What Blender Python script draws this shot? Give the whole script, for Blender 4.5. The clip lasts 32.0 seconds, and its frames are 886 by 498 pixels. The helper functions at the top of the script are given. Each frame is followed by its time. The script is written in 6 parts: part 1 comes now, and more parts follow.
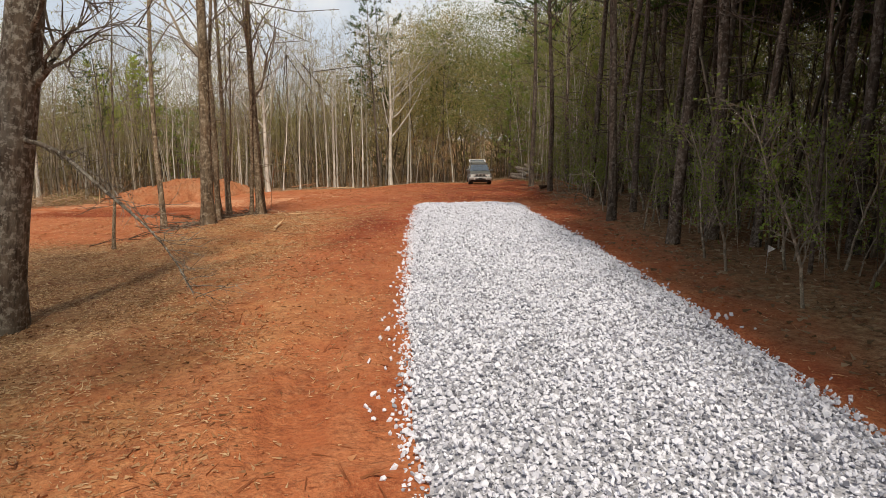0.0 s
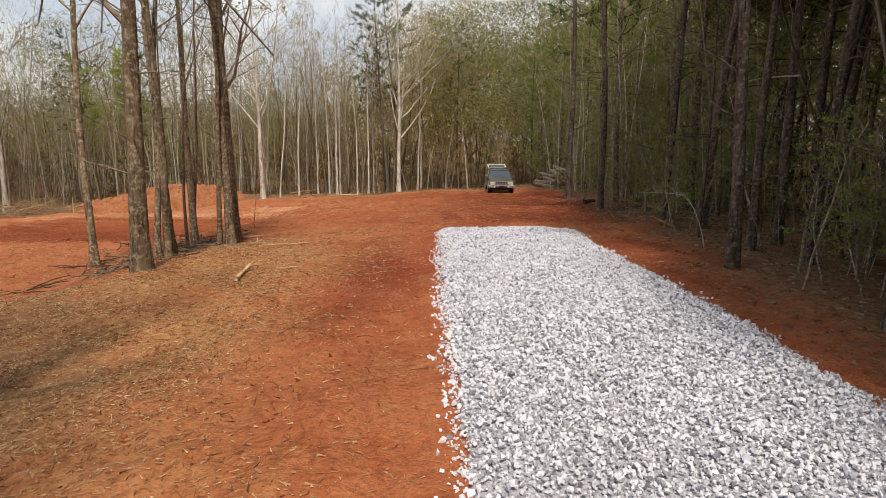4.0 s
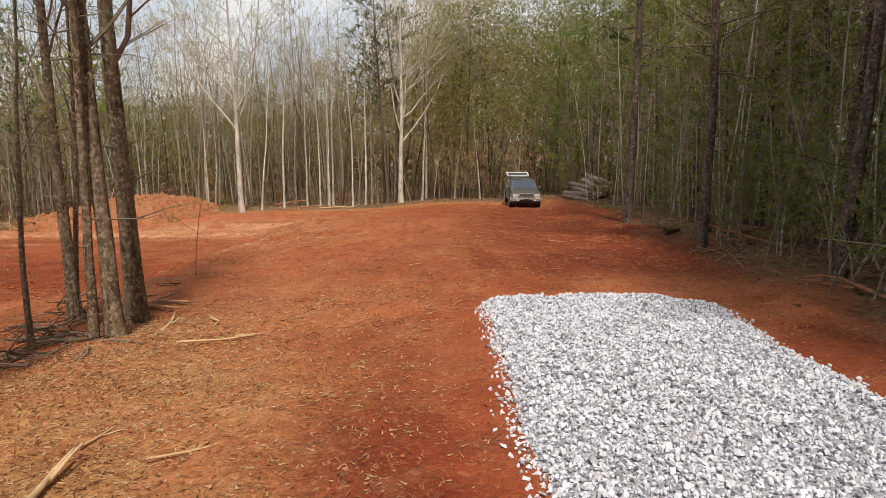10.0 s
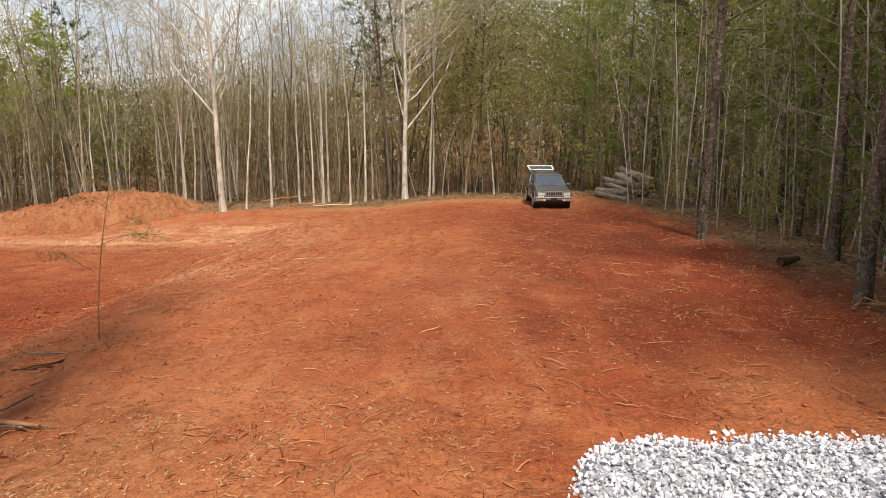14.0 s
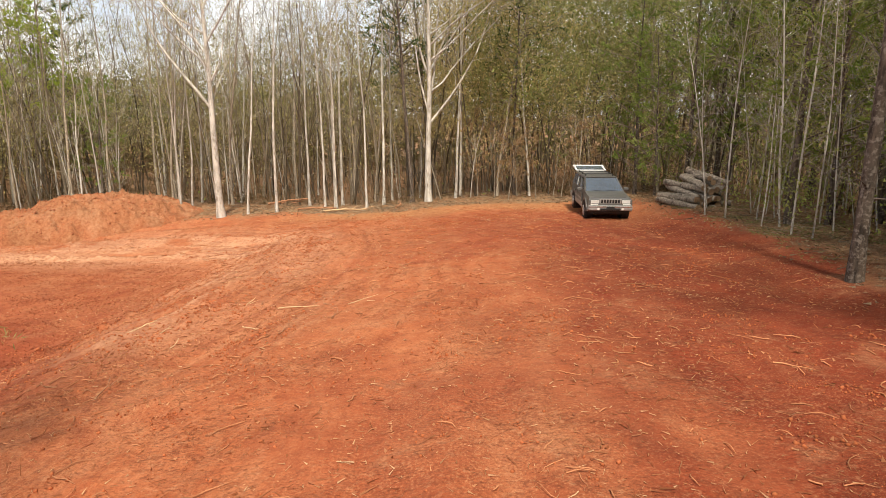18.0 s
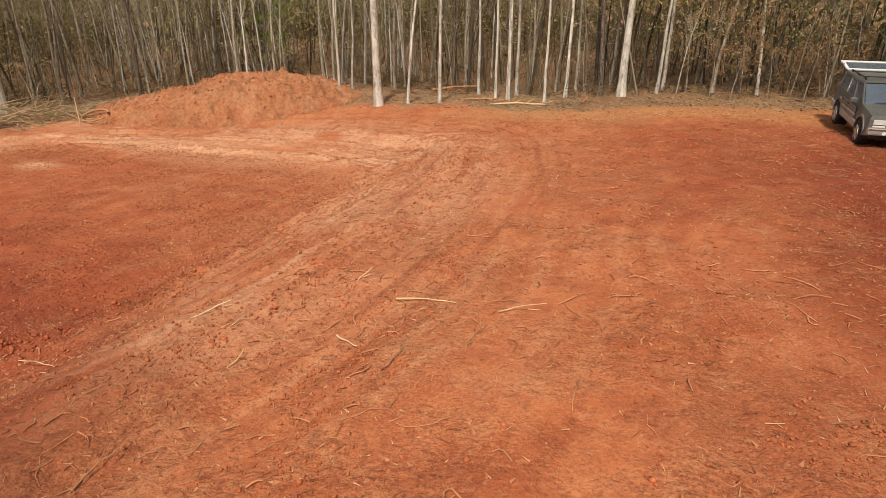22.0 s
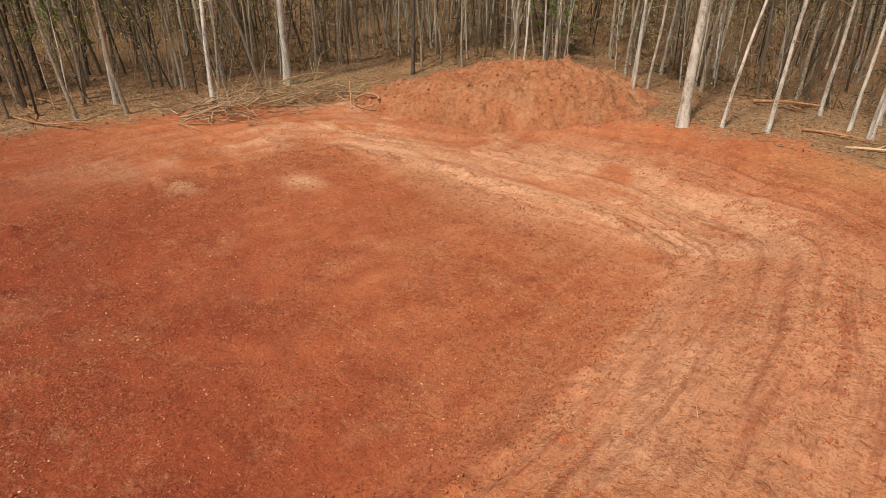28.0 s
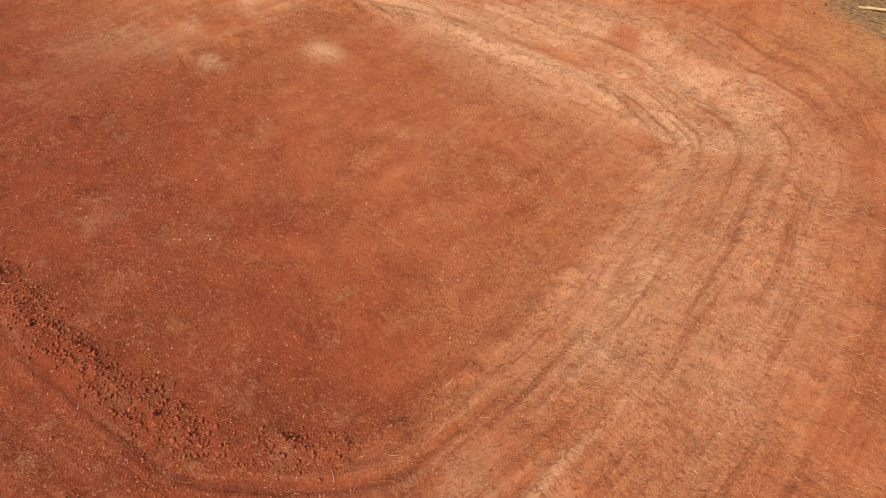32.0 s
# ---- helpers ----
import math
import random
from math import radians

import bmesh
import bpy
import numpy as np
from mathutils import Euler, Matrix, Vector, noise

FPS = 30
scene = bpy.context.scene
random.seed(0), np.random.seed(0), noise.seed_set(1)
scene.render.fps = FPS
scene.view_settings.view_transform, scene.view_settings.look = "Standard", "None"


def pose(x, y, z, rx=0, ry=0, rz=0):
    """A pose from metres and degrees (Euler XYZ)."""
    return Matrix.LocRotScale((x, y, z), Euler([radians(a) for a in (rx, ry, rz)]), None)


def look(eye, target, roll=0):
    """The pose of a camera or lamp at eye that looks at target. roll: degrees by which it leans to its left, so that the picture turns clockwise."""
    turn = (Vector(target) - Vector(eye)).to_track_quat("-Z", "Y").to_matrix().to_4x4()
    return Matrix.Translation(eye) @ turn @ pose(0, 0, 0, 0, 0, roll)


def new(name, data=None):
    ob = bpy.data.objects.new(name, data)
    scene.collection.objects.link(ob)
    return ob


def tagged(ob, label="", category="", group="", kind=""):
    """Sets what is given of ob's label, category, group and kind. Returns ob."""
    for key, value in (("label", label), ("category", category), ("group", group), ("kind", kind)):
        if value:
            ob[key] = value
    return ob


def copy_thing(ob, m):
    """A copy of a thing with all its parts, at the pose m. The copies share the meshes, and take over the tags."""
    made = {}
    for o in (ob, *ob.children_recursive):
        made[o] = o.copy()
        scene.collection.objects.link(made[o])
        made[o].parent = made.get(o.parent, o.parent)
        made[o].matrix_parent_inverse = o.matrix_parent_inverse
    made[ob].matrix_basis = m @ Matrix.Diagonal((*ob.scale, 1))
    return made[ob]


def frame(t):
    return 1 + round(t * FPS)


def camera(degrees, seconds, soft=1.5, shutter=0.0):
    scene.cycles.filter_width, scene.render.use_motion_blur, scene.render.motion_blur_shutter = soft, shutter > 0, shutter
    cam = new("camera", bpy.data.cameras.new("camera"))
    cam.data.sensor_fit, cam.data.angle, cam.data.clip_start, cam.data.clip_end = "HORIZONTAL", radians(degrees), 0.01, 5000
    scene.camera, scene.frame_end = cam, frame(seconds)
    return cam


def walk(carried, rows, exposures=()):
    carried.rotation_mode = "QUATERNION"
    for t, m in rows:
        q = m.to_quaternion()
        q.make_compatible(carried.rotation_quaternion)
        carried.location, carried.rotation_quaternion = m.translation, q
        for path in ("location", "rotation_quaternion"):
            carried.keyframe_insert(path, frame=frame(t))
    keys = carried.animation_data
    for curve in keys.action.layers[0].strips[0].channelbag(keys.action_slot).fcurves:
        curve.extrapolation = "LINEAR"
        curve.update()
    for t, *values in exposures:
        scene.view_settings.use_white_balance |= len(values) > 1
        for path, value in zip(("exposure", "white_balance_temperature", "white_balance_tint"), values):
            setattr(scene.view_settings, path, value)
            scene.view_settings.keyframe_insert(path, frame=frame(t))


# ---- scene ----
cam = camera(71.7, 32.0, soft=0.5)
METRES, EYE, TILT, LEAN, TURN = 40.0, 2.5, -10.2, 0.0, 0.0
ROWS = [
    (0.0, 0.0, 0.0, 0.0, 0.0, 0.0, -0.0),
    (0.5, -0.002, 0.0159, 0.0033, 0.07, -0.01, -0.05),
    (1.0, -0.0042, 0.0329, 0.0069, 0.14, -0.02, -0.06),
    (1.5, -0.0066, 0.0506, 0.0106, 0.2, -0.02, -0.16),
    (2.0, -0.009, 0.0689, 0.0145, 0.27, -0.01, -0.18),
    (2.5, -0.0113, 0.0875, 0.0185, 0.34, -0.01, -0.2),
    (3.0, -0.0135, 0.1061, 0.0223, 0.4, 0.01, -0.24),
    (3.5, -0.0158, 0.1245, 0.0259, 0.45, 0.02, -0.26),
    (5.5, -0.0235, 0.1881, 0.0374, 0.62, 0.08, -0.37),
    (6.0, -0.0255, 0.2043, 0.0407, 0.42, 0.1, -0.3),
    (6.5, -0.0277, 0.2201, 0.0439, 0.36, 0.09, -0.33),
    (7.0, -0.0297, 0.2357, 0.0472, 0.35, 0.1, -0.3),
    (7.5, -0.0317, 0.2511, 0.0504, 0.36, 0.1, -0.24),
    (8.0, -0.0339, 0.2662, 0.0533, 0.34, 0.09, -0.25),
    (8.5, -0.0358, 0.2808, 0.0563, 0.32, 0.09, -0.28),
    (9.0, -0.037, 0.2958, 0.0593, 0.32, 0.11, -0.27),
    (9.5, -0.0382, 0.3115, 0.0625, 0.35, 0.13, -0.28),
    (10.0, -0.0397, 0.327, 0.0655, 0.38, 0.12, -0.27),
    (10.5, -0.0414, 0.343, 0.0688, 0.41, 0.13, -0.23),
    (11.0, -0.0428, 0.3597, 0.0721, 0.42, 0.16, -0.26),
    (11.5, -0.044, 0.3768, 0.0757, 0.46, 0.15, -0.24),
    (12.0, -0.0453, 0.3944, 0.0794, 0.5, 0.17, -0.25),
    (12.5, -0.0468, 0.4119, 0.0831, 0.54, 0.16, -0.24),
    (13.0, -0.0485, 0.429, 0.0867, 0.59, 0.15, -0.22),
    (13.5, -0.0501, 0.4459, 0.0899, 0.64, -0.45, -0.25),
    (15.5, -0.0548, 0.5107, 0.103, 0.89, -2.08, -0.09),
    (16.0, -0.0565, 0.5261, 0.1062, 1.08, -2.09, -0.1),
    (16.5, -0.0576, 0.5414, 0.1094, 2.03, -2.08, -0.3),
    (17.0, -0.0595, 0.5567, 0.1126, 2.26, -2.08, -0.36),
    (17.5, -0.0616, 0.5726, 0.1158, 2.48, -2.07, -0.4),
    (18.0, -0.0638, 0.5888, 0.1188, 2.68, -2.06, -0.41),
    (18.5, -0.0662, 0.605, 0.1219, 2.81, -2.16, -0.41),
    (19.0, -0.0685, 0.6211, 0.1253, 3.13, -3.25, -0.44),
    (19.5, -0.0712, 0.6372, 0.1285, 3.68, -4.81, -0.51),
    (20.0, -0.074, 0.6531, 0.132, 5.03, -6.37, -0.75),
    (20.5, -0.0769, 0.6686, 0.135, 6.67, -8.19, -1.06),
    (21.0, -0.0798, 0.6834, 0.138, 9.77, -10.24, -1.64),
    (21.5, -0.0827, 0.6973, 0.1415, 13.52, -12.14, -2.37),
    (22.0, -0.086, 0.7102, 0.1457, 18.8, -14.07, -3.33),
    (22.5, -0.0901, 0.7217, 0.1495, 24.62, -16.09, -4.41),
    (23.0, -0.0951, 0.7325, 0.1529, 30.09, -18.25, -5.4),
    (23.5, -0.1017, 0.7429, 0.1568, 35.61, -20.41, -6.26),
    (24.0, -0.11, 0.7532, 0.1603, 38.51, -21.21, -6.73),
    (24.5, -0.1198, 0.7631, 0.1628, 39.58, -21.37, -6.82),
    (25.0, -0.1307, 0.7725, 0.1651, 40.24, -21.45, -6.89),
    (25.5, -0.1419, 0.7804, 0.1687, 40.71, -21.52, -6.93),
    (27.5, -0.1811, 0.7997, 0.2098, 41.63, -22.39, -6.83),
    (28.0, -0.1899, 0.8037, 0.2199, 41.76, -22.96, -6.77),
    (28.5, -0.1979, 0.8071, 0.2309, 41.87, -23.37, -6.71),
    (29.0, -0.2018, 0.807, 0.2435, 41.97, -23.41, -6.68),
    (29.5, -0.2016, 0.8036, 0.2566, 42.07, -23.49, -6.64),
    (30.0, -0.1994, 0.7987, 0.269, 42.16, -25.33, -6.6),
    (30.5, -0.1971, 0.7946, 0.2806, 42.25, -29.28, -6.49),
    (31.0, -0.1956, 0.7915, 0.292, 42.35, -34.7, -6.4),
    (31.5, -0.1951, 0.7892, 0.3031, 42.44, -39.73, -6.33),
    (32.0, -0.1951, 0.7879, 0.3137, 42.47, -44.36, -6.21),
]
EXPOSURES = [(0.0, -0.26), (6.0, -0.25), (13.0, -0.10), (16.0, 0.28), (19.0, 0.26), (22.0, 0.0), (25.0, -0.08), (29.0, -0.10), (32.0, -0.12)]
walk(cam, [(t, pose(0, 0, EYE, TILT, LEAN, TURN) @ pose(METRES * x, METRES * y, METRES * z, 90 + pitch, roll, yaw)) for t, x, y, z, yaw, pitch, roll in ROWS], EXPOSURES)


# ---- world, sun ----
SUN_EL, SUN_AZ = radians(56), radians(172)
world = bpy.data.worlds.new("sky")
scene.world = world
world.use_nodes = True
wn = world.node_tree
sky = wn.nodes.new("ShaderNodeTexSky")
sky.sky_type, sky.sun_disc = "NISHITA", False
sky.sun_elevation, sky.sun_rotation = SUN_EL, SUN_AZ
sky.dust_density, sky.air_density, sky.ozone_density = 3.0, 1.0, 1.0
haze = wn.nodes.new("ShaderNodeMix")
haze.data_type = "RGBA"
haze.inputs["Factor"].default_value = 0.6
# the haze is whitest low over the horizon
way = wn.nodes.new("ShaderNodeTexCoord")
axes = wn.nodes.new("ShaderNodeSeparateXYZ")
wn.links.new(way.outputs["Generated"], axes.inputs[0])
veil = wn.nodes.new("ShaderNodeMix")
veil.data_type = "RGBA"
wn.links.new(axes.outputs["Z"], veil.inputs["Factor"])
veil.inputs["A"].default_value, veil.inputs["B"].default_value = (23.0, 23.0, 23.0, 1), (7.5, 7.6, 7.8, 1)
# broken thin cloud with pale blue between
cloud = wn.nodes.new("ShaderNodeTexNoise")
wn.links.new(way.outputs["Generated"], cloud.inputs["Vector"])
cloud.inputs["Scale"].default_value, cloud.inputs["Detail"].default_value = 5.0, 5.0
gap = wn.nodes.new("ShaderNodeValToRGB")
gap.color_ramp.elements[0].position, gap.color_ramp.elements[1].position = 0.42, 0.60
gap.color_ramp.elements[0].color, gap.color_ramp.elements[1].color = (0.74, 0.80, 0.88, 1), (1.12, 1.1, 1.06, 1)
wn.links.new(cloud.outputs["Fac"], gap.inputs[0])
broken = wn.nodes.new("ShaderNodeMix")
broken.data_type, broken.blend_type = "RGBA", "MULTIPLY"
broken.inputs["Factor"].default_value = 1.0
wn.links.new(veil.outputs["Result"], broken.inputs["A"])
wn.links.new(gap.outputs[0], broken.inputs["B"])
wn.links.new(broken.outputs["Result"], haze.inputs["B"])
wn.links.new(sky.outputs[0], haze.inputs["A"])
wn.links.new(haze.outputs["Result"], wn.nodes["Background"].inputs[0])
wn.nodes["Background"].inputs[1].default_value = 0.072
sun = new("sun", bpy.data.lights.new("sun", "SUN"))
sun.data.energy, sun.data.angle, sun.data.color = 4.8, radians(5), (1.0, 0.90, 0.75)
sun.matrix_world = look((math.sin(SUN_AZ) * 60, math.cos(SUN_AZ) * 60, math.tan(SUN_EL) * 60), (0, 0, 0))


# ---- materials ----
def material(name, rough=0.9, metal=0.0):
    m = bpy.data.materials.new(name)
    m.use_nodes = True
    n = m.node_tree
    b = n.nodes["Principled BSDF"]
    b.inputs["Roughness"].default_value, b.inputs["Metallic"].default_value = rough, metal
    if rough > 0.6:
        b.inputs["Specular IOR Level"].default_value = 0.2
    return m, n, b


def coords(n):
    return n.nodes.new("ShaderNodeTexCoord").outputs["Object"]


def noise_node(n, vec, scale, detail=4.0, rough=0.6):
    t = n.nodes.new("ShaderNodeTexNoise")
    n.links.new(vec, t.inputs["Vector"])
    t.inputs["Scale"].default_value, t.inputs["Detail"].default_value, t.inputs["Roughness"].default_value = scale, detail, rough
    return t.outputs["Fac"]


def ramp(n, fac, stops):
    r = n.nodes.new("ShaderNodeValToRGB")
    while len(r.color_ramp.elements) < len(stops):
        r.color_ramp.elements.new(0.5)
    for e, (p, c) in zip(r.color_ramp.elements, stops):
        e.position, e.color = p, (*c, 1) if len(c) == 3 else (c[0], c[0], c[0], 1)
    n.links.new(fac, r.inputs[0])
    return r.outputs[0]


def mix(n, fac, a, b, how="MIX"):
    x = n.nodes.new("ShaderNodeMix")
    x.data_type, x.blend_type = "RGBA", how
    for sock, v in ((x.inputs["Factor"], fac), (x.inputs["A"], a), (x.inputs["B"], b)):
        if isinstance(v, (int, float)):
            sock.default_value = v
        elif isinstance(v, tuple):
            sock.default_value = (*v, 1)
        else:
            n.links.new(v, sock)
    return x.outputs["Result"]


def bump(n, b, height, strength, dist):
    u = n.nodes.new("ShaderNodeBump")
    u.inputs["Strength"].default_value, u.inputs["Distance"].default_value = strength, dist
    n.links.new(height, u.inputs["Height"])
    n.links.new(u.outputs[0], b.inputs["Normal"])


def attr(n, name):
    a = n.nodes.new("ShaderNodeAttribute")
    a.attribute_name = name
    return a.outputs["Fac"]


def rnd(n, island=False):
    if island:
        return n.nodes.new("ShaderNodeNewGeometry").outputs["Random Per Island"]
    return n.nodes.new("ShaderNodeObjectInfo").outputs["Random"]


def bark_material(name, dark, light, scale=9.0, moss=None):
    m, n, b = material(name)
    v = n.nodes.new("ShaderNodeMapping")
    n.links.new(coords(n), v.inputs[0])
    v.inputs["Scale"].default_value = (1, 1, 0.22)
    f = noise_node(n, v.outputs[0], scale, 5, 0.7)
    c = ramp(n, f, [(0.35, dark), (0.62, light)])
    patch = ramp(n, noise_node(n, coords(n), 1.7, 3), [(0.45, (0,)), (0.65, (1,))])
    c = mix(n, patch, c, mix(n, 0.5, c, moss or light))
    blot = ramp(n, noise_node(n, coords(n), 13, 5, 0.7), [(0.50, (0,)), (0.60, (0.65,))])
    c = mix(n, blot, c, tuple(min(0.7, 0.06 + 1.5 * q) for q in (moss or light)))
    crack = ramp(n, noise_node(n, v.outputs[0], scale * 2.2, 3), [(0.34, (0.6,)), (0.44, (0,))])
    c = mix(n, crack, c, tuple(0.6 * q for q in dark))
    c = mix(n, rnd(n), c, mix(n, 0.4, c, dark))
    n.links.new(c, b.inputs["Base Color"])
    bump(n, b, f, 0.9, 0.03)
    return m


def leaf_material(name, a, bcol, island=True):
    m, n, b = material(name, 0.85)
    c = ramp(n, rnd(n, island), [(0.0, a), (1.0, bcol)])
    c = mix(n, ramp(n, rnd(n), [(0.0, (0,)), (1.0, (0.45,))]), c, tuple(0.6 * (p + q) / 2 for p, q in zip(a, bcol)))
    n.links.new(c, b.inputs["Base Color"])
    t = n.nodes.new("ShaderNodeBsdfTranslucent")
    n.links.new(c, t.inputs[0])
    x = n.nodes.new("ShaderNodeMixShader")
    x.inputs[0].default_value = 0.4
    n.links.new(b.outputs[0], x.inputs[1])
    n.links.new(t.outputs[0], x.inputs[2])
    n.links.new(x.outputs[0], n.nodes["Material Output"].inputs[0])
    return m


def plain(name, colour, rough=0.5, metal=0.0, vary=0.25, scale=6.0, lump=0.0):
    m, n, b = material(name, rough, metal)
    f = noise_node(n, coords(n), scale, 5)
    n.links.new(mix(n, ramp(n, f, [(0.3, (0,)), (0.7, (1,))]), tuple(c * (1 - vary) for c in colour), tuple(min(1, c * (1 + vary)) for c in colour)), b.inputs["Base Color"])
    if lump:
        bump(n, b, f, 0.7, lump)
    return m


BARK_GREY = bark_material("bark_grey", (0.13, 0.10, 0.072), (0.42, 0.355, 0.265), 9)
BARK_DARK = bark_material("bark_dark", (0.055, 0.042, 0.032), (0.21, 0.165, 0.125), 9, (0.34, 0.32, 0.27))
BARK_PALE = bark_material("bark_pale", (0.20, 0.165, 0.125), (0.76, 0.70, 0.60), 5, (0.90, 0.85, 0.77))
BARK_CLUMP = bark_material("bark_clump", (0.050, 0.035, 0.023), (0.25, 0.175, 0.11), 9, (0.33, 0.27, 0.19))
BARK_PINE = bark_material("bark_pine", (0.033, 0.025, 0.019), (0.15, 0.11, 0.082), 7, (0.20, 0.165, 0.13))
TWIG = plain("twig_bark", (0.22, 0.18, 0.135), 0.9, vary=0.35)
TWIG_PALE = plain("twig_bark_pale", (0.40, 0.36, 0.28), 0.9, vary=0.3)
LEAF_SPRING = leaf_material("spring_leaf", (0.36, 0.35, 0.09), (0.60, 0.52, 0.21))
LEAF_LIME = leaf_material("lime_leaf", (0.30, 0.40, 0.05), (0.48, 0.55, 0.10))
LEAF_TAN = leaf_material("withered_leaf", (0.26, 0.15, 0.07), (0.50, 0.34, 0.17))
LEAF_GREEN = leaf_material("green_leaf", (0.15, 0.23, 0.04), (0.36, 0.44, 0.09))
CRUMB = leaf_material("clay_crumb", (0.36, 0.12, 0.048), (0.70, 0.36, 0.18))
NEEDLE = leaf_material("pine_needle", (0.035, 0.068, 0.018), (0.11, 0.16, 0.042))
NEEDLE_YOUNG = leaf_material("young_pine_needle", (0.14, 0.21, 0.045), (0.32, 0.39, 0.09))


def stem_material():
    m, n, b = material("stem_bark")
    c = ramp(n, rnd(n, True), [(0.0, (0.05, 0.037, 0.025)), (0.35, (0.14, 0.105, 0.07)), (0.72, (0.25, 0.20, 0.14)), (1.0, (0.62, 0.54, 0.42))])
    f = noise_node(n, coords(n), 4, 4)
    n.links.new(mix(n, f, c, mix(n, 0.5, c, (0.06, 0.05, 0.035))), b.inputs["Base Color"])
    return m


STEM = stem_material()
SCRAP = leaf_material("root_scrap", (0.26, 0.085, 0.038), (0.50, 0.22, 0.10))
CHIP = leaf_material("wood_chip", (0.46, 0.22, 0.095), (0.78, 0.52, 0.30))
STRAW = leaf_material("straw", (0.38, 0.20, 0.085), (0.88, 0.68, 0.42))
STICK = plain("stick_wood", (0.38, 0.19, 0.10), 0.9, vary=0.4)
STICK_PALE = plain("split_wood", (0.62, 0.42, 0.24), 0.85, vary=0.3)


def ground_material():
    m, n, b = material("red_clay_ground", 0.95)
    v = coords(n)
    big, mid, fine, grit = noise_node(n, v, 0.22, 5), noise_node(n, v, 1.6, 6, 0.65), noise_node(n, v, 7, 7, 0.72), noise_node(n, v, 32, 4, 0.75)
    crumb = noise_node(n, v, 18, 3, 0.6)
    clay = ramp(n, mid, [(0.3, (0.29, 0.068, 0.025)), (0.5, (0.405, 0.118, 0.044)), (0.7, (0.50, 0.182, 0.078))])
    clay = mix(n, ramp(n, big, [(0.35, (0,)), (0.65, (0.5,))]), clay, (0.47, 0.182, 0.082))
    red = ramp(n, mid, [(0.3, (0.19, 0.030, 0.012)), (0.75, (0.36, 0.078, 0.029))])
    pale = ramp(n, fine, [(0.3, (0.56, 0.30, 0.17)), (0.7, (0.74, 0.46, 0.28))])
    # faint lanes of wheels along the drive
    lane = n.nodes.new("ShaderNodeMapping")
    lane.inputs["Scale"].default_value = (2.6, 0.13, 1)
    sway = n.nodes.new("ShaderNodeTexNoise")
    n.links.new(v, sway.inputs["Vector"])
    sway.inputs["Scale"].default_value = 0.12
    bend = n.nodes.new("ShaderNodeVectorMath")
    bend.operation = "MULTIPLY_ADD"
    n.links.new(sway.outputs["Color"], bend.inputs[0])
    bend.inputs[1].default_value = (5.0, 5.0, 0.0)
    n.links.new(v, bend.inputs[2])
    n.links.new(bend.outputs[0], lane.inputs[0])
    lanes = noise_node(n, lane.outputs[0], 1.0, 5, 0.65)
    clay = mix(n, ramp(n, lanes, [(0.5, (0,)), (0.68, (0.38,))]), clay, (0.54, 0.235, 0.112))
    clay = mix(n, ramp(n, lanes, [(0.34, (0.4,)), (0.46, (0,))]), clay, (0.31, 0.075, 0.028))
    c = mix(n, attr(n, "pad"), clay, red)
    c = mix(n, attr(n, "dust"), c, pale)
    # colour of damp clay, also used for the shade painted into the ruts
    wet_dark = ramp(n, mid, [(0.3, (0.15, 0.025, 0.010)), (0.7, (0.26, 0.048, 0.018))])
    c = mix(n, attr(n, "damp_dark"), c, wet_dark)
    straw = ramp(n, fine, [(0.3, (0.26, 0.11, 0.042)), (0.5, (0.45, 0.22, 0.088)), (0.68, (0.60, 0.34, 0.15))])
    litter = ramp(n, fine, [(0.3, (0.09, 0.048, 0.024)), (0.5, (0.27, 0.165, 0.082)), (0.7, (0.50, 0.36, 0.21))])
    litter = mix(n, ramp(n, big, [(0.40, (0,)), (0.58, (0.7,))]), litter, mix(n, 0.5, litter, (0.17, 0.075, 0.035)))
    c = mix(n, attr(n, "straw"), c, straw)
    c = mix(n, attr(n, "litter"), c, litter)
    # hollows of the bump are darkened and grains paled, shade put into the colour
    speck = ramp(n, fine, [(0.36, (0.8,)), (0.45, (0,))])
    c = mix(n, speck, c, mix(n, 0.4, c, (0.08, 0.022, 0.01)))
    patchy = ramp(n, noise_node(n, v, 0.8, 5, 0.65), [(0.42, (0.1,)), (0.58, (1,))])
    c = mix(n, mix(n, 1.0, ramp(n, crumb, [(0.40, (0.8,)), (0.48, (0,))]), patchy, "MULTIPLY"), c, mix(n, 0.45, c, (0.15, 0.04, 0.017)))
    spread = ramp(n, noise_node(n, v, 0.45, 4, 0.7), [(0.42, (0.38,)), (0.62, (1,))])
    light = mix(n, 1.0, ramp(n, grit, [(0.54, (0,)), (0.62, (0.7,))]), spread, "MULTIPLY")
    c = mix(n, light, c, mix(n, 0.6, c, (0.57, 0.29, 0.14)))
    c = mix(n, mix(n, 1.0, ramp(n, grit, [(0.39, (0.85,)), (0.46, (0,))]), spread, "MULTIPLY"), c, mix(n, 0.6, c, (0.12, 0.03, 0.014)))
    # grooves of wheels round the pad: their shade painted as dark lines, crests paled
    track = n.nodes.new("ShaderNodeCombineXYZ")
    for sock, key, rate in (("X", "edge", 3.4), ("Y", "arc", 0.16)):
        q = n.nodes.new("ShaderNodeMath")
        q.operation = "MULTIPLY"
        n.links.new(attr(n, key), q.inputs[0])
        q.inputs[1].default_value = rate
        n.links.new(q.outputs[0], track.inputs[sock])
    groove_line = noise_node(n, track.outputs[0], 1.0, 4, 0.62)
    ringed = attr(n, "ring")
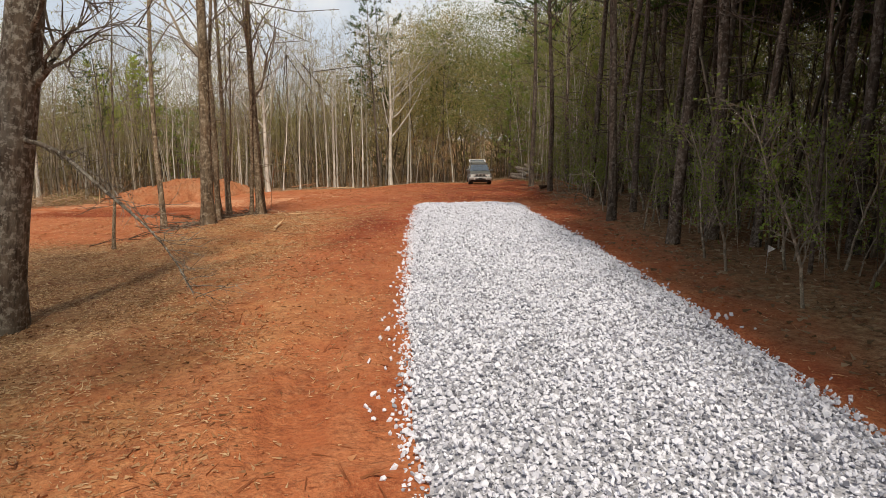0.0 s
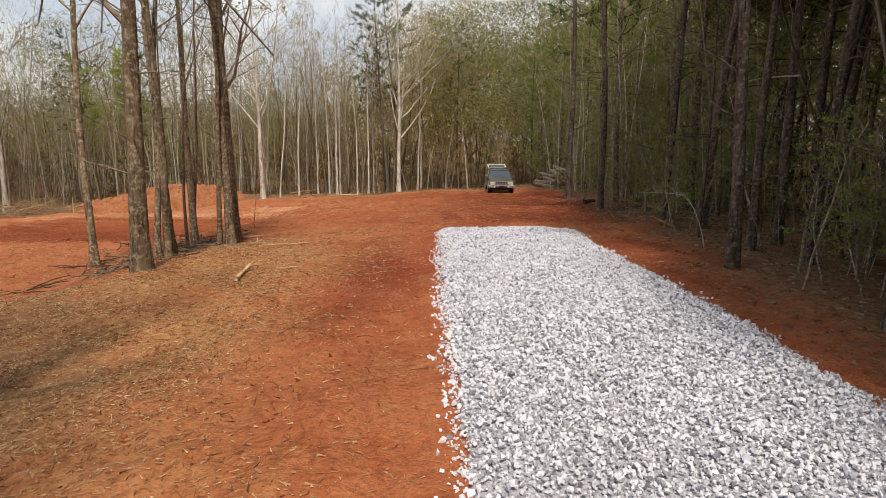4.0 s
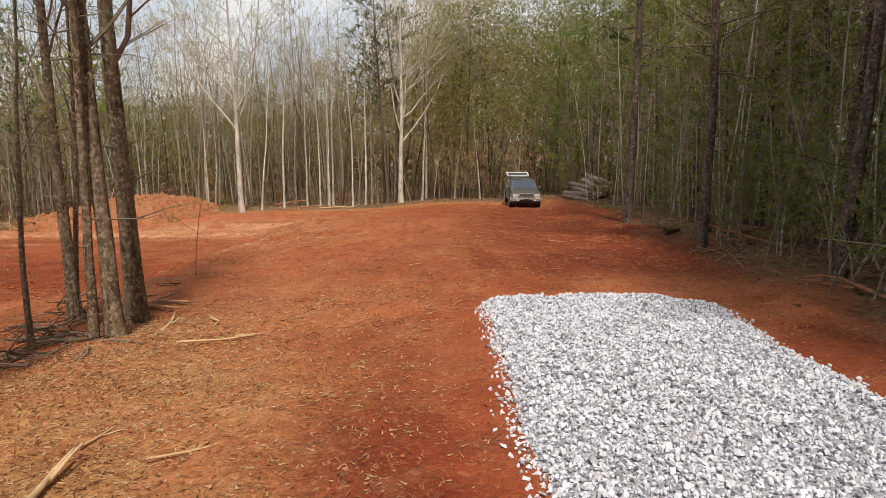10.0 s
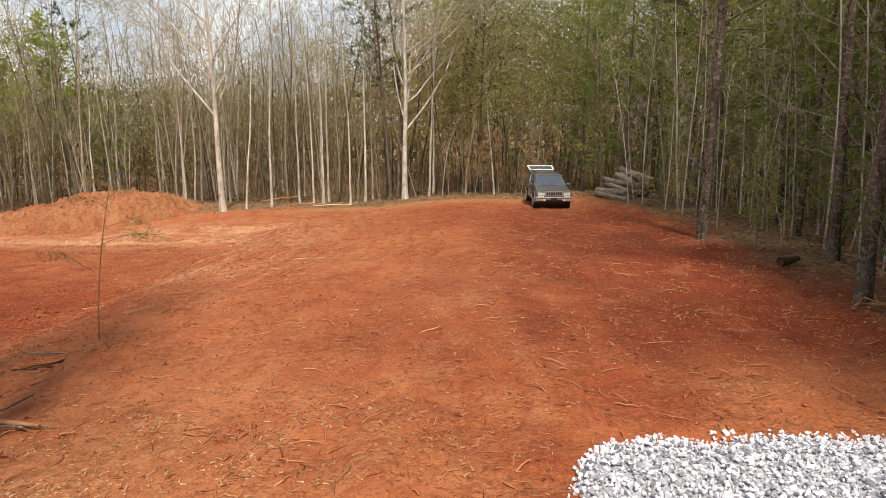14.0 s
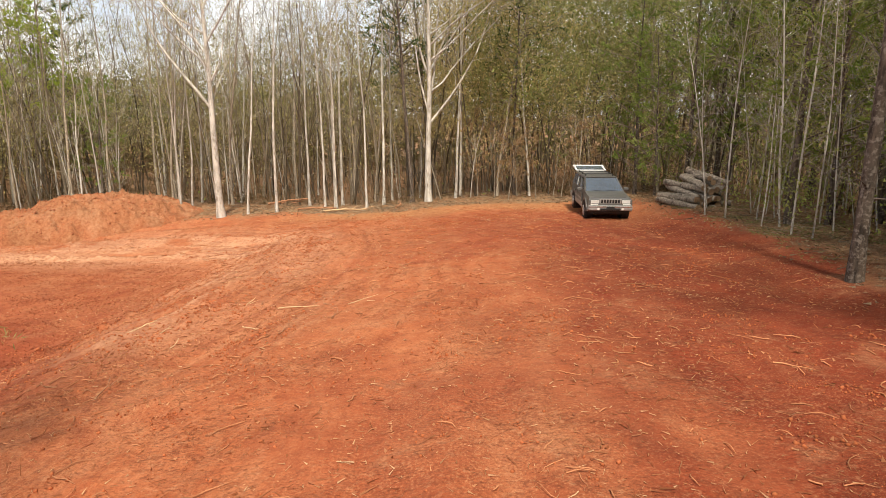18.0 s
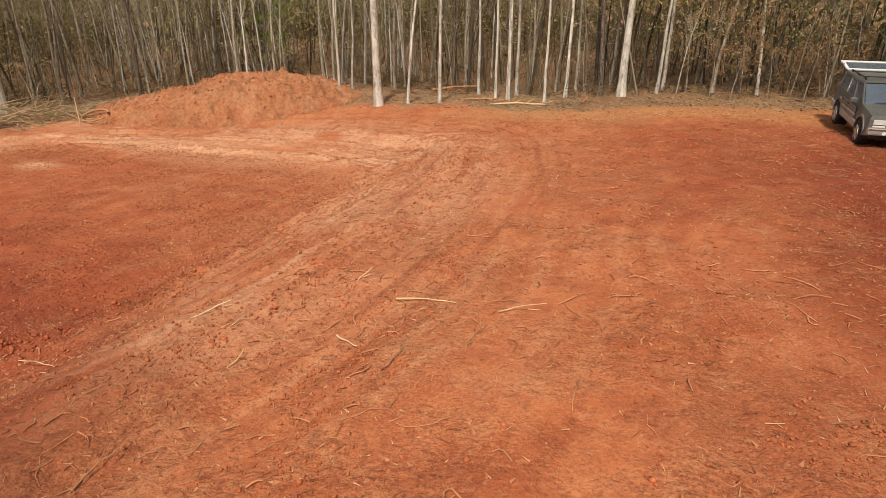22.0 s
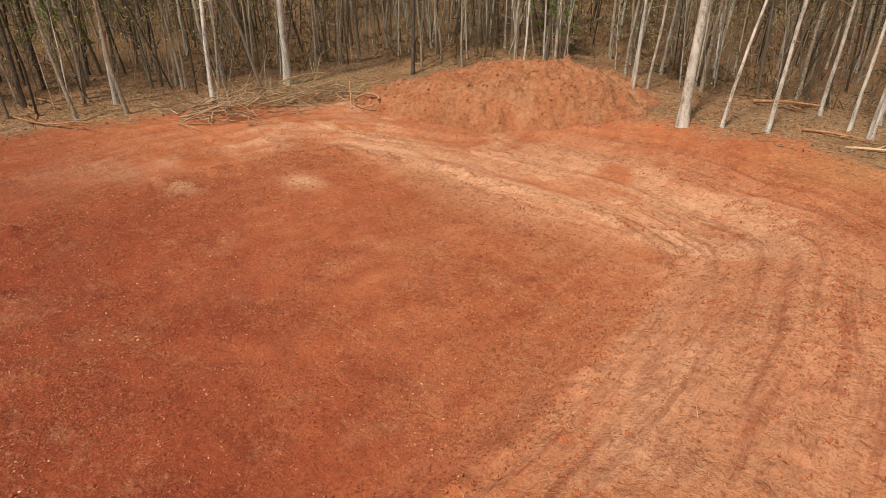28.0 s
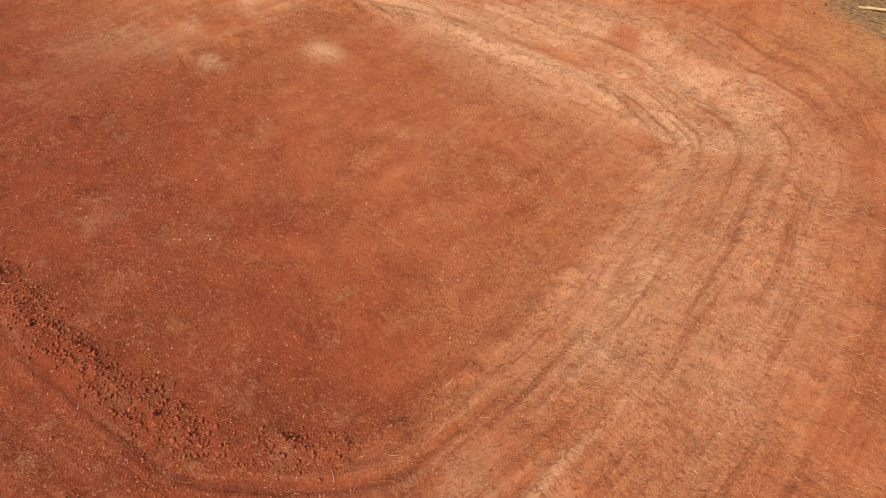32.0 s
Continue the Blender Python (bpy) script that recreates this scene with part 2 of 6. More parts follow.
    c = mix(n, mix(n, 1.0, ramp(n, groove_line, [(0.36, (0.75,)), (0.47, (0,))]), ringed, "MULTIPLY"), c, mix(n, 0.75, c, (0.20, 0.050, 0.022)))
    c = mix(n, mix(n, 1.0, ramp(n, groove_line, [(0.56, (0,)), (0.70, (0.32,))]), ringed, "MULTIPLY"), c, mix(n, 0.6, c, (0.60, 0.34, 0.19)))
    # churned patches: shade between crumbs painted as dark gaps, pale dry crumbs on top
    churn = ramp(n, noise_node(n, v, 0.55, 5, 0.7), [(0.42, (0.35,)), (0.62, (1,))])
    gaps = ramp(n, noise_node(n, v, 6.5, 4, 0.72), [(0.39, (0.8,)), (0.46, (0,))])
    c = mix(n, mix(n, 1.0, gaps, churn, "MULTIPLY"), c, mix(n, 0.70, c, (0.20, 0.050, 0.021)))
    dry = ramp(n, noise_node(n, v, 9.5, 4, 0.75), [(0.56, (0,)), (0.63, (0.6,))])
    c = mix(n, mix(n, 1.0, dry, churn, "MULTIPLY"), c, mix(n, 0.5, c, (0.63, 0.32, 0.165)))
    # broad blotches of drier and wetter clay
    blot = noise_node(n, v, 1.1, 5, 0.7)
    c = mix(n, ramp(n, blot, [(0.34, (0.35,)), (0.47, (0,))]), c, mix(n, 0.5, c, (0.27, 0.062, 0.024)))
    c = mix(n, ramp(n, blot, [(0.54, (0,)), (0.68, (0.4,))]), c, mix(n, 0.5, c, (0.62, 0.30, 0.15)))
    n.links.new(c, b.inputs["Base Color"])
    h = mix(n, patchy, mix(n, 0.3, fine, (0.5, 0.5, 0.5)), mix(n, 0.6, grit, crumb))
    # rounded lumps with sharp creases between them, where the clay is churned
    shift = n.nodes.new("ShaderNodeVectorMath")
    shift.operation = "MULTIPLY_ADD"
    wob = n.nodes.new("ShaderNodeTexNoise")
    n.links.new(v, wob.inputs["Vector"])
    wob.inputs["Scale"].default_value = 9.0
    n.links.new(wob.outputs["Color"], shift.inputs[0])
    shift.inputs[1].default_value = (0.12, 0.12, 0.12)
    n.links.new(v, shift.inputs[2])
    cell = n.nodes.new("ShaderNodeTexVoronoi")
    cell.inputs["Scale"].default_value = 13.0
    n.links.new(shift.outputs[0], cell.inputs["Vector"])
    lump = ramp(n, cell.outputs["Distance"], [(0.0, (1,)), (0.75, (0,))])
    lump = mix(n, patchy, (0.5, 0.5, 0.5), lump)
    h = mix(n, 0.3, h, lump)
    clodded = ramp(n, noise_node(n, v, 5.5, 5, 0.72), [(0.36, (0,)), (0.64, (1,))])
    clodded = mix(n, mix(n, 1.0, churn, (0.9, 0.9, 0.9), "MULTIPLY"), (0.5, 0.5, 0.5), clodded)
    h = mix(n, 0.5, h, clodded)
    bump(n, b, h, 1.0, 0.075)
    # prints of a tracked machine that turned round the pad: belts with lugs, grooves between

    def calc(op, a, q):
        x = n.nodes.new("ShaderNodeMath")
        x.operation = op
        for sock, val in zip(x.inputs, (a, q)):
            if isinstance(val, (int, float)):
                sock.default_value = val
            else:
                n.links.new(val, sock)
        return x.outputs[0]

    edge, arc, zone = attr(n, "edge"), attr(n, "arc"), attr(n, "ring")
    wave = calc("MULTIPLY", noise_node(n, v, 1.3, 3), 3.0)
    belt = calc("MINIMUM", calc("MAXIMUM", calc("MULTIPLY", calc("SINE", calc("ADD", calc("MULTIPLY", edge, 4.0), calc("MULTIPLY", noise_node(n, v, 0.25, 2), 4.0)), 0), 2.0), 0.0), 1.0)
    lug = calc("SINE", calc("ADD", calc("MULTIPLY", arc, 58.0), wave), 0)
    groove = calc("SINE", calc("ADD", calc("MULTIPLY", edge, 34.0), wave), 0)
    tread = calc("ADD", calc("MULTIPLY", belt, calc("MULTIPLY", lug, 0.8)), calc("MULTIPLY", calc("SUBTRACT", 1.0, belt), groove))
    worn = ramp(n, noise_node(n, v, 0.9, 5, 0.7), [(0.42, (0.05,)), (0.62, (1,))])
    tread = mix(n, 1.0, calc("MULTIPLY", calc("ADD", calc("MULTIPLY", tread, 0.5), 0.5), zone), worn, "MULTIPLY")
    second = n.nodes.new("ShaderNodeBump")
    second.inputs["Strength"].default_value, second.inputs["Distance"].default_value = 0.35, 0.02
    n.links.new(tread, second.inputs["Height"])
    n.links.new(b.inputs["Normal"].links[0].from_socket, second.inputs["Normal"])
    n.links.new(second.outputs[0], b.inputs["Normal"])
    return m


GROUND = ground_material()


def gravel_material():
    m, n, b = material("crushed_granite", 0.85)
    c = ramp(n, rnd(n, True), [(0.0, (0.14, 0.14, 0.165)), (0.14, (0.40, 0.405, 0.465)), (0.28, (0.66, 0.665, 0.75)), (1.0, (0.80, 0.805, 0.88))])
    f = noise_node(n, coords(n), 28, 4)
    c = mix(n, ramp(n, f, [(0.45, (0.0,)), (0.75, (0.4,))]), c, (0.45, 0.46, 0.48))
    n.links.new(c, b.inputs["Base Color"])
    return m


GRAVEL = gravel_material()


# ---- shape helpers ----
def sstep(a, b, v):
    u = np.clip((v - a) / (b - a), 0, 1)
    return u * u * (3 - 2 * u)


def lattice(x, y, seed):
    i, j = np.floor(x).astype(np.int64), np.floor(y).astype(np.int64)
    u, v = x - i, y - j
    u, v = u * u * (3 - 2 * u), v * v * (3 - 2 * v)

    def h(a, b):
        k = (a * 374761393 + b * 668265263 + seed * 2147483647) & 0xFFFFFFFF
        k = ((k ^ (k >> 13)) * 1274126177) & 0xFFFFFFFF
        return ((k ^ (k >> 16)) & 0xFFFF) / 65535.0
    return (h(i, j) * (1 - u) + h(i + 1, j) * u) * (1 - v) + (h(i, j + 1) * (1 - u) + h(i + 1, j + 1) * u) * v


def fbm(x, y, seed, octaves=4):
    s, a, tot = 0, 1.0, 0
    for o in range(octaves):
        s, tot = s + a * lattice(x * 2 ** o + 17 * o, y * 2 ** o, seed + o), tot + a
        a *= 0.55
    return s / tot


def outline_distance(outline, x, y):
    """Signed distance to a closed outline on the plan, negative inside."""
    d, inside = np.full(x.shape, 1e9), np.zeros(x.shape, bool)
    for (ax, ay), (bx, by) in zip(outline, np.roll(outline, -1, 0)):
        ex, ey = bx - ax, by - ay
        u = np.clip(((x - ax) * ex + (y - ay) * ey) / (ex * ex + ey * ey), 0, 1)
        d = np.minimum(d, np.hypot(x - ax - u * ex, y - ay - u * ey))
        cross = (ay > y) != (by > y)
        inside ^= cross & (x < ex * (y - ay) / (ey if abs(ey) > 1e-9 else 1e-9) + ax)
    return np.where(inside, -d, d)


# the dug pad, drawn in by the rounding of its corners
PAD = np.array([(-23.6, 33.0), (-18.5, 33.35), (-14.6, 34.1), (-12.7, 35.9), (-12.35, 39.5), (-12.7, 43.2), (-13.3, 46.0), (-15.2, 46.7), (-20.0, 46.4), (-23.6, 45.0), (-24.3, 40.5)], float)


def pad_distance(x, y):
    """Signed distance to the rounded, dug-out pad."""
    x, y = np.asarray(x, float), np.asarray(y, float)
    return outline_distance(PAD, x, y) - 0.9 + 0.35 * (fbm(x * 0.4, y * 0.4, 5) - 0.5)


def base_z(x, y):
    x, y = np.asarray(x, float), np.asarray(y, float)
    z = 0.25 - 0.00055 * np.clip(y, 0, 75) ** 2
    pad = sstep(-8.5, -12.5, x) * sstep(24, 33, y) * (1 - sstep(48, 60, y + 0.5 * (x + 18)))
    # a low bank under the clump of trees, and one along the pines
    bank = 0.40 * np.exp(-((x + 6.7) / 1.5) ** 2) * sstep(13, 16.5, y) * (1 - sstep(19, 25, y))
    bank = bank + sstep(3.6, 5.8, x) * (0.26 * sstep(12, 24, y) + 0.15 * sstep(38, 45, y))
    return z - 0.55 * sstep(-1, -9, x) - 1.15 * pad + bank


CLEARING = np.array([(3.8, -40), (3.9, 12), (4.5, 25), (4.9, 34), (5.6, 42), (5.0, 50), (3.6, 56), (-3, 56), (-9, 54.6), (-12, 55),
                     (-17, 54.8), (-22, 57), (-29, 52), (-31.6, 44), (-32.7, 37.8), (-34, 30), (-32, 19.5), (-20, 17.2), (-11, 16.6),
                     (-7.4, 16.8), (-5.8, 17.5), (-4.4, 15), (-3.4, 9), (-3, 0), (-3, -40)], float)


def clearing_distance(x, y):
    """Signed distance to the edge of the cleared ground, negative inside."""
    return outline_distance(CLEARING, np.asarray(x, float), np.asarray(y, float))


def gravel_edges(y):
    """Left and right edge of the gravel drive at y."""
    left = 0.15 - 1.28 * (1 - np.exp(-np.maximum(y, 0) / 9)) - 0.10 * sstep(21, 23.5, y) + 0.15 * (fbm(y * 0.8, y * 0 + 3.3, 11) - 0.5)
    right = 3.5 - 0.45 * sstep(10, 25, y) + 0.25 * (fbm(y * 0.8, y * 0 + 7.7, 12) - 0.5)
    return left, right


def gravel_depth(x, y):
    """How far inside the gravel a place lies."""
    left, right = gravel_edges(y)
    mid, half = (left + right) / 2, (right - left) / 2
    end = 24.35 + 0.5 * (fbm(x * 0.9, x * 0, 13) - 0.5) - 1.1 * np.abs((x - mid) / half) ** np.where(x < mid, 7, 4)
    return np.minimum(half - np.abs(x - mid), end - y)


def ground_z(x, y):
    x, y = np.asarray(x, float), np.asarray(y, float)
    d, s = clearing_distance(x, y), pad_distance(x, y)
    near = np.clip(1 - np.maximum(d - 25, 0) / 30, 0, 1)
    z = base_z(x, y)
    z = z + near * (0.16 * (fbm(x * 0.22, y * 0.22, 1) - 0.5) + 0.10 * (fbm(x * 1.1, y * 1.1, 2, 3) - 0.5) * sstep(-1.5, 1.5, s))
    fine = fbm(x * 3.4, y * 3.4, 3, 3) - 0.5
    clod = np.maximum(fbm(x * 4.2, y * 4.2, 4, 2) - 0.56, 0)
    rough = 0.4 + 0.6 * sstep(0.35, 0.65, fbm(x * 0.3, y * 0.3, 6))
    rough = np.where(s < 0, rough * 0.45, rough)
    berm = np.exp(-((s - 0.15) / 0.3) ** 2) + 0.6 * np.exp(-((s - 3.6) / 0.25) ** 2)
    z = z + near * (0.07 * fine * rough + 0.22 * clod * (0.35 * rough + 2.6 * berm) + 0.06 * berm)
    # wheel ruts round the pad and along the drive
    for r0, w, dep in ((1.0, 0.20, 0.025), (2.7, 0.20, 0.03), (4.4, 0.22, 0.03), (6.0, 0.22, 0.02)):
        z = z - dep * np.exp(-((s - r0) / w) ** 2) + 0.5 * dep * np.exp(-((np.abs(s - r0) - 1.7 * w) / (0.6 * w)) ** 2)
    for x0, w in ((-2.9, 0.3), (-1.5, 0.3)):
        xc = x0 - 0.03 * (y - 10) + 0.3 * np.sin(y * 0.11)
        z = z - 0.05 * np.exp(-((x - xc) / w) ** 2) * sstep(2, 6, y) * (1 - sstep(30, 42, y))
    # streaks left by tracks: long round the pad, and along the drive
    turn = np.arctan2(y - 40.0, x + 17.9) * 9.0
    ring = sstep(0.2, 0.7, s) * (1 - sstep(5.5, 8.0, s)) * near
    z = z + 0.16 * (fbm(s * 3.2, turn * 0.13, 71, 3) - 0.5) * ring
    z = z + 0.07 * (fbm(x * 2.2, y * 0.14, 72, 3) - 0.5) * (1 - ring) * sstep(5, 8, s) * near
    ridge = np.abs(((s + 0.12 * np.sin(turn * 0.3)) / 0.42) % 1.0 - 0.5)
    z = z + 0.085 * (0.25 - ridge) * ring * sstep(0.42, 0.6, fbm(s * 1.1, turn * 0.09, 73, 2)) * (1 - sstep(4.6, 5.4, s))
    # lug prints of a tracked machine
    lug = np.maximum(np.sin(turn * 2 * math.pi / 0.27), -0.2)
    for r0, w in ((2.1, 0.28), (3.1, 0.25), (5.2, 0.3), (-1.2, 0.3)):
        z = z + 0.020 * lug * sstep(w, 0.6 * w, np.abs(s - r0)) * sstep(0.35, 0.6, fbm(x * 0.4, y * 0.4, 9))
    return z


def mesh_object(name, verts, faces, mats, parent=None, smooth=False, mat_index=None):
    me = bpy.data.meshes.new(name)
    v = np.asarray(verts, np.float32)
    if isinstance(faces, np.ndarray):
        k = faces.shape[1]
        me.vertices.add(len(v))
        me.vertices.foreach_set("co", v.ravel())
        me.loops.add(faces.size)
        me.loops.foreach_set("vertex_index", faces.astype(np.int32).ravel())
        me.polygons.add(len(faces))
        me.polygons.foreach_set("loop_start", np.arange(0, faces.size, k, dtype=np.int32))
        me.update(calc_edges=True)
    else:
        me.from_pydata([tuple(p) for p in v], [], faces)
    for m in (mats if isinstance(mats, (list, tuple)) else [mats]):
        me.materials.append(m)
    me.polygons.foreach_set("use_smooth", np.full(len(me.polygons), smooth))
    ob = new(name, me)
    if parent:
        ob.parent = parent
    return ob


# ---- ground ----
def spaced(parts):
    out = [np.arange(a, b, s) for a, b, s in parts]
    return np.concatenate(out)


far = 25 * 1.28 ** np.arange(1, 18)
gx = np.concatenate([-38 - far[::-1], spaced([(-38, -26, 0.3), (-26, -14, 0.12), (-14, 4.8, 0.088), (4.8, 12, 0.25), (12, 30, 1.5)]), 30 + far])
gy = np.concatenate([-10 - far[::-1], spaced([(-10, 2.5, 0.8), (2.5, 50, 0.105), (50, 62, 0.16), (62, 90, 1.2)]), 90 + far])
GX, GY = np.meshgrid(gx, gy)
GZ = ground_z(GX, GY)
nx, ny = len(gx), len(gy)
idx = np.arange(nx * ny).reshape(ny, nx)
quads = np.stack([idx[:-1, :-1], idx[:-1, 1:], idx[1:, 1:], idx[1:, :-1]], -1).reshape(-1, 4)
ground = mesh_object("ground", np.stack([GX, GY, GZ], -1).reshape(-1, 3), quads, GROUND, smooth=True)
tagged(ground, "bare red clay ground with wheel tracks, straw and leaf litter at the woods' edge", "ground", kind="structure")
D, S = clearing_distance(GX, GY), pad_distance(GX, GY)
N1, N2, N3 = fbm(GX * 0.5, GY * 0.5, 21), fbm(GX * 2.2, GY * 2.2, 22), fbm(GX * 0.16, GY * 0.16, 23)
mask_litter = sstep(-0.2, 1.6, D + 2.2 * (N1 - 0.5) + 1.2 * (N2 - 0.5))
mask_straw = np.clip(sstep(1.6, -2.2, GX + 0.02 * GY + 3.6 * (N1 - 0.5) + 2 + 0.10 * np.maximum(GY - 9, 0)) * (1 - sstep(22, 29, GY + 3 * N2)), 0, 1) * (0.55 + 0.45 * sstep(0.4, 0.6, N2))
mask_straw = mask_straw * (1 - 0.85 * sstep(16, 17.6, GY + 1.5 * (N1 - 0.5)) * sstep(-6.0, -7.4, GX + 1.5 * (N2 - 0.5)))
mask_straw = np.maximum(mask_straw, 0.7 * sstep(50.5, 54, GY + 3 * (N1 - 0.5)) * sstep(-14, -8, GX) * sstep(5, 1, GX))
# more litter left of the drive, its brown also standing in for tree shade
mask_litter = mask_litter * np.where((GX < -2.5) & (GY < 20), 0.35 + 0.6 * np.maximum(sstep(-5, -10, GX + 3 * (N1 - 0.5)), 0.8 * sstep(-3.2, -4.6, GX + 1.5 * (N1 - 0.5)) * sstep(5, 7, GY) * sstep(15.5, 13, GY + 2 * (N2 - 0.5))), 1)
TURN_M = np.arctan2(GY - 40.0, GX + 17.9) * 9.0
RING = fbm(S * 3.2, TURN_M * 0.13, 71, 3)
mask_pad = sstep(0.35, -0.25, S + 0.7 * (N2 - 0.5)) * (0.85 + 0.5 * (N2 - 0.5)) * sstep(48.5, 42.5, GY + 0.1 * (GX + 18) + 5 * (N1 - 0.5))
dark_bank = 0.9 * sstep(34.0, 31.5, GY - 0.35 * np.maximum(GX + 15, 0) + 1.5 * (N1 - 0.5)) * sstep(-10.5, -13, GX) * sstep(24, 27, GY)
damp_dark = sstep(0.48, 0.62, N3 + 0.3 * (N1 - 0.5)) * 0.6 * sstep(-7, -2, GX) + 0.55 * np.exp(-((GX + 2.3) / 1.3) ** 2 - ((GY - 16.5) / 3.5) ** 2)
mask_pad = np.maximum(np.maximum(mask_pad, damp_dark), dark_bank) * (0.75 + 0.5 * fbm(GX * 1.2, GY * 0.25, 24))
mask_dust = sstep(0.45, 0.68, N1 + 0.2 * (N2 - 0.5)) * (0.5 * np.exp(-((S - 2.4) / 1.8) ** 2) + 0.9 * np.exp(-((GY - 49.3) / 2.2) ** 2) * sstep(-9, -12, GX))
mask_dust = np.clip(mask_dust + 0.4 * sstep(0.5, 0.7, RING) * np.exp(-((S - 2.8) / 2.2) ** 2), 0, 0.6)
mask_dust = np.maximum(mask_dust, 0.85 * sstep(0.35, 0.6, N2) * np.exp(-((GX + 21.2) / 0.6) ** 2 - ((GY - 34.6) / 0.85) ** 2))
for px, py in ((-24.8, 40.4), (-22.65, 43.3)):
    mask_dust = np.maximum(mask_dust, 0.85 * sstep(0.35, 0.55, N2) * np.exp(-((GX - px) / 0.7) ** 2 - ((GY - py) / 0.5) ** 2))
mask_dust = np.maximum(mask_dust, 0.72 * sstep(0.33, 0.56, fbm(GX * 0.35, GY * 1.4, 27)) * np.exp(-((GY - 47.6) / 1.6) ** 2) * sstep(-8, -11, GX) * sstep(-31, -27, GX))
mask_dust = np.maximum(mask_dust, (0.13 + 0.38 * fbm(S * 1.6, TURN_M * 0.2, 74, 3)) * sstep(0.0, 0.5, S + 0.5 * (N2 - 0.5)) * sstep(5.6, 3.8, S + 1.2 * (N1 - 0.5)) * sstep(-15.5, -13.5, GX) * sstep(36.5, 41, GY))
mask_dust = mask_dust * (1 - dark_bank)
RIDGE = np.abs(((S + 0.12 * np.sin(TURN_M * 0.3)) / 0.42) % 1.0 - 0.5)
band = sstep(0.3, 0.8, S) * sstep(6.5, 4.5, S)
# shade of the rut troughs, painted as dark lines between the ridges
mask_damp_dark = 0.42 * sstep(0.34, 0.44, RIDGE) * band * sstep(0.4, 0.58, fbm(S * 1.1, TURN_M * 0.09, 73, 2)) * (0.4 + 0.6 * sstep(0.45, 0.55, N2))
# darker ground along the front of the pad
mask_damp_dark = np.maximum(mask_damp_dark, 0.96 * sstep(39.8, 33.0, GY + 0.12 * (GX + 18) + 2.4 * (N1 - 0.5)) * sstep(-6.5, -11.5, GX + 1.5 * (N2 - 0.5)) * sstep(27, 32, GY + 2 * (N1 - 0.5)))
mask_damp_dark = np.maximum(mask_damp_dark, 0.8 * np.exp(-((GX + 2.2) / 0.85) ** 2 - ((GY - 17.6) / 3.0) ** 2) * sstep(0.30, 0.55, fbm(GX * 0.9, GY * 0.5, 26)))
# blackish soil at the foot of the clump of trees
mask_damp_dark = np.maximum(mask_damp_dark, 0.9 * np.exp(-((GX + 8.3) / 1.5) ** 2 - ((GY - 22.3) / 2.6) ** 2) * sstep(0.38, 0.55, N2))
# darker ground towards the left of the pad
mask_damp_dark = np.maximum(mask_damp_dark, 0.95 * sstep(-16.5, -21, GX + 0.6 * (GY - 33) + 2 * (N1 - 0.5)) * sstep(44, 35, GY) * sstep(30, 32, GY))
mask_damp_dark = np.maximum(mask_damp_dark, sstep(-4.0, 1.5, GX + 2.4 * (N1 - 0.5)) * sstep(24.5, 28, GY) * sstep(51, 45, GY) * (0.55 + 0.95 * fbm(GX * 1.5, GY * 0.3, 25)))
mask_damp_dark = np.maximum(mask_damp_dark, 0.35 * sstep(0.6, 0.75, N2) * sstep(0.5, 0.62, N1))
inner = np.where(S < 0.4, 0.30 + 0.70 * sstep(45.5, 36.0, GY + 0.45 * (GX + 18) + 3 * (N1 - 0.5)), 1)
mask_pad = np.clip(inner * mask_pad * (0.3 + 0.7 * np.where(GY > 34, sstep(-27, -21, GX + 5 * (N1 - 0.5)), 1)), 0, 1)
for key, mask in (("litter", mask_litter), ("straw", mask_straw), ("pad", mask_pad), ("dust", mask_dust), ("damp_dark", np.clip(mask_damp_dark, 0, 1)),
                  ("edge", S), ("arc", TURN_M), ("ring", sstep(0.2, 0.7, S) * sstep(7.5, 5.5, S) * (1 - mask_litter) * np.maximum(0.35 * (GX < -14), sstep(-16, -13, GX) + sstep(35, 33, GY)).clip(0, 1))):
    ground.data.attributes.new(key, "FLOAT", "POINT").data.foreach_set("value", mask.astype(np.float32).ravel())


def zat(x, y):
    return float(ground_z(np.array([x]), np.array([y]))[0])


# ---- gravel drive ----
rng = np.random.default_rng(7)


def gravel_top(x, y):
    return ground_z(x, y) + 0.10 * sstep(0.0, 0.45, gravel_depth(x, y)) + 0.05 * (fbm(x * 1.3, y * 1.3, 31) - 0.5)


ROCK_V = np.array([(-1, -1, -0.8), (1, -1, -0.8), (1, 1, -0.8), (-1, 1, -0.8), (0, -1.35, 0.75), (1.35, 0, 0.75), (0, 1.35, 0.75), (-1.35, 0, 0.75)], float) * 0.62
ROCK_F = np.array([(0, 3, 2), (0, 2, 1), (4, 5, 6), (4, 6, 7), (0, 1, 4), (1, 5, 4), (1, 2, 5), (2, 6, 5), (2, 3, 6), (3, 7, 6), (3, 0, 7), (0, 4, 7)])


def stones(px, py, pz, size, low=0.4, high=1.3):
    """Angular crushed stones, one block with broken corners each."""
    k = len(px)
    v = ROCK_V[None] * (1 + 0.9 * (rng.random((k, 8, 3)) - 0.5)) * (size[:, None, None] * rng.uniform(low, high, (k, 1, 3)))
    q = rng.normal(size=(k, 4))
    q /= np.linalg.norm(q, axis=1, keepdims=True)
    w, a, b, c = q.T
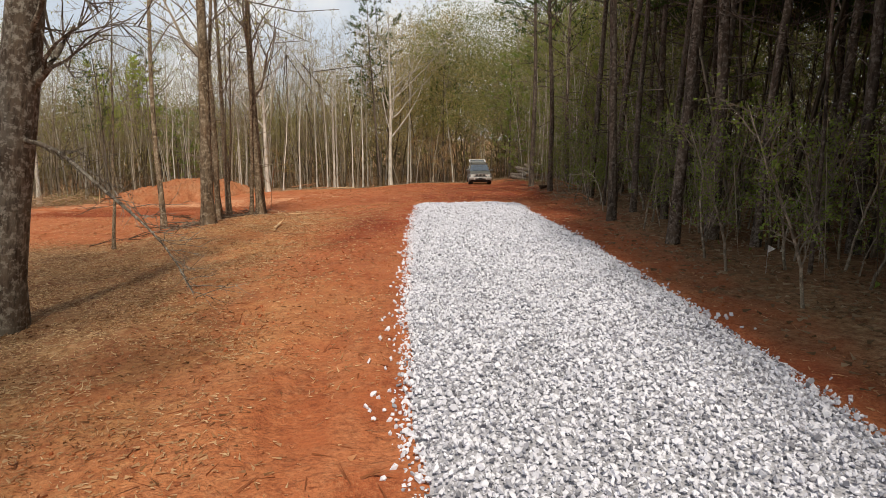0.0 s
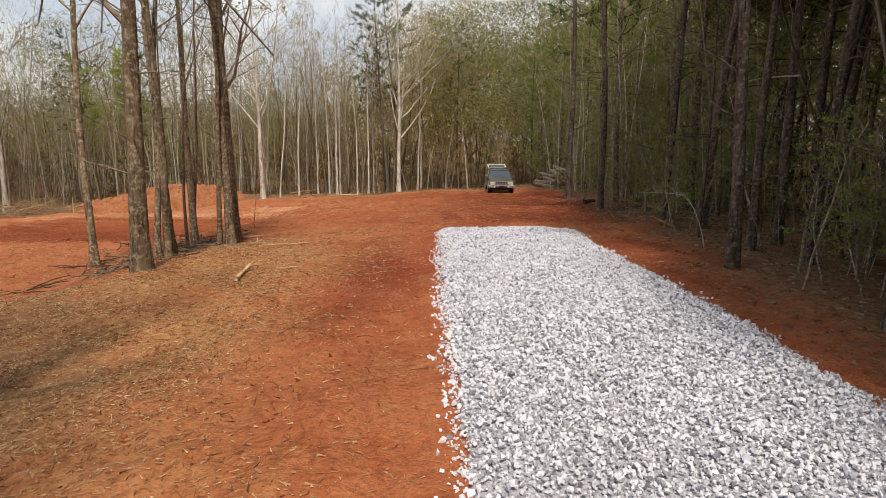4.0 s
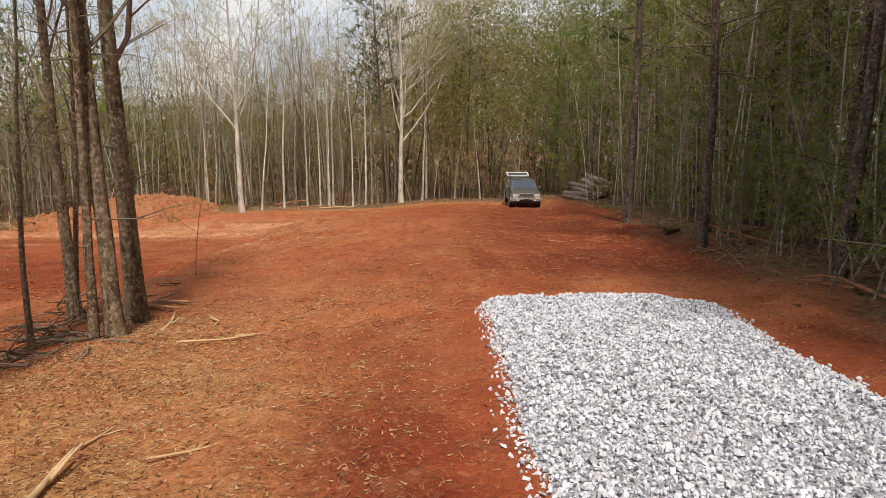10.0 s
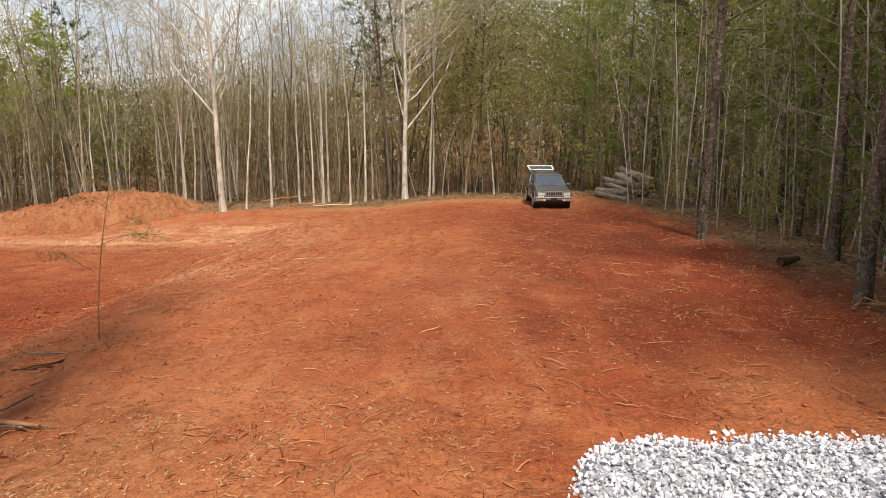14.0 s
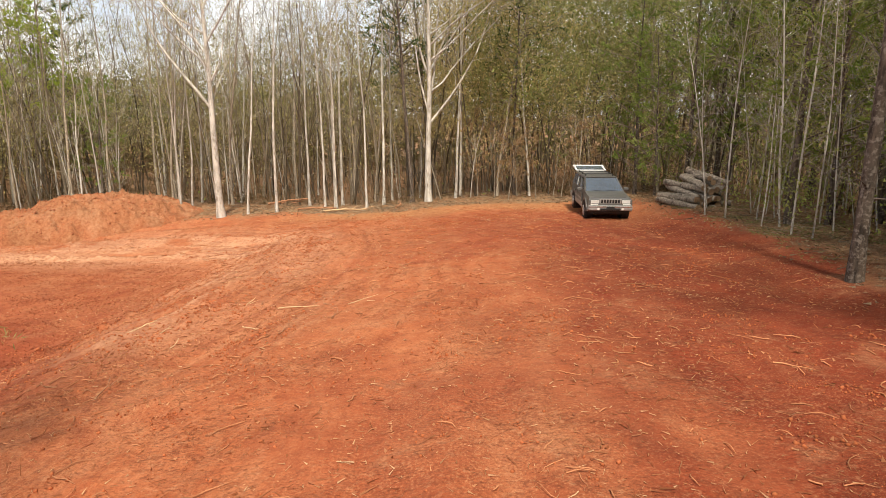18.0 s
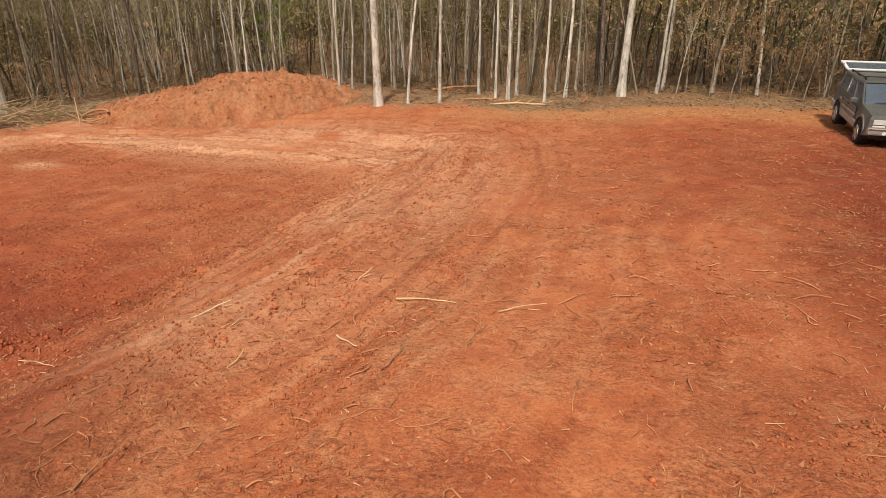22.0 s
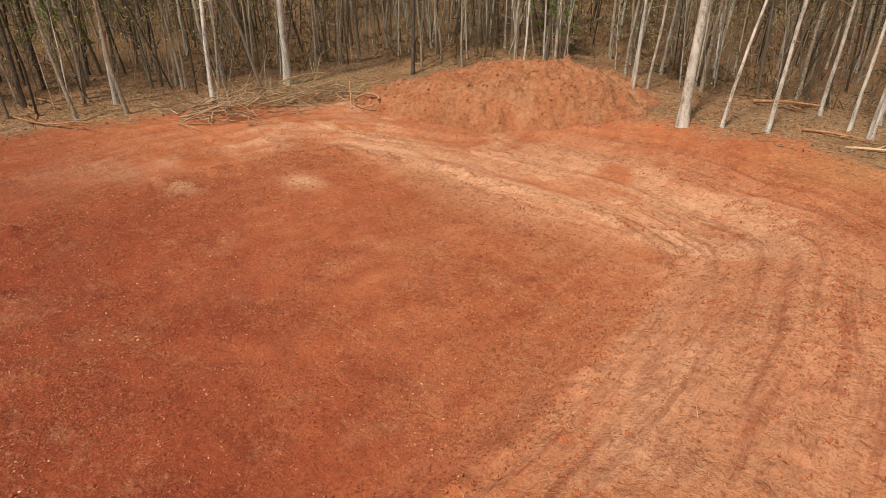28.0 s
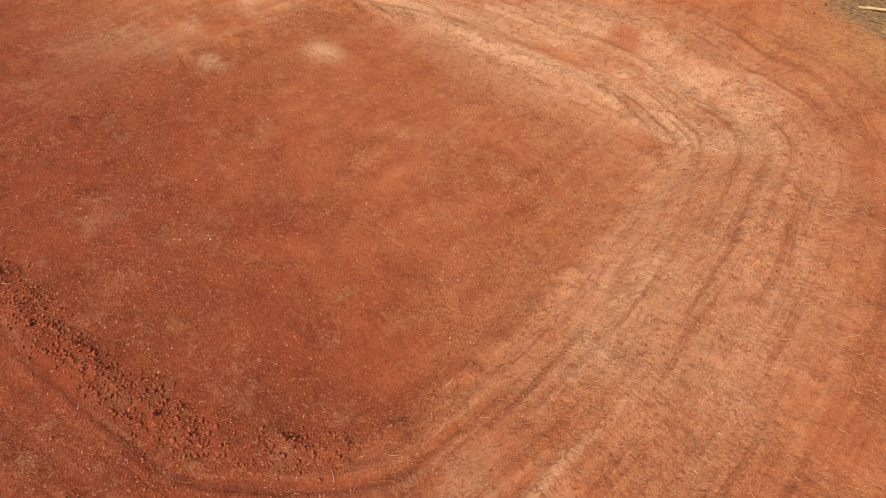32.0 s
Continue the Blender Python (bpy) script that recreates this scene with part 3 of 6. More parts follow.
    R = np.stack([1 - 2 * (b * b + c * c), 2 * (a * b - c * w), 2 * (a * c + b * w), 2 * (a * b + c * w), 1 - 2 * (a * a + c * c), 2 * (b * c - a * w),
                  2 * (a * c - b * w), 2 * (b * c + a * w), 1 - 2 * (a * a + b * b)], -1).reshape(k, 3, 3)
    v = np.einsum("kij,knj->kni", R, v) + np.stack([px, py, pz], -1)[:, None]
    f = ROCK_F[None] + 8 * np.arange(k)[:, None, None]
    return v.reshape(-1, 3), f.reshape(-1, 3)


def strewn(y0, y1, step):
    ax, ay = np.meshgrid(np.arange(-1.8, 4.2, step), np.arange(y0, y1, step))
    ax, ay = (ax + rng.uniform(-0.5, 0.5, ax.shape) * step).ravel(), (ay + rng.uniform(-0.5, 0.5, ay.shape) * step).ravel()
    keep = gravel_depth(ax, ay) + 0.10 * (rng.random(ax.shape) - 0.5) > 0.02
    return ax[keep], ay[keep]


near_x, near_y = strewn(2.6, 11.0, 0.040)
far_x, far_y = strewn(11.0, 25.8, 0.044)
bed_x, bed_y = np.meshgrid(np.arange(-2.0, 4.4, 0.1), np.arange(-8, 26.3, 0.1))
bed_z = np.where(gravel_depth(bed_x, bed_y) > -0.05, gravel_top(bed_x, bed_y) - 0.03, ground_z(bed_x, bed_y) - 0.15)
bi = np.arange(bed_x.size).reshape(bed_x.shape)
bq = np.stack([bi[:-1, :-1], bi[:-1, 1:], bi[1:, 1:], bi[1:, :-1]], -1).reshape(-1, 4)
GRIT = plain("gravel_fines", (0.40, 0.40, 0.44), 0.9, vary=0.5, scale=30, lump=0.03)
gravel = mesh_object("gravel_drive", np.stack([bed_x, bed_y, bed_z], -1).reshape(-1, 3), bq, GRIT, smooth=True)
tagged(gravel, "fresh drive of white and grey crushed stone laid on red clay", "gravel drive", kind="structure")
size = np.concatenate([0.012 + 0.020 * rng.random(len(near_x)) ** 1.4, 0.014 + 0.022 * rng.random(len(far_x)) ** 1.4])
sx, sy = np.concatenate([near_x, far_x]), np.concatenate([near_y, far_y])
v, f = stones(sx, sy, gravel_top(sx, sy) + rng.uniform(-0.026, 0.020, len(sx)), size)
rest = mesh_object("gravel_stones", v, f, GRAVEL, gravel)
tagged(rest, kind="stuff")
# single stones that rolled off the edges, each a piece of its own
shapes = []
for i in range(12):
    v, f = stones(np.zeros(1), np.zeros(1), np.zeros(1), np.array([0.030]))
    me = bpy.data.meshes.new("stone")
    me.from_pydata([tuple(p) for p in v], [], [tuple(int(a) for a in q) for q in f])
    me.materials.append(GRAVEL)
    shapes.append(me)
for i in range(150):
    y = rng.uniform(3.0, 23.2)
    left, right = (float(q[0]) for q in gravel_edges(np.array([y])))
    off = abs(rng.normal()) * (0.13 if y < 8 else 0.06) + 0.01
    if i % 14 == 0:
        x, y = (left + right) / 2 + rng.uniform(-0.9, 0.9), 24.4 + off * 0.6
    else:
        x = left - off if i % 3 else right + off
    ob = new("stone", shapes[i % 12])
    ob.parent = gravel
    ob.matrix_basis = pose(x, y, zat(x, y) + 0.012, 0, 0, rng.uniform(0, 360)) @ Matrix.Scale(rng.uniform(0.7, 1.25), 4)


# ---- trees ----
class Mesh:
    """Collects tubes and leaves of one part."""

    def __init__(self):
        self.v, self.f, self.n = [], [], 0

    def tube(self, pts, radii, sides, cap=False):
        pts = np.asarray(pts, float)
        d = np.gradient(pts, axis=0)
        d /= np.linalg.norm(d, axis=1, keepdims=True) + 1e-9
        ref = np.where(np.abs(d[:, 2:3]) > 0.9, np.array([[1.0, 0, 0]]), np.array([[0, 0, 1.0]]))
        a = np.cross(d, ref)
        a /= np.linalg.norm(a, axis=1, keepdims=True) + 1e-9
        b = np.cross(d, a)
        ang = np.arange(sides) * 2 * math.pi / sides
        ring = pts[:, None] + np.asarray(radii)[:, None, None] * (np.cos(ang)[None, :, None] * a[:, None] + np.sin(ang)[None, :, None] * b[:, None])
        k = len(pts)
        i = np.arange(k * sides).reshape(k, sides) + self.n
        j = np.roll(i, -1, 1)
        self.f.append(np.stack([i[:-1], j[:-1], j[1:], i[1:]], -1).reshape(-1, 4))
        self.v.append(ring.reshape(-1, 3))
        self.n += k * sides
        if cap:
            for s, e in ((0, pts[0]), (k - 1, pts[-1])):
                self.v.append(e[None])
                r = i[s]
                h = sides // 2
                for q in range(0, sides, 2):
                    self.f.append(np.array([[self.n, r[q], r[(q + 1) % sides], r[(q + 2) % sides]]]))
                self.n += 1

    def blades(self, pos, way, length, width, rg, thin=False):
        """Small folded blades at pos pointing along way."""
        k = len(pos)
        if not k:
            return
        pos, way = np.asarray(pos), np.asarray(way)
        way = way / (np.linalg.norm(way, axis=1, keepdims=True) + 1e-9)
        side = np.cross(way, rg.normal(size=(k, 3)))
        side /= np.linalg.norm(side, axis=1, keepdims=True) + 1e-9
        L, W = np.asarray(length).reshape(-1, 1), np.asarray(width).reshape(-1, 1)
        if thin:
            q = np.stack([pos - side * W, pos + side * W, pos + way * L], 1)
        else:
            q = np.stack([pos, pos + way * L * 0.5 + side * W, pos + way * L, pos + way * L * 0.5 - side * W], 1)
        self.v.append(q.reshape(-1, 3))
        self.f.append(np.arange(q.shape[0] * q.shape[1]).reshape(k, -1) + self.n)
        self.n += q.shape[0] * q.shape[1]

    def done(self):
        return (np.concatenate(self.v), np.concatenate(self.f)) if self.v else (np.zeros((0, 3)), np.zeros((0, 4), int))


def wander(rg, p, d, length, k, bend, lift):
    p, d = np.array(p, float), np.array(d, float)
    pts = [p.copy()]
    for _ in range(k):
        d = d + rg.normal(size=3) * bend + np.array([0, 0, lift])
        d /= np.linalg.norm(d)
        p = p + d * length / k
        pts.append(p.copy())
    return np.array(pts), d


def along(pts, u):
    s = u * (len(pts) - 1)
    i = min(int(s), len(pts) - 2)
    return pts[i] + (s - i) * (pts[i + 1] - pts[i]), pts[i + 1] - pts[i]


def off_axis(rg, d, angle):
    d = d / (np.linalg.norm(d) + 1e-9)
    s = np.cross(d, rg.normal(size=3))
    s /= np.linalg.norm(s) + 1e-9
    return d * math.cos(angle) + s * math.sin(angle)


def hardwood(seed, h, r, start=0.35, limbs=12, spread=0.7, reach=0.3, twigs=5, leaves=2, lean=0.02, fork=0.0, sides=9, leaf=0.07, stubs=3, bend=0.035, majors=()):
    """A slim broadleaf tree: trunk, limbs with twigs, spring leaves."""
    rg = np.random.default_rng(seed)
    trunk, limb, crown = Mesh(), Mesh(), Mesh()
    large = {}
    pts, _ = wander(rg, (0, 0, -0.3), (rg.normal() * lean, rg.normal() * lean, 1), h, 16, bend, 0.05)
    rad = r * (1 - 0.88 * np.linspace(0, 1, 17) ** 0.9)
    rad[0] *= 1.5
    rad[1] *= 1.05
    stems = [(pts, rad)]
    if fork:
        cut = max(3, int(fork * 16))
        trunk.tube(pts[:cut + 1], rad[:cut + 1], sides)
        stems = []
        for q in range(2):
            d = off_axis(rg, pts[cut] - pts[cut - 1], 0.42 if q else 0.3)
            d[2] = abs(d[2])
            p2, _ = wander(rg, pts[cut], d, h * (1 - fork), 10, 0.05, 0.07)
            r2 = rad[cut] * 0.78 * (1 - 0.9 * np.linspace(0, 1, 11))
            trunk.tube(p2, r2 + 0.006, max(6, sides - 2))
            stems.append((p2, r2))
        start = 0.08
    else:
        trunk.tube(pts, rad + 0.004, sides)
    tips, ways = [], []
    held = [(p, r) for p, r in stems]
    for hm, az, el, L, rm in majors:
        a, _ = along(pts, min(0.97, (hm + 0.3) / h))
        az, el = radians(az), radians(el)
        mp, _ = wander(rg, a, (math.cos(az) * math.cos(el), math.sin(az) * math.cos(el), math.sin(el)), L, 8, 0.10, 0.045)
        mr = rm * np.linspace(1, 0.15, 9)
        one = Mesh()
        one.tube(mp, mr, 7)
        large["limb.%d" % len(large)] = one.done()
        if rm > 0.05:
            held.append((mp, mr))
    if majors:
        stems, start = held, 0.3

    def sprays(pp, length, count):
        for _ in range(count):
            a, ad = along(pp, rg.uniform(0.25, 1))
            t, td = wander(rg, a, off_axis(rg, ad, rg.uniform(0.4, 0.9)), length * rg.uniform(0.5, 1.1), 1, 0.2, 0.05)
            limb.tube(t, [0.009, 0.004], 3)
            for _ in range(leaves):
                c, cd = along(t, rg.uniform(0.3, 1))
                tips.append(c + rg.normal(size=3) * 0.05)
                ways.append(cd + rg.normal(size=3) * 0.3)

    for pp, rr in stems:
        for i in range(limbs // len(stems)):
            u = start + (0.97 - start) * (i + rg.random()) / max(1, limbs // len(stems))
            a, ad = along(pp, u)
            ra = max(0.014, float(np.interp(u, np.linspace(0, 1, len(rr)), rr)) * rg.uniform(0.3, 0.55))
            L = h * reach * (1.15 - 0.8 * u) * rg.uniform(0.6, 1.2)
            L = min(L, 4.2)
            lp, _ = wander(rg, a, off_axis(rg, ad, spread * rg.uniform(0.7, 1.3)), L, 5, 0.13, 0.06)
            limb.tube(lp, ra * np.linspace(1, 0.2, 6), 4)
            for _ in range(4):
                b, bd = along(lp, rg.uniform(0.25, 0.98))
                bp, _ = wander(rg, b, off_axis(rg, bd, rg.uniform(0.4, 0.9)), L * rg.uniform(0.25, 0.5), 3, 0.15, 0.06)
                limb.tube(bp, max(0.008, ra * 0.4) * np.linspace(1, 0.3, 4), 3)
                sprays(bp, L * 0.2 + 0.15, twigs)
    for _ in range(stubs):
        a, ad = along(pts, rg.uniform(0.12, 0.45))
        t, _ = wander(rg, a, off_axis(rg, ad, rg.uniform(1.0, 1.5)), rg.uniform(0.3, 1.4), 3, 0.15, 0)
        limb.tube(t, [0.018, 0.012, 0.009, 0.004], 4)
    if tips:
        k = len(tips)
        crown.blades(tips, ways, rg.uniform(0.7, 1.4, k) * leaf, rg.uniform(0.3, 0.5, k) * leaf, rg, True)
    return {"trunk": trunk.done(), "crown": limb.done(), "foliage": crown.done(), **large}


def pine(seed, h, r, start=0.5, whorls=16, reach=0.17, needles=9, length=0.32, droop=0.0, dead=10, sides=9, width=0.035, limb_r=0.035):
    rg = np.random.default_rng(seed)
    trunk, limb, crown = Mesh(), Mesh(), Mesh()
    pts, _ = wander(rg, (0, 0, -0.3), (rg.normal() * 0.02, rg.normal() * 0.02, 1), h, 16, 0.018, 0.03)
    rad = r * (1 - 0.9 * np.linspace(0, 1, 17) ** 1.1)
    rad[0] *= 1.35
    trunk.tube(pts, rad + 0.006, sides)
    pos, way = [], []
    for i in range(whorls * 3):
        u = start + (0.985 - start) * (i + rg.random()) / (whorls * 3)
        a, ad = along(pts, u)
        v = (u - start) / (1 - start)
        L = h * reach * (0.35 + 1.1 * v ** 0.4 * (1 - v)) * rg.uniform(0.6, 1.25)
        lp, _ = wander(rg, a, off_axis(rg, ad, rg.uniform(1.0, 1.45)), L, 4, 0.1, 0.05 - droop)
        limb.tube(lp, np.linspace(limb_r, 0.2 * limb_r, 5) * (1.2 - v), 3)
        for _ in range(4):
            b, bd = along(lp, rg.uniform(0.35, 1.0))
            t, td = wander(rg, b, off_axis(rg, bd, rg.uniform(0.2, 0.9)), L * 0.22 + 0.15, 1, 0.2, 0.06)
            limb.tube(t, [0.28 * limb_r, 0.1 * limb_r], 3)
            for w in (0.5, 0.75, 1.0):
                c, cd = along(t, w)
                for _ in range(max(1, (needles + 2) // 3)):
                    pos.append(c)
                    way.append(off_axis(rg, td, rg.uniform(0.2, 1.3)) + np.array([0, 0, 0.15]))
    for _ in range(dead):
        a, ad = along(pts, rg.uniform(0.08, start))
        t, _ = wander(rg, a, off_axis(rg, ad, rg.uniform(1.1, 1.6)), rg.uniform(0.4, 2.2), 4, 0.16, -0.02)
        limb.tube(t, np.linspace(0.02, 0.005, 5), 4)
        for _ in range(2):
            b, bd = along(t, rg.uniform(0.3, 0.9))
            s, _ = wander(rg, b, off_axis(rg, bd, 0.7), rg.uniform(0.2, 0.6), 2, 0.2, 0)
            limb.tube(s, [0.008, 0.006, 0.003], 3)
    k = len(pos)
    crown.blades(pos, way, rg.uniform(0.6, 1.2, k) * length, np.full(k, width * 1.3), rg, True)
    return {"trunk": trunk.done(), "crown": limb.done(), "foliage": crown.done()}


def sapling(seed, h, leaves=2, leaf=0.06, limbs=12, bend=0.035, r=None):
    rg = np.random.default_rng(seed)
    trunk, limb, crown = Mesh(), Mesh(), Mesh()
    pts, _ = wander(rg, (0, 0, -0.1), (rg.normal() * 0.04, rg.normal() * 0.04, 1), h, 9, bend, 0.04)
    trunk.tube(pts, np.linspace(r or 0.014 + 0.0045 * h, 0.005, 10), 6)
    tips, ways = [], []
    for i in range(limbs):
        a, ad = along(pts, 0.2 + 0.78 * (i + rg.random()) / limbs)
        lp, _ = wander(rg, a, off_axis(rg, ad, rg.uniform(0.6, 1.2)), h * rg.uniform(0.1, 0.24), 4, 0.15, 0.05)
        limb.tube(lp, np.linspace(0.011, 0.004, 5), 3)
        for _ in range(4):
            b, bd = along(lp, rg.uniform(0.3, 1))
            t, td = wander(rg, b, off_axis(rg, bd, 0.7), h * 0.05 + 0.1, 1, 0.2, 0.03)
            limb.tube(t, [0.006, 0.003], 3)
            for _ in range(leaves):
                c, cd = along(t, rg.uniform(0.2, 1))
                tips.append(c + rg.normal(size=3) * 0.03)
                ways.append(cd + rg.normal(size=3) * 0.4)
    k = len(tips)
    if k:
        crown.blades(tips, ways, rg.uniform(0.7, 1.4, k) * leaf, rg.uniform(0.3, 0.45, k) * leaf, rg)
    return {"trunk": trunk.done(), "crown": limb.done(), "foliage": crown.done()}


def thing(name, parts, mats, label, category, group=""):
    """An Empty at the foot of the thing, with a mesh for each part."""
    root = new(name)
    for key, (pv, pf) in parts.items():
        if len(pv):
            wood_part = key == "trunk" or key.startswith("limb")
            ob = mesh_object(key.split(".")[0], pv, pf, mats["trunk" if wood_part else key], root, smooth=wood_part)
            if not wood_part:
                tagged(ob, kind="stuff")
    return tagged(root, label, category, group)


OFF = pose(0, 0, -400)


class Kind:
    """Tree shapes of one kind: the first placed is the built one, the rest copies."""

    def __init__(self, name, shapes, mats, label, category, group):
        self.args = (name, mats, label, category, group)
        self.shapes, self.made = shapes, {}

    def place(self, i, x, y, scale=1.0, turn=None, tilt=0.0, z=None):
        i %= len(self.shapes)
        turn = random.uniform(0, 360) if turn is None else turn
        m = pose(x, y, (zat(x, y) if z is None else z), tilt * random.uniform(-1, 1), tilt * random.uniform(-1, 1), turn) @ Matrix.Scale(scale, 4)
        if i not in self.made:
            name, mats, label, category, group = self.args
            ob = thing(name, self.shapes[i], mats, label, category, group)
            ob.matrix_basis = m
            self.made[i] = ob
            return ob
        ob = copy_thing(self.made[i], m)
        ob.matrix_basis = m
        return ob


pale = Kind("pale_tree", [hardwood(40 + s, 17, 0.088, 0.4, 11, 0.6, 0.22, 3, 3, leaf=0.055) for s in range(4)],
            {"trunk": BARK_PALE, "crown": TWIG_PALE, "foliage": LEAF_SPRING}, "slim pale-barked tree with few spring leaves at the woods' edge", "tree", "trees along the woods' edge")
grey = Kind("hardwood_tree", [hardwood(60 + s, 16, 0.078, 0.28, 13, 0.7, 0.26, 3, 4, leaf=0.065) for s in range(4)],
            {"trunk": BARK_GREY, "crown": TWIG, "foliage": LEAF_SPRING}, "grey-barked hardwood tree breaking into yellow-green leaf", "tree", "trees along the woods' edge")
dark = Kind("dark_hardwood", [hardwood(80 + s, 15, (0.175, 0.095, 0.085, 0.135)[s], 0.3, 12, 0.75, 0.25, 3, 2, stubs=9, bend=(0.012, 0.032, 0.045, 0.022)[s], leaf=0.09) for s in range(4)],
            {"trunk": BARK_CLUMP, "crown": TWIG, "foliage": LEAF_SPRING}, "brown-barked leafless tree in a clump beside the drive", "tree", "clump of trees by the drive")
pines = Kind("pine_tree", [pine(100 + s, 18, 0.12, 0.42, 14, needles=12, length=0.30, width=0.022) for s in range(4)],
             {"trunk": BARK_PINE, "crown": BARK_PINE, "foliage": NEEDLE}, "tall pine with scaly bark and dead lower branches", "pine", "pines beside the drive")
young = Kind("young_pine", [pine(120 + s, 9, 0.08, 0.15, 12, 0.24, 15, 0.26, 0.01, 3, width=0.019) for s in range(3)],
             {"trunk": BARK_PINE, "crown": TWIG, "foliage": NEEDLE_YOUNG}, "young pine with light green feathery needles", "pine", "pines beside the drive")
saps = Kind("sapling", [sapling(140 + s, 5.5, 1, 0.07, 14) for s in range(4)],
            {"trunk": BARK_PALE, "crown": TWIG_PALE, "foliage": LEAF_SPRING}, "thin bare sapling with pale stem", "sapling", "saplings at the woods' edge")
thin = Kind("thin_sapling", [sapling(150 + s, 9.5, 2, 0.05, 16, 0.03, 0.032) for s in range(4)],
            {"trunk": BARK_PALE, "crown": TWIG_PALE, "foliage": LEAF_SPRING}, "tall thin pale sapling at the edge of the pines", "sapling", "saplings at the woods' edge")
shaded = Kind("shaded_sapling", [sapling(170 + s, 8.0, 1, 0.05, 14, 0.03, 0.045) for s in range(3)],
              {"trunk": BARK_PINE, "crown": BARK_PINE, "foliage": LEAF_GREEN}, "thin dark sapling in the shade of the pines", "sapling", "saplings at the woods' edge")
shrubs = Kind("shrub", [sapling(160 + s, 2.6, 6, 0.045, 16, 0.1) for s in range(3)],
              {"trunk": BARK_GREY, "crown": TWIG, "foliage": LEAF_GREEN}, "understorey shrub with fresh green leaves", "shrub", "shrubs under the pines")

FAR = {"trunk": BARK_GREY, "crown": TWIG, "foliage": LEAF_SPRING}
pale_far = Kind("pale_tree", [hardwood(240 + s, 17, 0.085, 0.4, 10, 0.6, 0.22, 1, 5, leaf=0.085, sides=6) for s in range(3)], {"trunk": BARK_PALE, "crown": TWIG_PALE, "foliage": LEAF_SPRING}, *pale.args[2:])
grey_far = Kind("hardwood_tree", [hardwood(260 + s, 16, 0.078, 0.28, 11, 0.7, 0.26, 1, 7, leaf=0.09, sides=6) for s in range(3)], FAR, *grey.args[2:])
pines_far = Kind("pine_tree", [pine(280 + s, 18, 0.125, 0.42, 9, needles=15, length=0.36, width=0.03, dead=5, sides=6) for s in range(3)], pines.args[1], *pines.args[2:])

# the big tree at the start and the clump beside the drive
big = thing("large_oak", hardwood(5, 17, 0.31, 0.4, 24, 0.9, 0.2, 5, 0, lean=0.0, sides=14, stubs=6, bend=0.008, majors=((3.3, 5, 50, 1.3, 0.10), (4.0, -30, 55, 2.6, 0.045), (4.6, 20, 35, 4, 0.08), (5.2, 200, 30, 4, 0.08))), {"trunk": BARK_DARK, "crown": BARK_DARK, "foliage": LEAF_SPRING},
            "large grey-barked tree with lichen and low bare branches", "tree")
# fine twigs along its low drooping branch
rg = np.random.default_rng(6)
spray = Mesh()
for u in np.linspace(0.1, 1.0, 46):
    a = np.array((0.25, -0.1, 2.75)) + u * np.array((2.9, -1.1, -1.55 * u + 0.3))
    t, _ = wander(rg, a, (0.8 + rg.normal() * 0.5, -0.3 + rg.normal() * 0.6, rg.normal() * 0.35), rg.uniform(0.25, 0.75), 3, 0.2, 0.02)
    spray.tube(t, [0.007, 0.005, 0.004, 0.002], 3)
    for _ in range(3):
        c, cd = along(t, rg.uniform(0.2, 0.9))
        w, _ = wander(rg, c, off_axis(rg, cd, 0.7), rg.uniform(0.12, 0.35), 2, 0.2, 0)
        spray.tube(w, [0.004, 0.003, 0.0015], 3)
bough = Mesh()
bough.tube([np.array((0.2, -0.1, 2.75)) + u * np.array((2.9, -1.1, -1.55 * u + 0.3)) + 0.05 * np.array((0, math.sin(9 * u), math.cos(7 * u))) for u in np.linspace(0, 1, 12)], np.linspace(0.034, 0.008, 12), 6)
mesh_object("limb", *bough.done(), BARK_DARK, big, smooth=True)
tagged(mesh_object("twigs", *spray.done(), BARK_DARK, big), kind="stuff")
big.matrix_basis = pose(-6.4, 8.45, zat(-6.4, 8.45), 0, 12, 0)
for i, x, y, q, turn in ((1, -9.35, 20.4, 1.0, 40), (0, -6.8, 17.65, 1.05, 0), (2, -7.65, 20.1, 0.95, 120), (1, -7.5, 20.3, 1.0, 210), (2, -7.55, 20.8, 1.0, 200), (1, -7.75, 22.0, 0.5, 20), (3, -8.55, 24.4, 0.85, 80),
                         (1, -8.65, 24.6, 0.6, 300), (2, -7.05, 22.35, 0.85, 10), (3, -6.72, 22.45, 0.95, 10), (0, -7.12, 23.85, 1.0, 160), (2, -8.3, 15.2, 0.5, 90)):
    dark.place(i, x, y, q, turn)

# edge trees at the back, and the forked one
forked = thing("forked_tree", hardwood(31, 17, 0.205, 0.45, 62, 0.7, 0.24, 6, 2, leaf=0.08, bend=0.012, majors=((4.6, 8, 48, 8, 0.085), (5.2, 185, 72, 7, 0.06), (5.6, 60, 66, 9, 0.085), (6.4, 15, 38, 8, 0.06), (6.9, 95, 70, 9, 0.075), (7.6, 20, 60, 9, 0.07), (7.2, 190, 66, 8, 0.065), (8.2, -10, 30, 7, 0.055), (9.0, -20, 40, 7, 0.055), (9.6, 30, 25, 6, 0.051))), {"trunk": BARK_PALE, "crown": TWIG_PALE, "foliage": LEAF_SPRING},
               "pale forked tree with wide bare crown", "tree")
forked.matrix_basis = pose(-5.2, 60.9, zat(-5.2, 60.9))
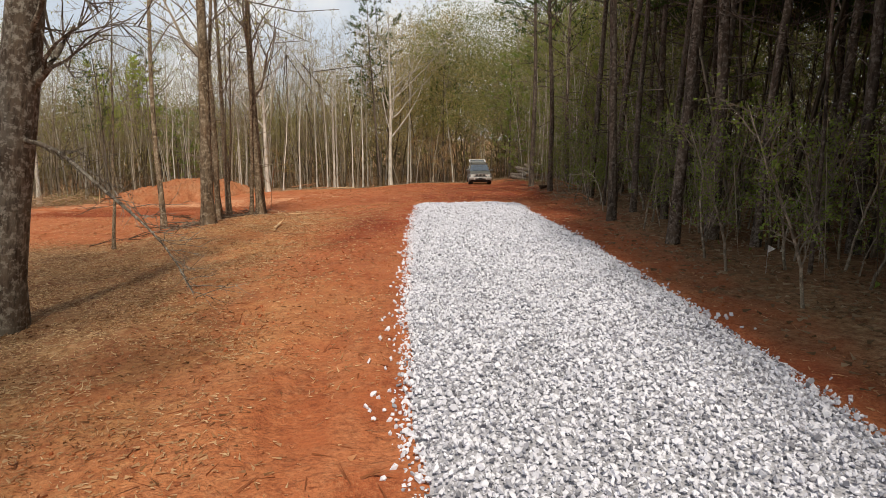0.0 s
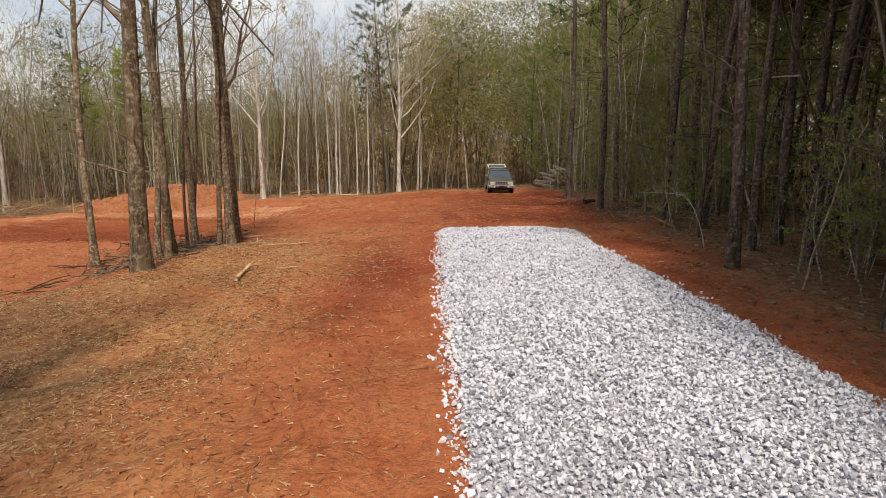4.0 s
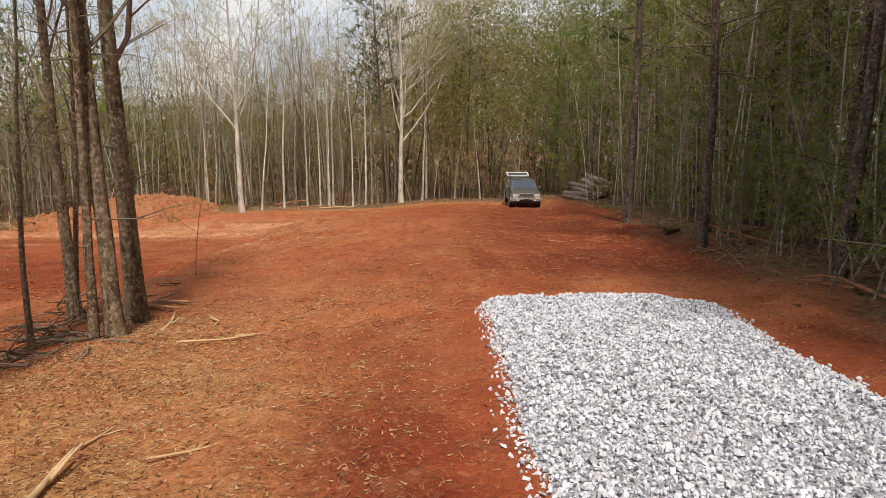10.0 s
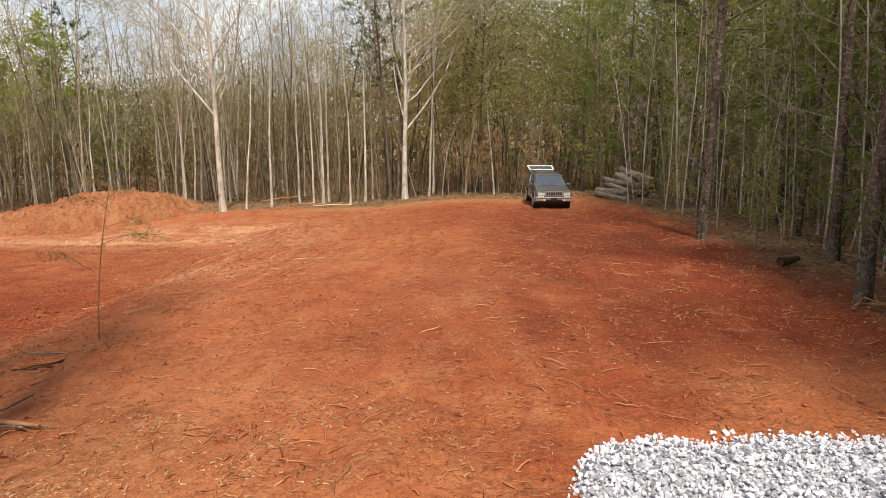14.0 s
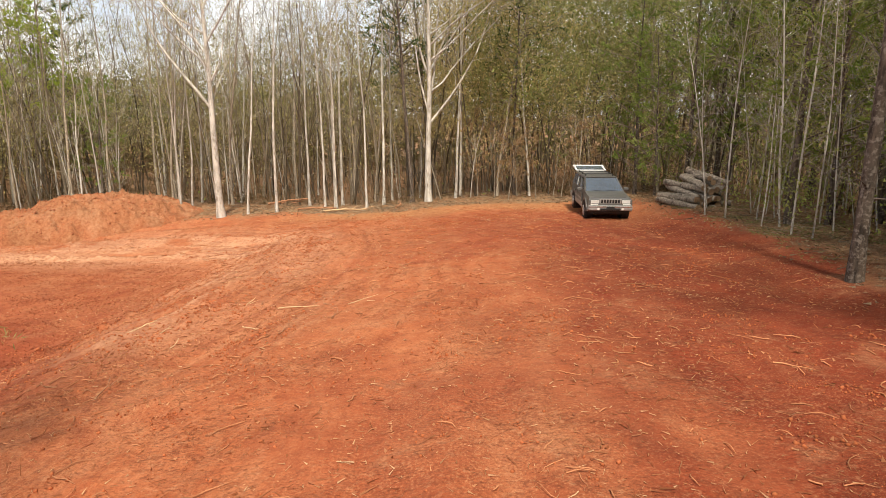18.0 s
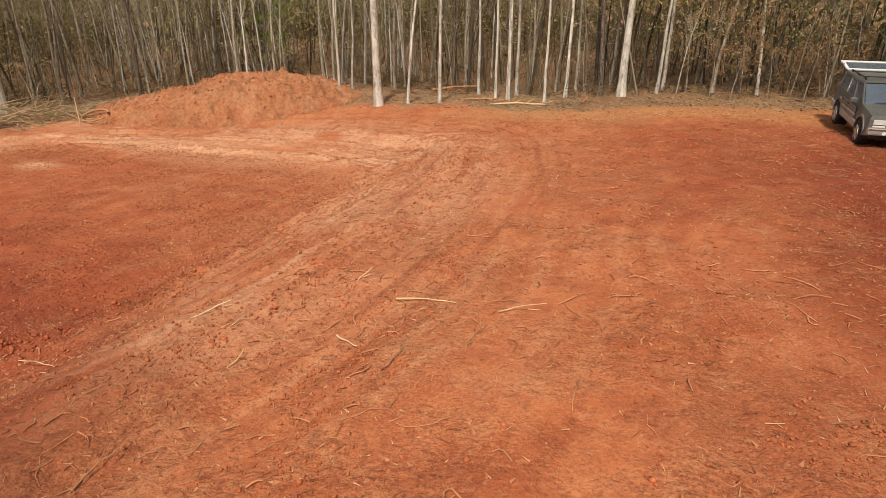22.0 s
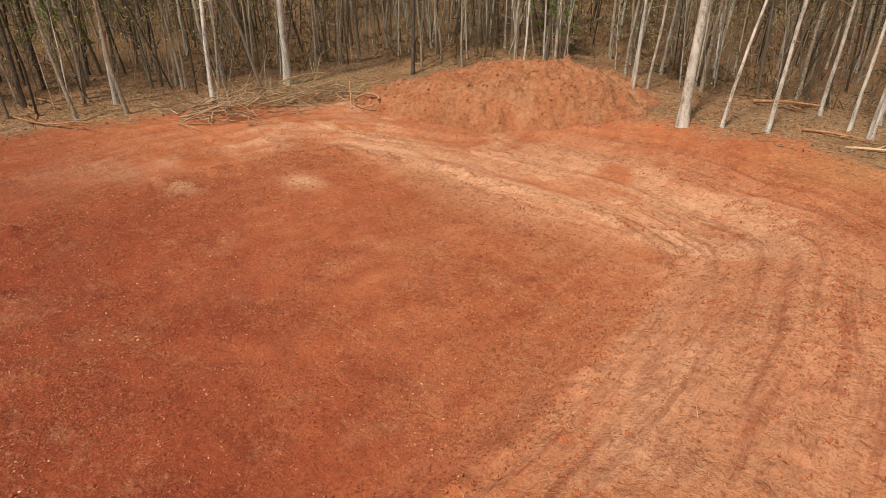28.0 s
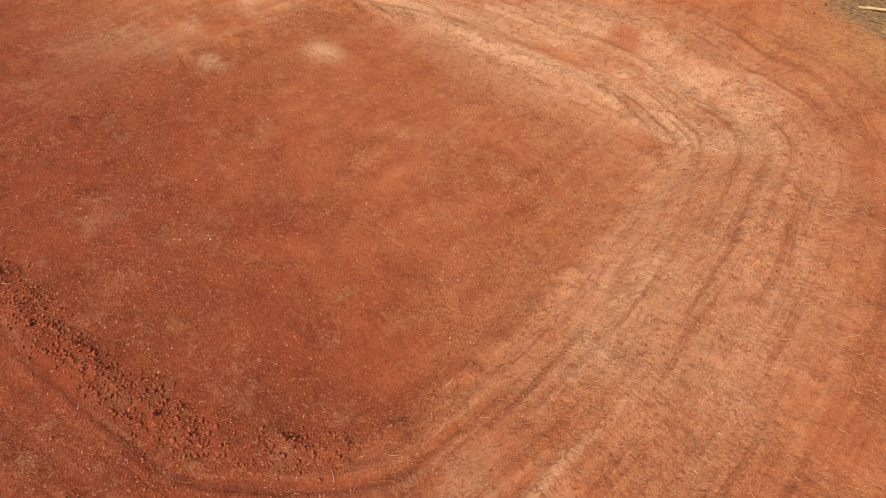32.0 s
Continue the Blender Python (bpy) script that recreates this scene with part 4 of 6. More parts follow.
birch = thing("pale_spreading_tree", hardwood(33, 18, 0.195, 0.45, 56, 0.8, 0.24, 5, 2, leaf=0.08, bend=0.012, majors=((5.6, 178, 44, 9, 0.085), (6.8, 20, 60, 6, 0.055), (7.6, 172, 42, 7.5, 0.065), (8.2, 165, 55, 7.5, 0.065), (8.8, 10, 50, 6, 0.06), (9.2, 190, 30, 6, 0.055), (9.6, 200, 52, 6, 0.055), (10.4, -15, 55, 6, 0.055), (10.8, 160, 38, 5.5, 0.051))), {"trunk": BARK_PALE, "crown": TWIG_PALE, "foliage": LEAF_SPRING},
              "pale tree with long slanting bare limbs", "tree")
birch.matrix_basis = pose(-15.8, 55.5, zat(-15.8, 55.5), 0, -2.5, 0)
for i, (x, y, s) in enumerate([(-14.6, 56.2, 0.75), (-13.1, 56.4, 0.9), (-10.3, 58.3, 0.7), (-8.5, 58.3, 0.8), (-8.0, 61.5, 1.0), (-19.2, 58.0, 0.8), (-18.8, 57.3, 0.8),
                               (-11, 58.8, 0.8), (-10.2, 58.2, 0.7), (-3.3, 63, 1.0), (-12.4, 60.7, 0.9)]):
    pale.place(i, x, y, s)
for i, (x, y, s) in enumerate([(-35.0, 42.8, 1.1), (-33.1, 50.1, 1.9), (-36.8, 48.8, 0.9)]):
    pale.place(i, x, y, s)
for i, (x, y, s) in enumerate([(-35.5, 46.0, 0.8), (-35.8, 46.3, 0.7), (-36.0, 45.7, 0.6), (-39.7, 46.3, 1), (-17.1, 60.5, 1.1), (-20.5, 60, 1), (-25, 61, 1), (-1, 62, 1)]):
    grey.place(i, x, y, s)
for i, (x, y, s) in enumerate([(5.24, 36.45, 1.15), (5.1, 29.2, 1.0), (5.15, 13.6, 1.05), (6.6, 14.8, 1.0), (4.9, 17.7, 1.0), (6.0, 19.3, 0.8), (6.0, 25.0, 1.0), (6.6, 32.5, 0.9), (7.6, 44, 0.9), (9.5, 35, 1), (14.9, 42.3, 1.0),
                               (6.2, 5.5, 1), (8.5, 12.5, 1), (8.8, 22, 1)]):
    pines.place(i, x, y, s)
for i, (x, y, s) in enumerate([(6.1, 47.0, 1.0), (6.9, 41.2, 1.1), (7.3, 45.5, 1.1), (6.6, 43.6, 0.9), (7.9, 47.3, 1.0), (7.0, 49.2, 0.9), (8.2, 42.5, 1.0), (6.4, 38.2, 0.8), (7.4, 36.1, 0.9)]):
    thin.place(i, x, y, 0.8 * s, tilt=4)

# thin pale stems, many of them leaning, behind the mound
lean = random.Random(12)
for i in range(34):
    x, y = lean.uniform(-37, -17), lean.uniform(58.5, 65)
    (pale if i % 3 else saps).place(i, x, y, lean.uniform(0.5, 0.75) * (1 if i % 3 else 1.9), tilt=7)

# trees that stand out in the woods by their leaf
lime = Kind("lime_green_tree", [hardwood(320 + s, 13, 0.10, 0.35, 14, 0.9, 0.26, 4, 10, leaf=0.15) for s in range(2)], {"trunk": BARK_GREY, "crown": TWIG, "foliage": LEAF_LIME}, "tree in bright yellow-green new leaf", "tree", "trees along the woods' edge")
for i, (x, y) in enumerate(((-36, 66), (-31.8, 63.2), (-33.5, 69), (-30.6, 65))):
    lime.place(i, x, y, 1.0)
beech = Kind("beech_sapling", [sapling(330 + s, 4.6, 7, 0.10, 20, 0.06) for s in range(2)], {"trunk": BARK_GREY, "crown": TWIG, "foliage": LEAF_TAN}, "young tree that keeps its withered tan leaves", "sapling", "saplings at the woods' edge")
for i, (x, y) in enumerate(((-0.5, 58.6), (1.2, 60), (0.2, 61.5), (-2.2, 62.2), (2.8, 61), (-1.2, 60.2), (4.4, 59.5))):
    beech.place(i, x, y, 0.8 + 0.1 * (i % 4))
for x, y in ((-25.5, 61), (-27, 63)):
    young.place(1, x, y, 0.9)

# woods all round
wood = random.Random(3)
spots = []
tries = 0
while len(spots) < 340 and tries < 60000:
    tries += 1
    x, y = wood.uniform(-70, 40), wood.uniform(-2, 100)
    d = float(clearing_distance(np.array([x]), np.array([y]))[0])
    if d < 1.2 or d > 26 or (x < -3 and y < 31 and x > -24) or (x < -3 and y < 14):
        continue
    if (y > 50 and x < 3 and d < 4.5) or (x > 3 and y > 24 and d < 3.2):
        continue
    if wood.random() > math.exp(-d / 16):
        continue
    if any((x - a) ** 2 + (y - b) ** 2 < 0.8 for a, b, _ in spots) or math.hypot(x - 2.9, y - 51) < 5 or math.hypot(x - 7.4, y - 51.5) < 2.6:
        continue
    spots.append((x, y, d))
for i, (x, y, d) in enumerate(spots):
    right = x > 3
    q = wood.random()
    if right:
        k = (pines if q < 0.12 else young if q < 0.5 else grey if q < 0.66 else saps) if y > 30 else (pines if q < 0.45 else young if q < 0.55 and y > 22 else shaded)
    elif y > 50 and x > -8:
        k = grey if q < 0.45 else pines if q < 0.6 else pale if q < 0.74 else saps
    else:
        k = pale if q < 0.2 else grey if q < 0.66 else pines if q < 0.74 else saps
    if d > 8:
        k = {id(pale): pale_far, id(grey): grey_far, id(pines): pines_far}.get(id(k), k)
    k.place(wood.randrange(4), x, y, wood.uniform(0.75, 1.15), tilt=3)
for x, y, q in ((9.2, 47, 1.4), (8.6, 43.5, 1.2), (10.5, 50, 1.5), (8.2, 55.5, 1.4), (6.2, 57.5, 1.3), (10.8, 44.5, 1.5), (9.0, 39.5, 1.2), (12.5, 47.5, 1.6), (8.0, 36.5, 1.0), (10, 55, 1.6)):
    young.place(wood.randrange(3), x, y, q)
for i in range(58):
    x, y = wood.uniform(6.3, 11.5), wood.uniform(27, 50)
    if math.hypot(x - 7.4, y - 51.5) > 2.2:
        thin.place(i, x, y, wood.uniform(0.6, 1.15), tilt=5)
for i in range(110):
    x, y = wood.uniform(4.9, 9), wood.uniform(4, 36)
    shrubs.place(i, x, y, wood.uniform(0.6, 1.2))
for i, (x, y, s) in enumerate(((6.3, 27.6, 1.7), (7.2, 29.4, 1.9), (6.0, 25.2, 1.5), (7.6, 26.2, 1.8), (6.5, 30.8, 1.5), (5.7, 21.6, 1.3), (6.6, 20.0, 1.6), (8.4, 30.5, 2.0), (5.9, 17.2, 1.3))):
    shrubs.place(i, x, y, s)
for i, (x, y, s) in enumerate(((-39.5, 41.5, 1.0), (-41, 44, 1.1), (-38.6, 38.2, 0.8), (-42.5, 40, 1.2))):
    young.place(i, x, y, s)


# unseen pines and bare trees round the start, behind the camera, added for their shade
for i in range(56):
    x, y = wood.uniform(5.2, 26), wood.uniform(-30, 6)
    (pines_far if wood.random() < 0.75 or y > -6 else young).place(wood.randrange(4), x, y, wood.uniform(0.85, 1.15), tilt=2)
for i, (x, y) in enumerate(((-9, 4), (-12, 7), (-10.5, -1), (-14, 5), (-13, 2), (-10.5, 6.5), (-6.6, 0.8), (-4.4, -4.5), (-7.6, -3), (-3.6, -8))):
    pines.place(i, x, y, wood.uniform(0.85, 1.05))
for i in range(14):
    x, y = wood.uniform(-24, -8), wood.uniform(-24, 3)
    (dark if i % 3 else pines).place(wood.randrange(4), x, y, wood.uniform(0.85, 1.15), tilt=3)


def belt(name, count, near, deep, kinds, label, seed):
    """The depth of the woods: many slight trees, joined."""
    rg = np.random.default_rng(seed)
    stem, twig, leaf = Mesh(), Mesh(), [Mesh() for _ in kinds]
    done = 0
    while done < count:
        x, y = rg.uniform(-100, 60, 400), rg.uniform(-15, 135, 400)
        d = clearing_distance(x, y)
        ok = (d > np.where(((y > 50) & (x < 3)) | ((x > 3) & (y > 22)), near + 3, near)) & (d < deep) & ~((x < -3) & (y < 13)) & ~((x < -3) & (x > -22) & (y < 24)) & (np.hypot(x - 7.4, y - 51.5) > 3) & (np.hypot(x - 2.9, y - 51) > 5.5)
        ok &= rg.random(400) < np.exp(-(d - near) / (0.6 * deep))
        x, y, d = x[ok], y[ok], d[ok]
        z = ground_z(x, y)
        for px, py, pz, pd in zip(x, y, z, d):
            done += 1
            pineish = rg.random() < (0.4 if px > 3 else 0.12)
            h = rg.uniform(9, 17) if rg.random() < 0.75 else rg.uniform(3, 7)
            pts, _ = wander(rg, (px, py, pz - 0.2), (rg.normal() * 0.09, rg.normal() * 0.09, 1), h, 5, 0.07, 0.02)
            stem.tube(pts, np.linspace(0.016 + 0.0034 * h * rg.uniform(0.6, 1.6), 0.012, 6), 3)
            pos, way, tp, tw = [], [], [], []
            for _ in range(7):
                a, ad = along(pts, rg.uniform(0.3, 0.98))
                lp, _ = wander(rg, a, off_axis(rg, ad, rg.uniform(0.5, 1.3)), h * rg.uniform(0.08, 0.2), 2, 0.2, 0.05)
                stem.tube(lp, [0.022, 0.014, 0.006], 3)
                for _ in range(6):
                    c, cd = along(lp, rg.uniform(0.1, 1.0))
                    tp.append(c)
                    tw.append(off_axis(rg, cd, rg.uniform(0.4, 1.1)) + np.array([0, 0, 0.25]))
                for _ in range(14 if pineish else 6):
                    c, cd = along(lp, rg.uniform(0.2, 1.1))
                    pos.append(c + rg.normal(size=3) * 0.35)
                    way.append(rg.normal(size=3) + cd)
            twig.blades(tp, tw, rg.uniform(0.4, 1.5, len(tp)), np.full(len(tp), 0.008), rg, True)
            k = len(pos)
            big = 0.11 + 0.003 * pd
            leaf[0 if pineish else 1].blades(pos, way, rg.uniform(0.6, 1.2, k) * big, rg.uniform(0.08, 0.2, k) * big * (0.7 if pineish else 1), rg, True)
    v, f = stem.done()
    ob = tagged(mesh_object(name, v, f, STEM, smooth=True), label, "woods", kind="stuff")
    v, f = twig.done()
    tagged(mesh_object("twigs", v, f, STEM, ob), kind="stuff")
    for (key, mat), q in zip(kinds, leaf):
        v, f = q.done()
        tagged(mesh_object(key, v, f, mat, ob), kind="stuff")


belt("woods", 1800, 3.0, 60, (("pine_foliage", NEEDLE), ("spring_foliage", LEAF_SPRING)), "deep woods of thin grey-brown stems behind the clearing", 51)

# brush of thin stems under the trees
rg = np.random.default_rng(77)
brush = Mesh()
x, y = rg.uniform(-75, 40, 60000), rg.uniform(0, 105, 60000)
d = clearing_distance(x, y)
ok = (d > np.where(((y > 50) & (x < 3)) | ((x > 3) & (y > 22)), 4.0, 1.5)) & (d < 40) & ~((x < -3) & (y < 24) & (x > -24)) & ~((x < -3) & (y < 13)) & (rg.random(60000) < 0.55 * np.exp(-d / 25)) & (np.hypot(x - 2.9, y - 51) > 5.5) & (np.hypot(x - 7.4, y - 51.5) > 2.6)
x, y = x[ok], y[ok]
k = len(x)
brush.blades(np.stack([x, y, ground_z(x, y) - 0.05], -1), np.stack([rg.normal(size=k) * 0.25, rg.normal(size=k) * 0.25, np.ones(k)], -1), rg.uniform(0.6, 3.6, k), rg.uniform(0.006, 0.016, k), rg)
v, f = brush.done()
tagged(mesh_object("underbrush", v, f, STEM), "thicket of thin bare stems under the trees", "underbrush", kind="stuff")


# leafy thicket deep in the woods
rg = np.random.default_rng(79)
for name, count, near, deep, top, size, mat, label in (("thicket", 120000, 6, 60, 6.5, 0.75, leaf_material("thicket_leaf", (0.10, 0.07, 0.036), (0.27, 0.19, 0.095)), "brown and green thicket deep in the woods"),
                                                       ("undergrowth", 9000, 1.5, 14, 2.2, 0.13, LEAF_GREEN, "low green undergrowth at the woods' edge")):
    x, y = rg.uniform(-95, 60, count * 3), rg.uniform(0, 130, count * 3)
    d = clearing_distance(x, y)
    clump = fbm(x * 0.22, y * 0.22, 81)
    ok = (d > near) & (d < deep) & ~((x < -3) & (y < 31) & (x > -30)) & ~((x < -3) & (y < 14)) & (rg.random(count * 3) < sstep(0.38, 0.6, clump)) & (np.hypot(x - 2.9, y - 51) > 6) & (np.hypot(x - 7.4, y - 51.5) > 3)
    if top < 3:
        ok &= ((x > 3) & ((y < 38) | (x > 8.5))) | ((x < 3) & (rg.random(count * 3) < 0.3))
    x, y = x[ok][:count], y[ok][:count]
    k = len(x)
    m = Mesh()
    m.blades(np.stack([x, y, ground_z(x, y) + ((0.6 + (top - 0.6) * sstep(7, 16, d[ok][:count]) if top > 3 else top) * rg.random(k) ** 1.4)], -1), rg.normal(size=(k, 3)), rg.uniform(0.6, 1.4, k) * size, rg.uniform(0.2, 0.45, k) * size * (0.12 if top > 3 else 1.0), rg, True)
    v, f = m.done()
    tagged(mesh_object(name, v, f, mat), label, name, kind="stuff")


# the closed roof of the pine woods beside the drive
x, y = rg.uniform(7, 40, 150000), rg.uniform(-32, 36, 150000)
x = x + 1.5 * (fbm(y * 0.4, y * 0, 83) - 0.5)
# unseen blades round the start, added only to shade the ground beside it
x[:520], y[:520] = rg.uniform(-9, -1.6, 520), rg.uniform(-7, 2.2, 520)
x[7600:7800], y[7600:7800] = rg.uniform(-9, -4.5, 200), rg.uniform(1.5, 8, 200)
x[1100:4100], y[1100:4100] = rg.uniform(4.7, 8, 3000), rg.uniform(-10, 8.5, 3000)
x[4100:6100], y[4100:6100] = rg.uniform(5.9, 8, 2000), rg.uniform(8.5, 24, 2000)
x = np.where((x < 11) & (y > 24), x + 5, x)
k = len(x)
m = Mesh()
m.blades(np.stack([x, y, ground_z(x, y) + 8.5 + 8 * rg.random(k)], -1), rg.normal(size=(k, 3)), rg.uniform(0.5, 1.0, k), rg.uniform(0.12, 0.28, k), rg, True)
v, f = m.done()
tagged(mesh_object("pine_canopy", v, f, NEEDLE), "dark closed canopy of the pine woods, with unseen parts added for shade", "canopy", kind="stuff")


# crowns of the woods, clump by clump
def crown_material():
    m, n, b = material("mixed_crown_leaf", 0.6)
    patch = noise_node(n, coords(n), 0.13, 3, 0.6)
    c = ramp(n, patch, [(0.34, (0.10, 0.12, 0.035)), (0.45, (0.21, 0.20, 0.062)), (0.56, (0.42, 0.37, 0.115)), (0.68, (0.42, 0.33, 0.165))])
    c = mix(n, rnd(n, True), c, mix(n, 0.6, c, (0.10, 0.09, 0.035)))
    n.links.new(c, b.inputs["Base Color"])
    t = n.nodes.new("ShaderNodeBsdfTranslucent")
    n.links.new(c, t.inputs[0])
    x = n.nodes.new("ShaderNodeMixShader")
    x.inputs[0].default_value = 0.45
    n.links.new(b.outputs[0], x.inputs[1])
    n.links.new(t.outputs[0], x.inputs[2])
    n.links.new(x.outputs[0], n.nodes["Material Output"].inputs[0])
    return m


CROWN = crown_material()
for name, trees, near, deep, clumps, each, size, spread, low in (("canopy", 760, 9, 30, 9, 40, 0.13, 1.0, 0.5), ("far_woods", 640, 26, 66, 10, 34, 0.34, 1.1, 0.3)):
    x, y = rg.uniform(-100, 75, trees * 9), rg.uniform(-10, 140, trees * 9)
    d = clearing_distance(x, y)
    ok = (d > near) & (d < deep) & ~((x < -3) & (y < 31) & (x > -30)) & ~((x < -3) & (y < 14)) & ~((x > 3) & (y < 34) & (d < 25))
    x, y = x[ok][:trees], y[ok][:trees]
    k = len(x)
    tall = (11 + 8 * sstep(-30, 6, x)) * rg.uniform(0.75, 1.12, k)
    base = ground_z(x, y)
    u = rg.random((k, clumps))
    off = rg.normal(size=(k, clumps, 2)) * (1.5 * (1.15 - u[..., None]))
    centre = np.stack([x[:, None] + off[..., 0], y[:, None] + off[..., 1], base[:, None] + tall[:, None] * (low + (1 - low) * u)], -1).reshape(-1, 3)
    pos = (centre[:, None] + rg.normal(size=(len(centre), each, 3)) * spread * np.array([1, 1, 0.55])).reshape(-1, 3)
    q = len(pos)
    m = Mesh()
    m.blades(pos, rg.normal(size=(q, 3)), rg.uniform(0.6, 1.4, q) * size, rg.uniform(0.18, 0.4, q) * size, rg, True)
    v, f = m.done()
    tagged(mesh_object(name, v, f, CROWN), "olive, yellow-green and tan crowns of the spring woods", "canopy", kind="stuff")

# haze of fine bare twigs in the crowns
x, y = rg.uniform(-75, 30, 900000), rg.uniform(28, 100, 900000)
d = clearing_distance(x, y)
ok = (d > 4.5) & (d < 34) & ~((x < -3) & (y < 31) & (x > -30)) & (rg.random(900000) < np.exp(-d / 18) * sstep(0.3, 0.55, fbm(x * 0.3, y * 0.3, 84)))
x, y = x[ok][:80000], y[ok][:80000]
k = len(x)
m = Mesh()
m.blades(np.stack([x, y, ground_z(x, y) + 4.0 + 12 * rg.random(k)], -1), np.stack([rg.normal(size=k), rg.normal(size=k), 0.9 + np.abs(rg.normal(size=k))], -1), rg.uniform(0.5, 1.5, k), rg.uniform(0.006, 0.011, k), rg, True)
v, f = m.done()
tagged(mesh_object("twig_haze", v, f, leaf_material("fine_twig", (0.26, 0.20, 0.13), (0.58, 0.48, 0.34))), "haze of fine tan twigs in the bare crowns", "twigs", kind="stuff")

# first yellow-green leaf in the understorey and lower crowns
x, y = rg.uniform(-60, 12, 700000), rg.uniform(34, 92, 700000)
d = clearing_distance(x, y)
ok = (d > 3) & (d < 26) & ~((x < -3) & (y < 31)) & (np.hypot(x - 2.9, y - 51) > 6) & (np.hypot(x - 7.4, y - 51.5) > 3) & (rg.random(700000) < np.exp(-d / 16) * sstep(0.47, 0.60, fbm(x * 0.28, y * 0.28, 85)))
x, y = x[ok][:80000], y[ok][:80000]
k = len(x)
m = Mesh()
m.blades(np.stack([x, y, ground_z(x, y) + 1.8 + 10.5 * rg.random(k) ** 0.9], -1), rg.normal(size=(k, 3)), rg.uniform(0.06, 0.14, k), rg.uniform(0.02, 0.045, k), rg, True)
v, f = m.done()
tagged(mesh_object("spring_leaf_haze", v, f, leaf_material("first_leaf", (0.36, 0.34, 0.11), (0.66, 0.58, 0.26))), "first yellow-green leaves through the bare woods", "leaves", kind="stuff")

# pine crowns that close the view behind the car and along the right-hand woods
tx = np.concatenate([rg.uniform(8.0, 28, 130), rg.uniform(-3, 11, 64), rg.uniform(-48, -30, 12)])
ty = np.concatenate([rg.uniform(30, 66, 130), rg.uniform(60, 76, 64), rg.uniform(58, 76, 12)])
u = rg.random((len(tx), 11))
cz = ground_z(tx, ty)[:, None] + 5.5 + 11.5 * u
cx, cy = tx[:, None] + rg.normal(size=u.shape) * (1.9 - 1.3 * u), ty[:, None] + rg.normal(size=u.shape) * (1.9 - 1.3 * u)
centre = np.stack([cx, cy, cz], -1).reshape(-1, 3)
pos = (centre[:, None] + rg.normal(size=(len(centre), 62, 3)) * np.array([0.75, 0.75, 0.4])).reshape(-1, 3)
k = len(pos)
m = Mesh()
m.blades(pos, rg.normal(size=(k, 3)) + np.array([0, 0, 0.4]), rg.uniform(0.2, 0.45, k), rg.uniform(0.02, 0.05, k), rg, True)
v, f = m.done()
# needles paler than NEEDLE, the sunlight on these crowns put into their colour
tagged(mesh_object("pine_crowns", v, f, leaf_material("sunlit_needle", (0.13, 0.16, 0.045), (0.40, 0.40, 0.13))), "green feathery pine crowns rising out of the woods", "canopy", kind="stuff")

# feathery tan and yellow-green crowns between the forked tree and the pines
tx, ty = rg.uniform(-7, 6, 26), rg.uniform(61.5, 69, 26)
u = rg.random((26, 14))
cz = ground_z(tx, ty)[:, None] + 4.5 + 12.5 * u
cx, cy = tx[:, None] + rg.normal(size=u.shape) * (1.7 - 0.9 * u), ty[:, None] + rg.normal(size=u.shape) * 1.2
centre = np.stack([cx, cy, cz], -1).reshape(-1, 3)
pos = (centre[:, None] + rg.normal(size=(len(centre), 90, 3)) * np.array([0.85, 0.85, 0.5])).reshape(-1, 3)
k = len(pos)
m = Mesh()
m.blades(pos, rg.normal(size=(k, 3)) + np.array([0, 0, 0.5]), rg.uniform(0.08, 0.26, k), rg.uniform(0.018, 0.045, k), rg, True)
v, f = m.done()
tagged(mesh_object("budding_crowns", v, f, leaf_material("bud_leaf", (0.42, 0.33, 0.11), (0.74, 0.60, 0.28))), "tan and yellow-green budding crowns at the back of the clearing", "canopy", kind="stuff")

# airy olive leaf along the sunlit edge of the right-hand woods
x, y = rg.uniform(6.0, 15, 300000), rg.uniform(25, 60, 300000)
ok = (rg.random(300000) < sstep(0.45, 0.60, fbm(x * 0.45, y * 0.45, 86)) * sstep(16, 7, x)) & (np.hypot(x - 7.4, y - 51.5) > 3) & (np.hypot(x - 2.9, y - 51) > 5.5)
x, y = x[ok][:38000], y[ok][:38000]
k = len(x)
m = Mesh()
m.blades(np.stack([x, y, ground_z(x, y) + 0.6 + 11 * rg.random(k) ** 1.3], -1), rg.normal(size=(k, 3)), rg.uniform(0.05, 0.11, k), rg.uniform(0.02, 0.04, k), rg, True)
v, f = m.done()
tagged(mesh_object("edge_leaves", v, f, leaf_material("olive_leaf", (0.20, 0.25, 0.055), (0.50, 0.52, 0.15))), "fresh olive leaves along the edge of the pines", "leaves", kind="stuff")

# the dim bottom of the far woods
x, y = rg.uniform(-130, 90, 90000), rg.uniform(-20, 160, 90000)
d = clearing_distance(x, y)
ok = (d > 40) & (d < 68) & (y > -10)
x, y = x[ok], y[ok]
k = len(x)
m = Mesh()
m.blades(np.stack([x, y, ground_z(x, y) + (9 + 9 * sstep(-30, 6, x)) * rg.random(k) ** 1.2], -1), rg.normal(size=(k, 3)), rg.uniform(0.7, 1.6, k), rg.uniform(0.2, 0.5, k), rg, True)
v, f = m.done()
tagged(mesh_object("distant_brush", v, f, leaf_material("far_leaf", (0.12, 0.105, 0.045), (0.30, 0.25, 0.11))), "dense brown brush far back in the woods", "woods", kind="stuff")
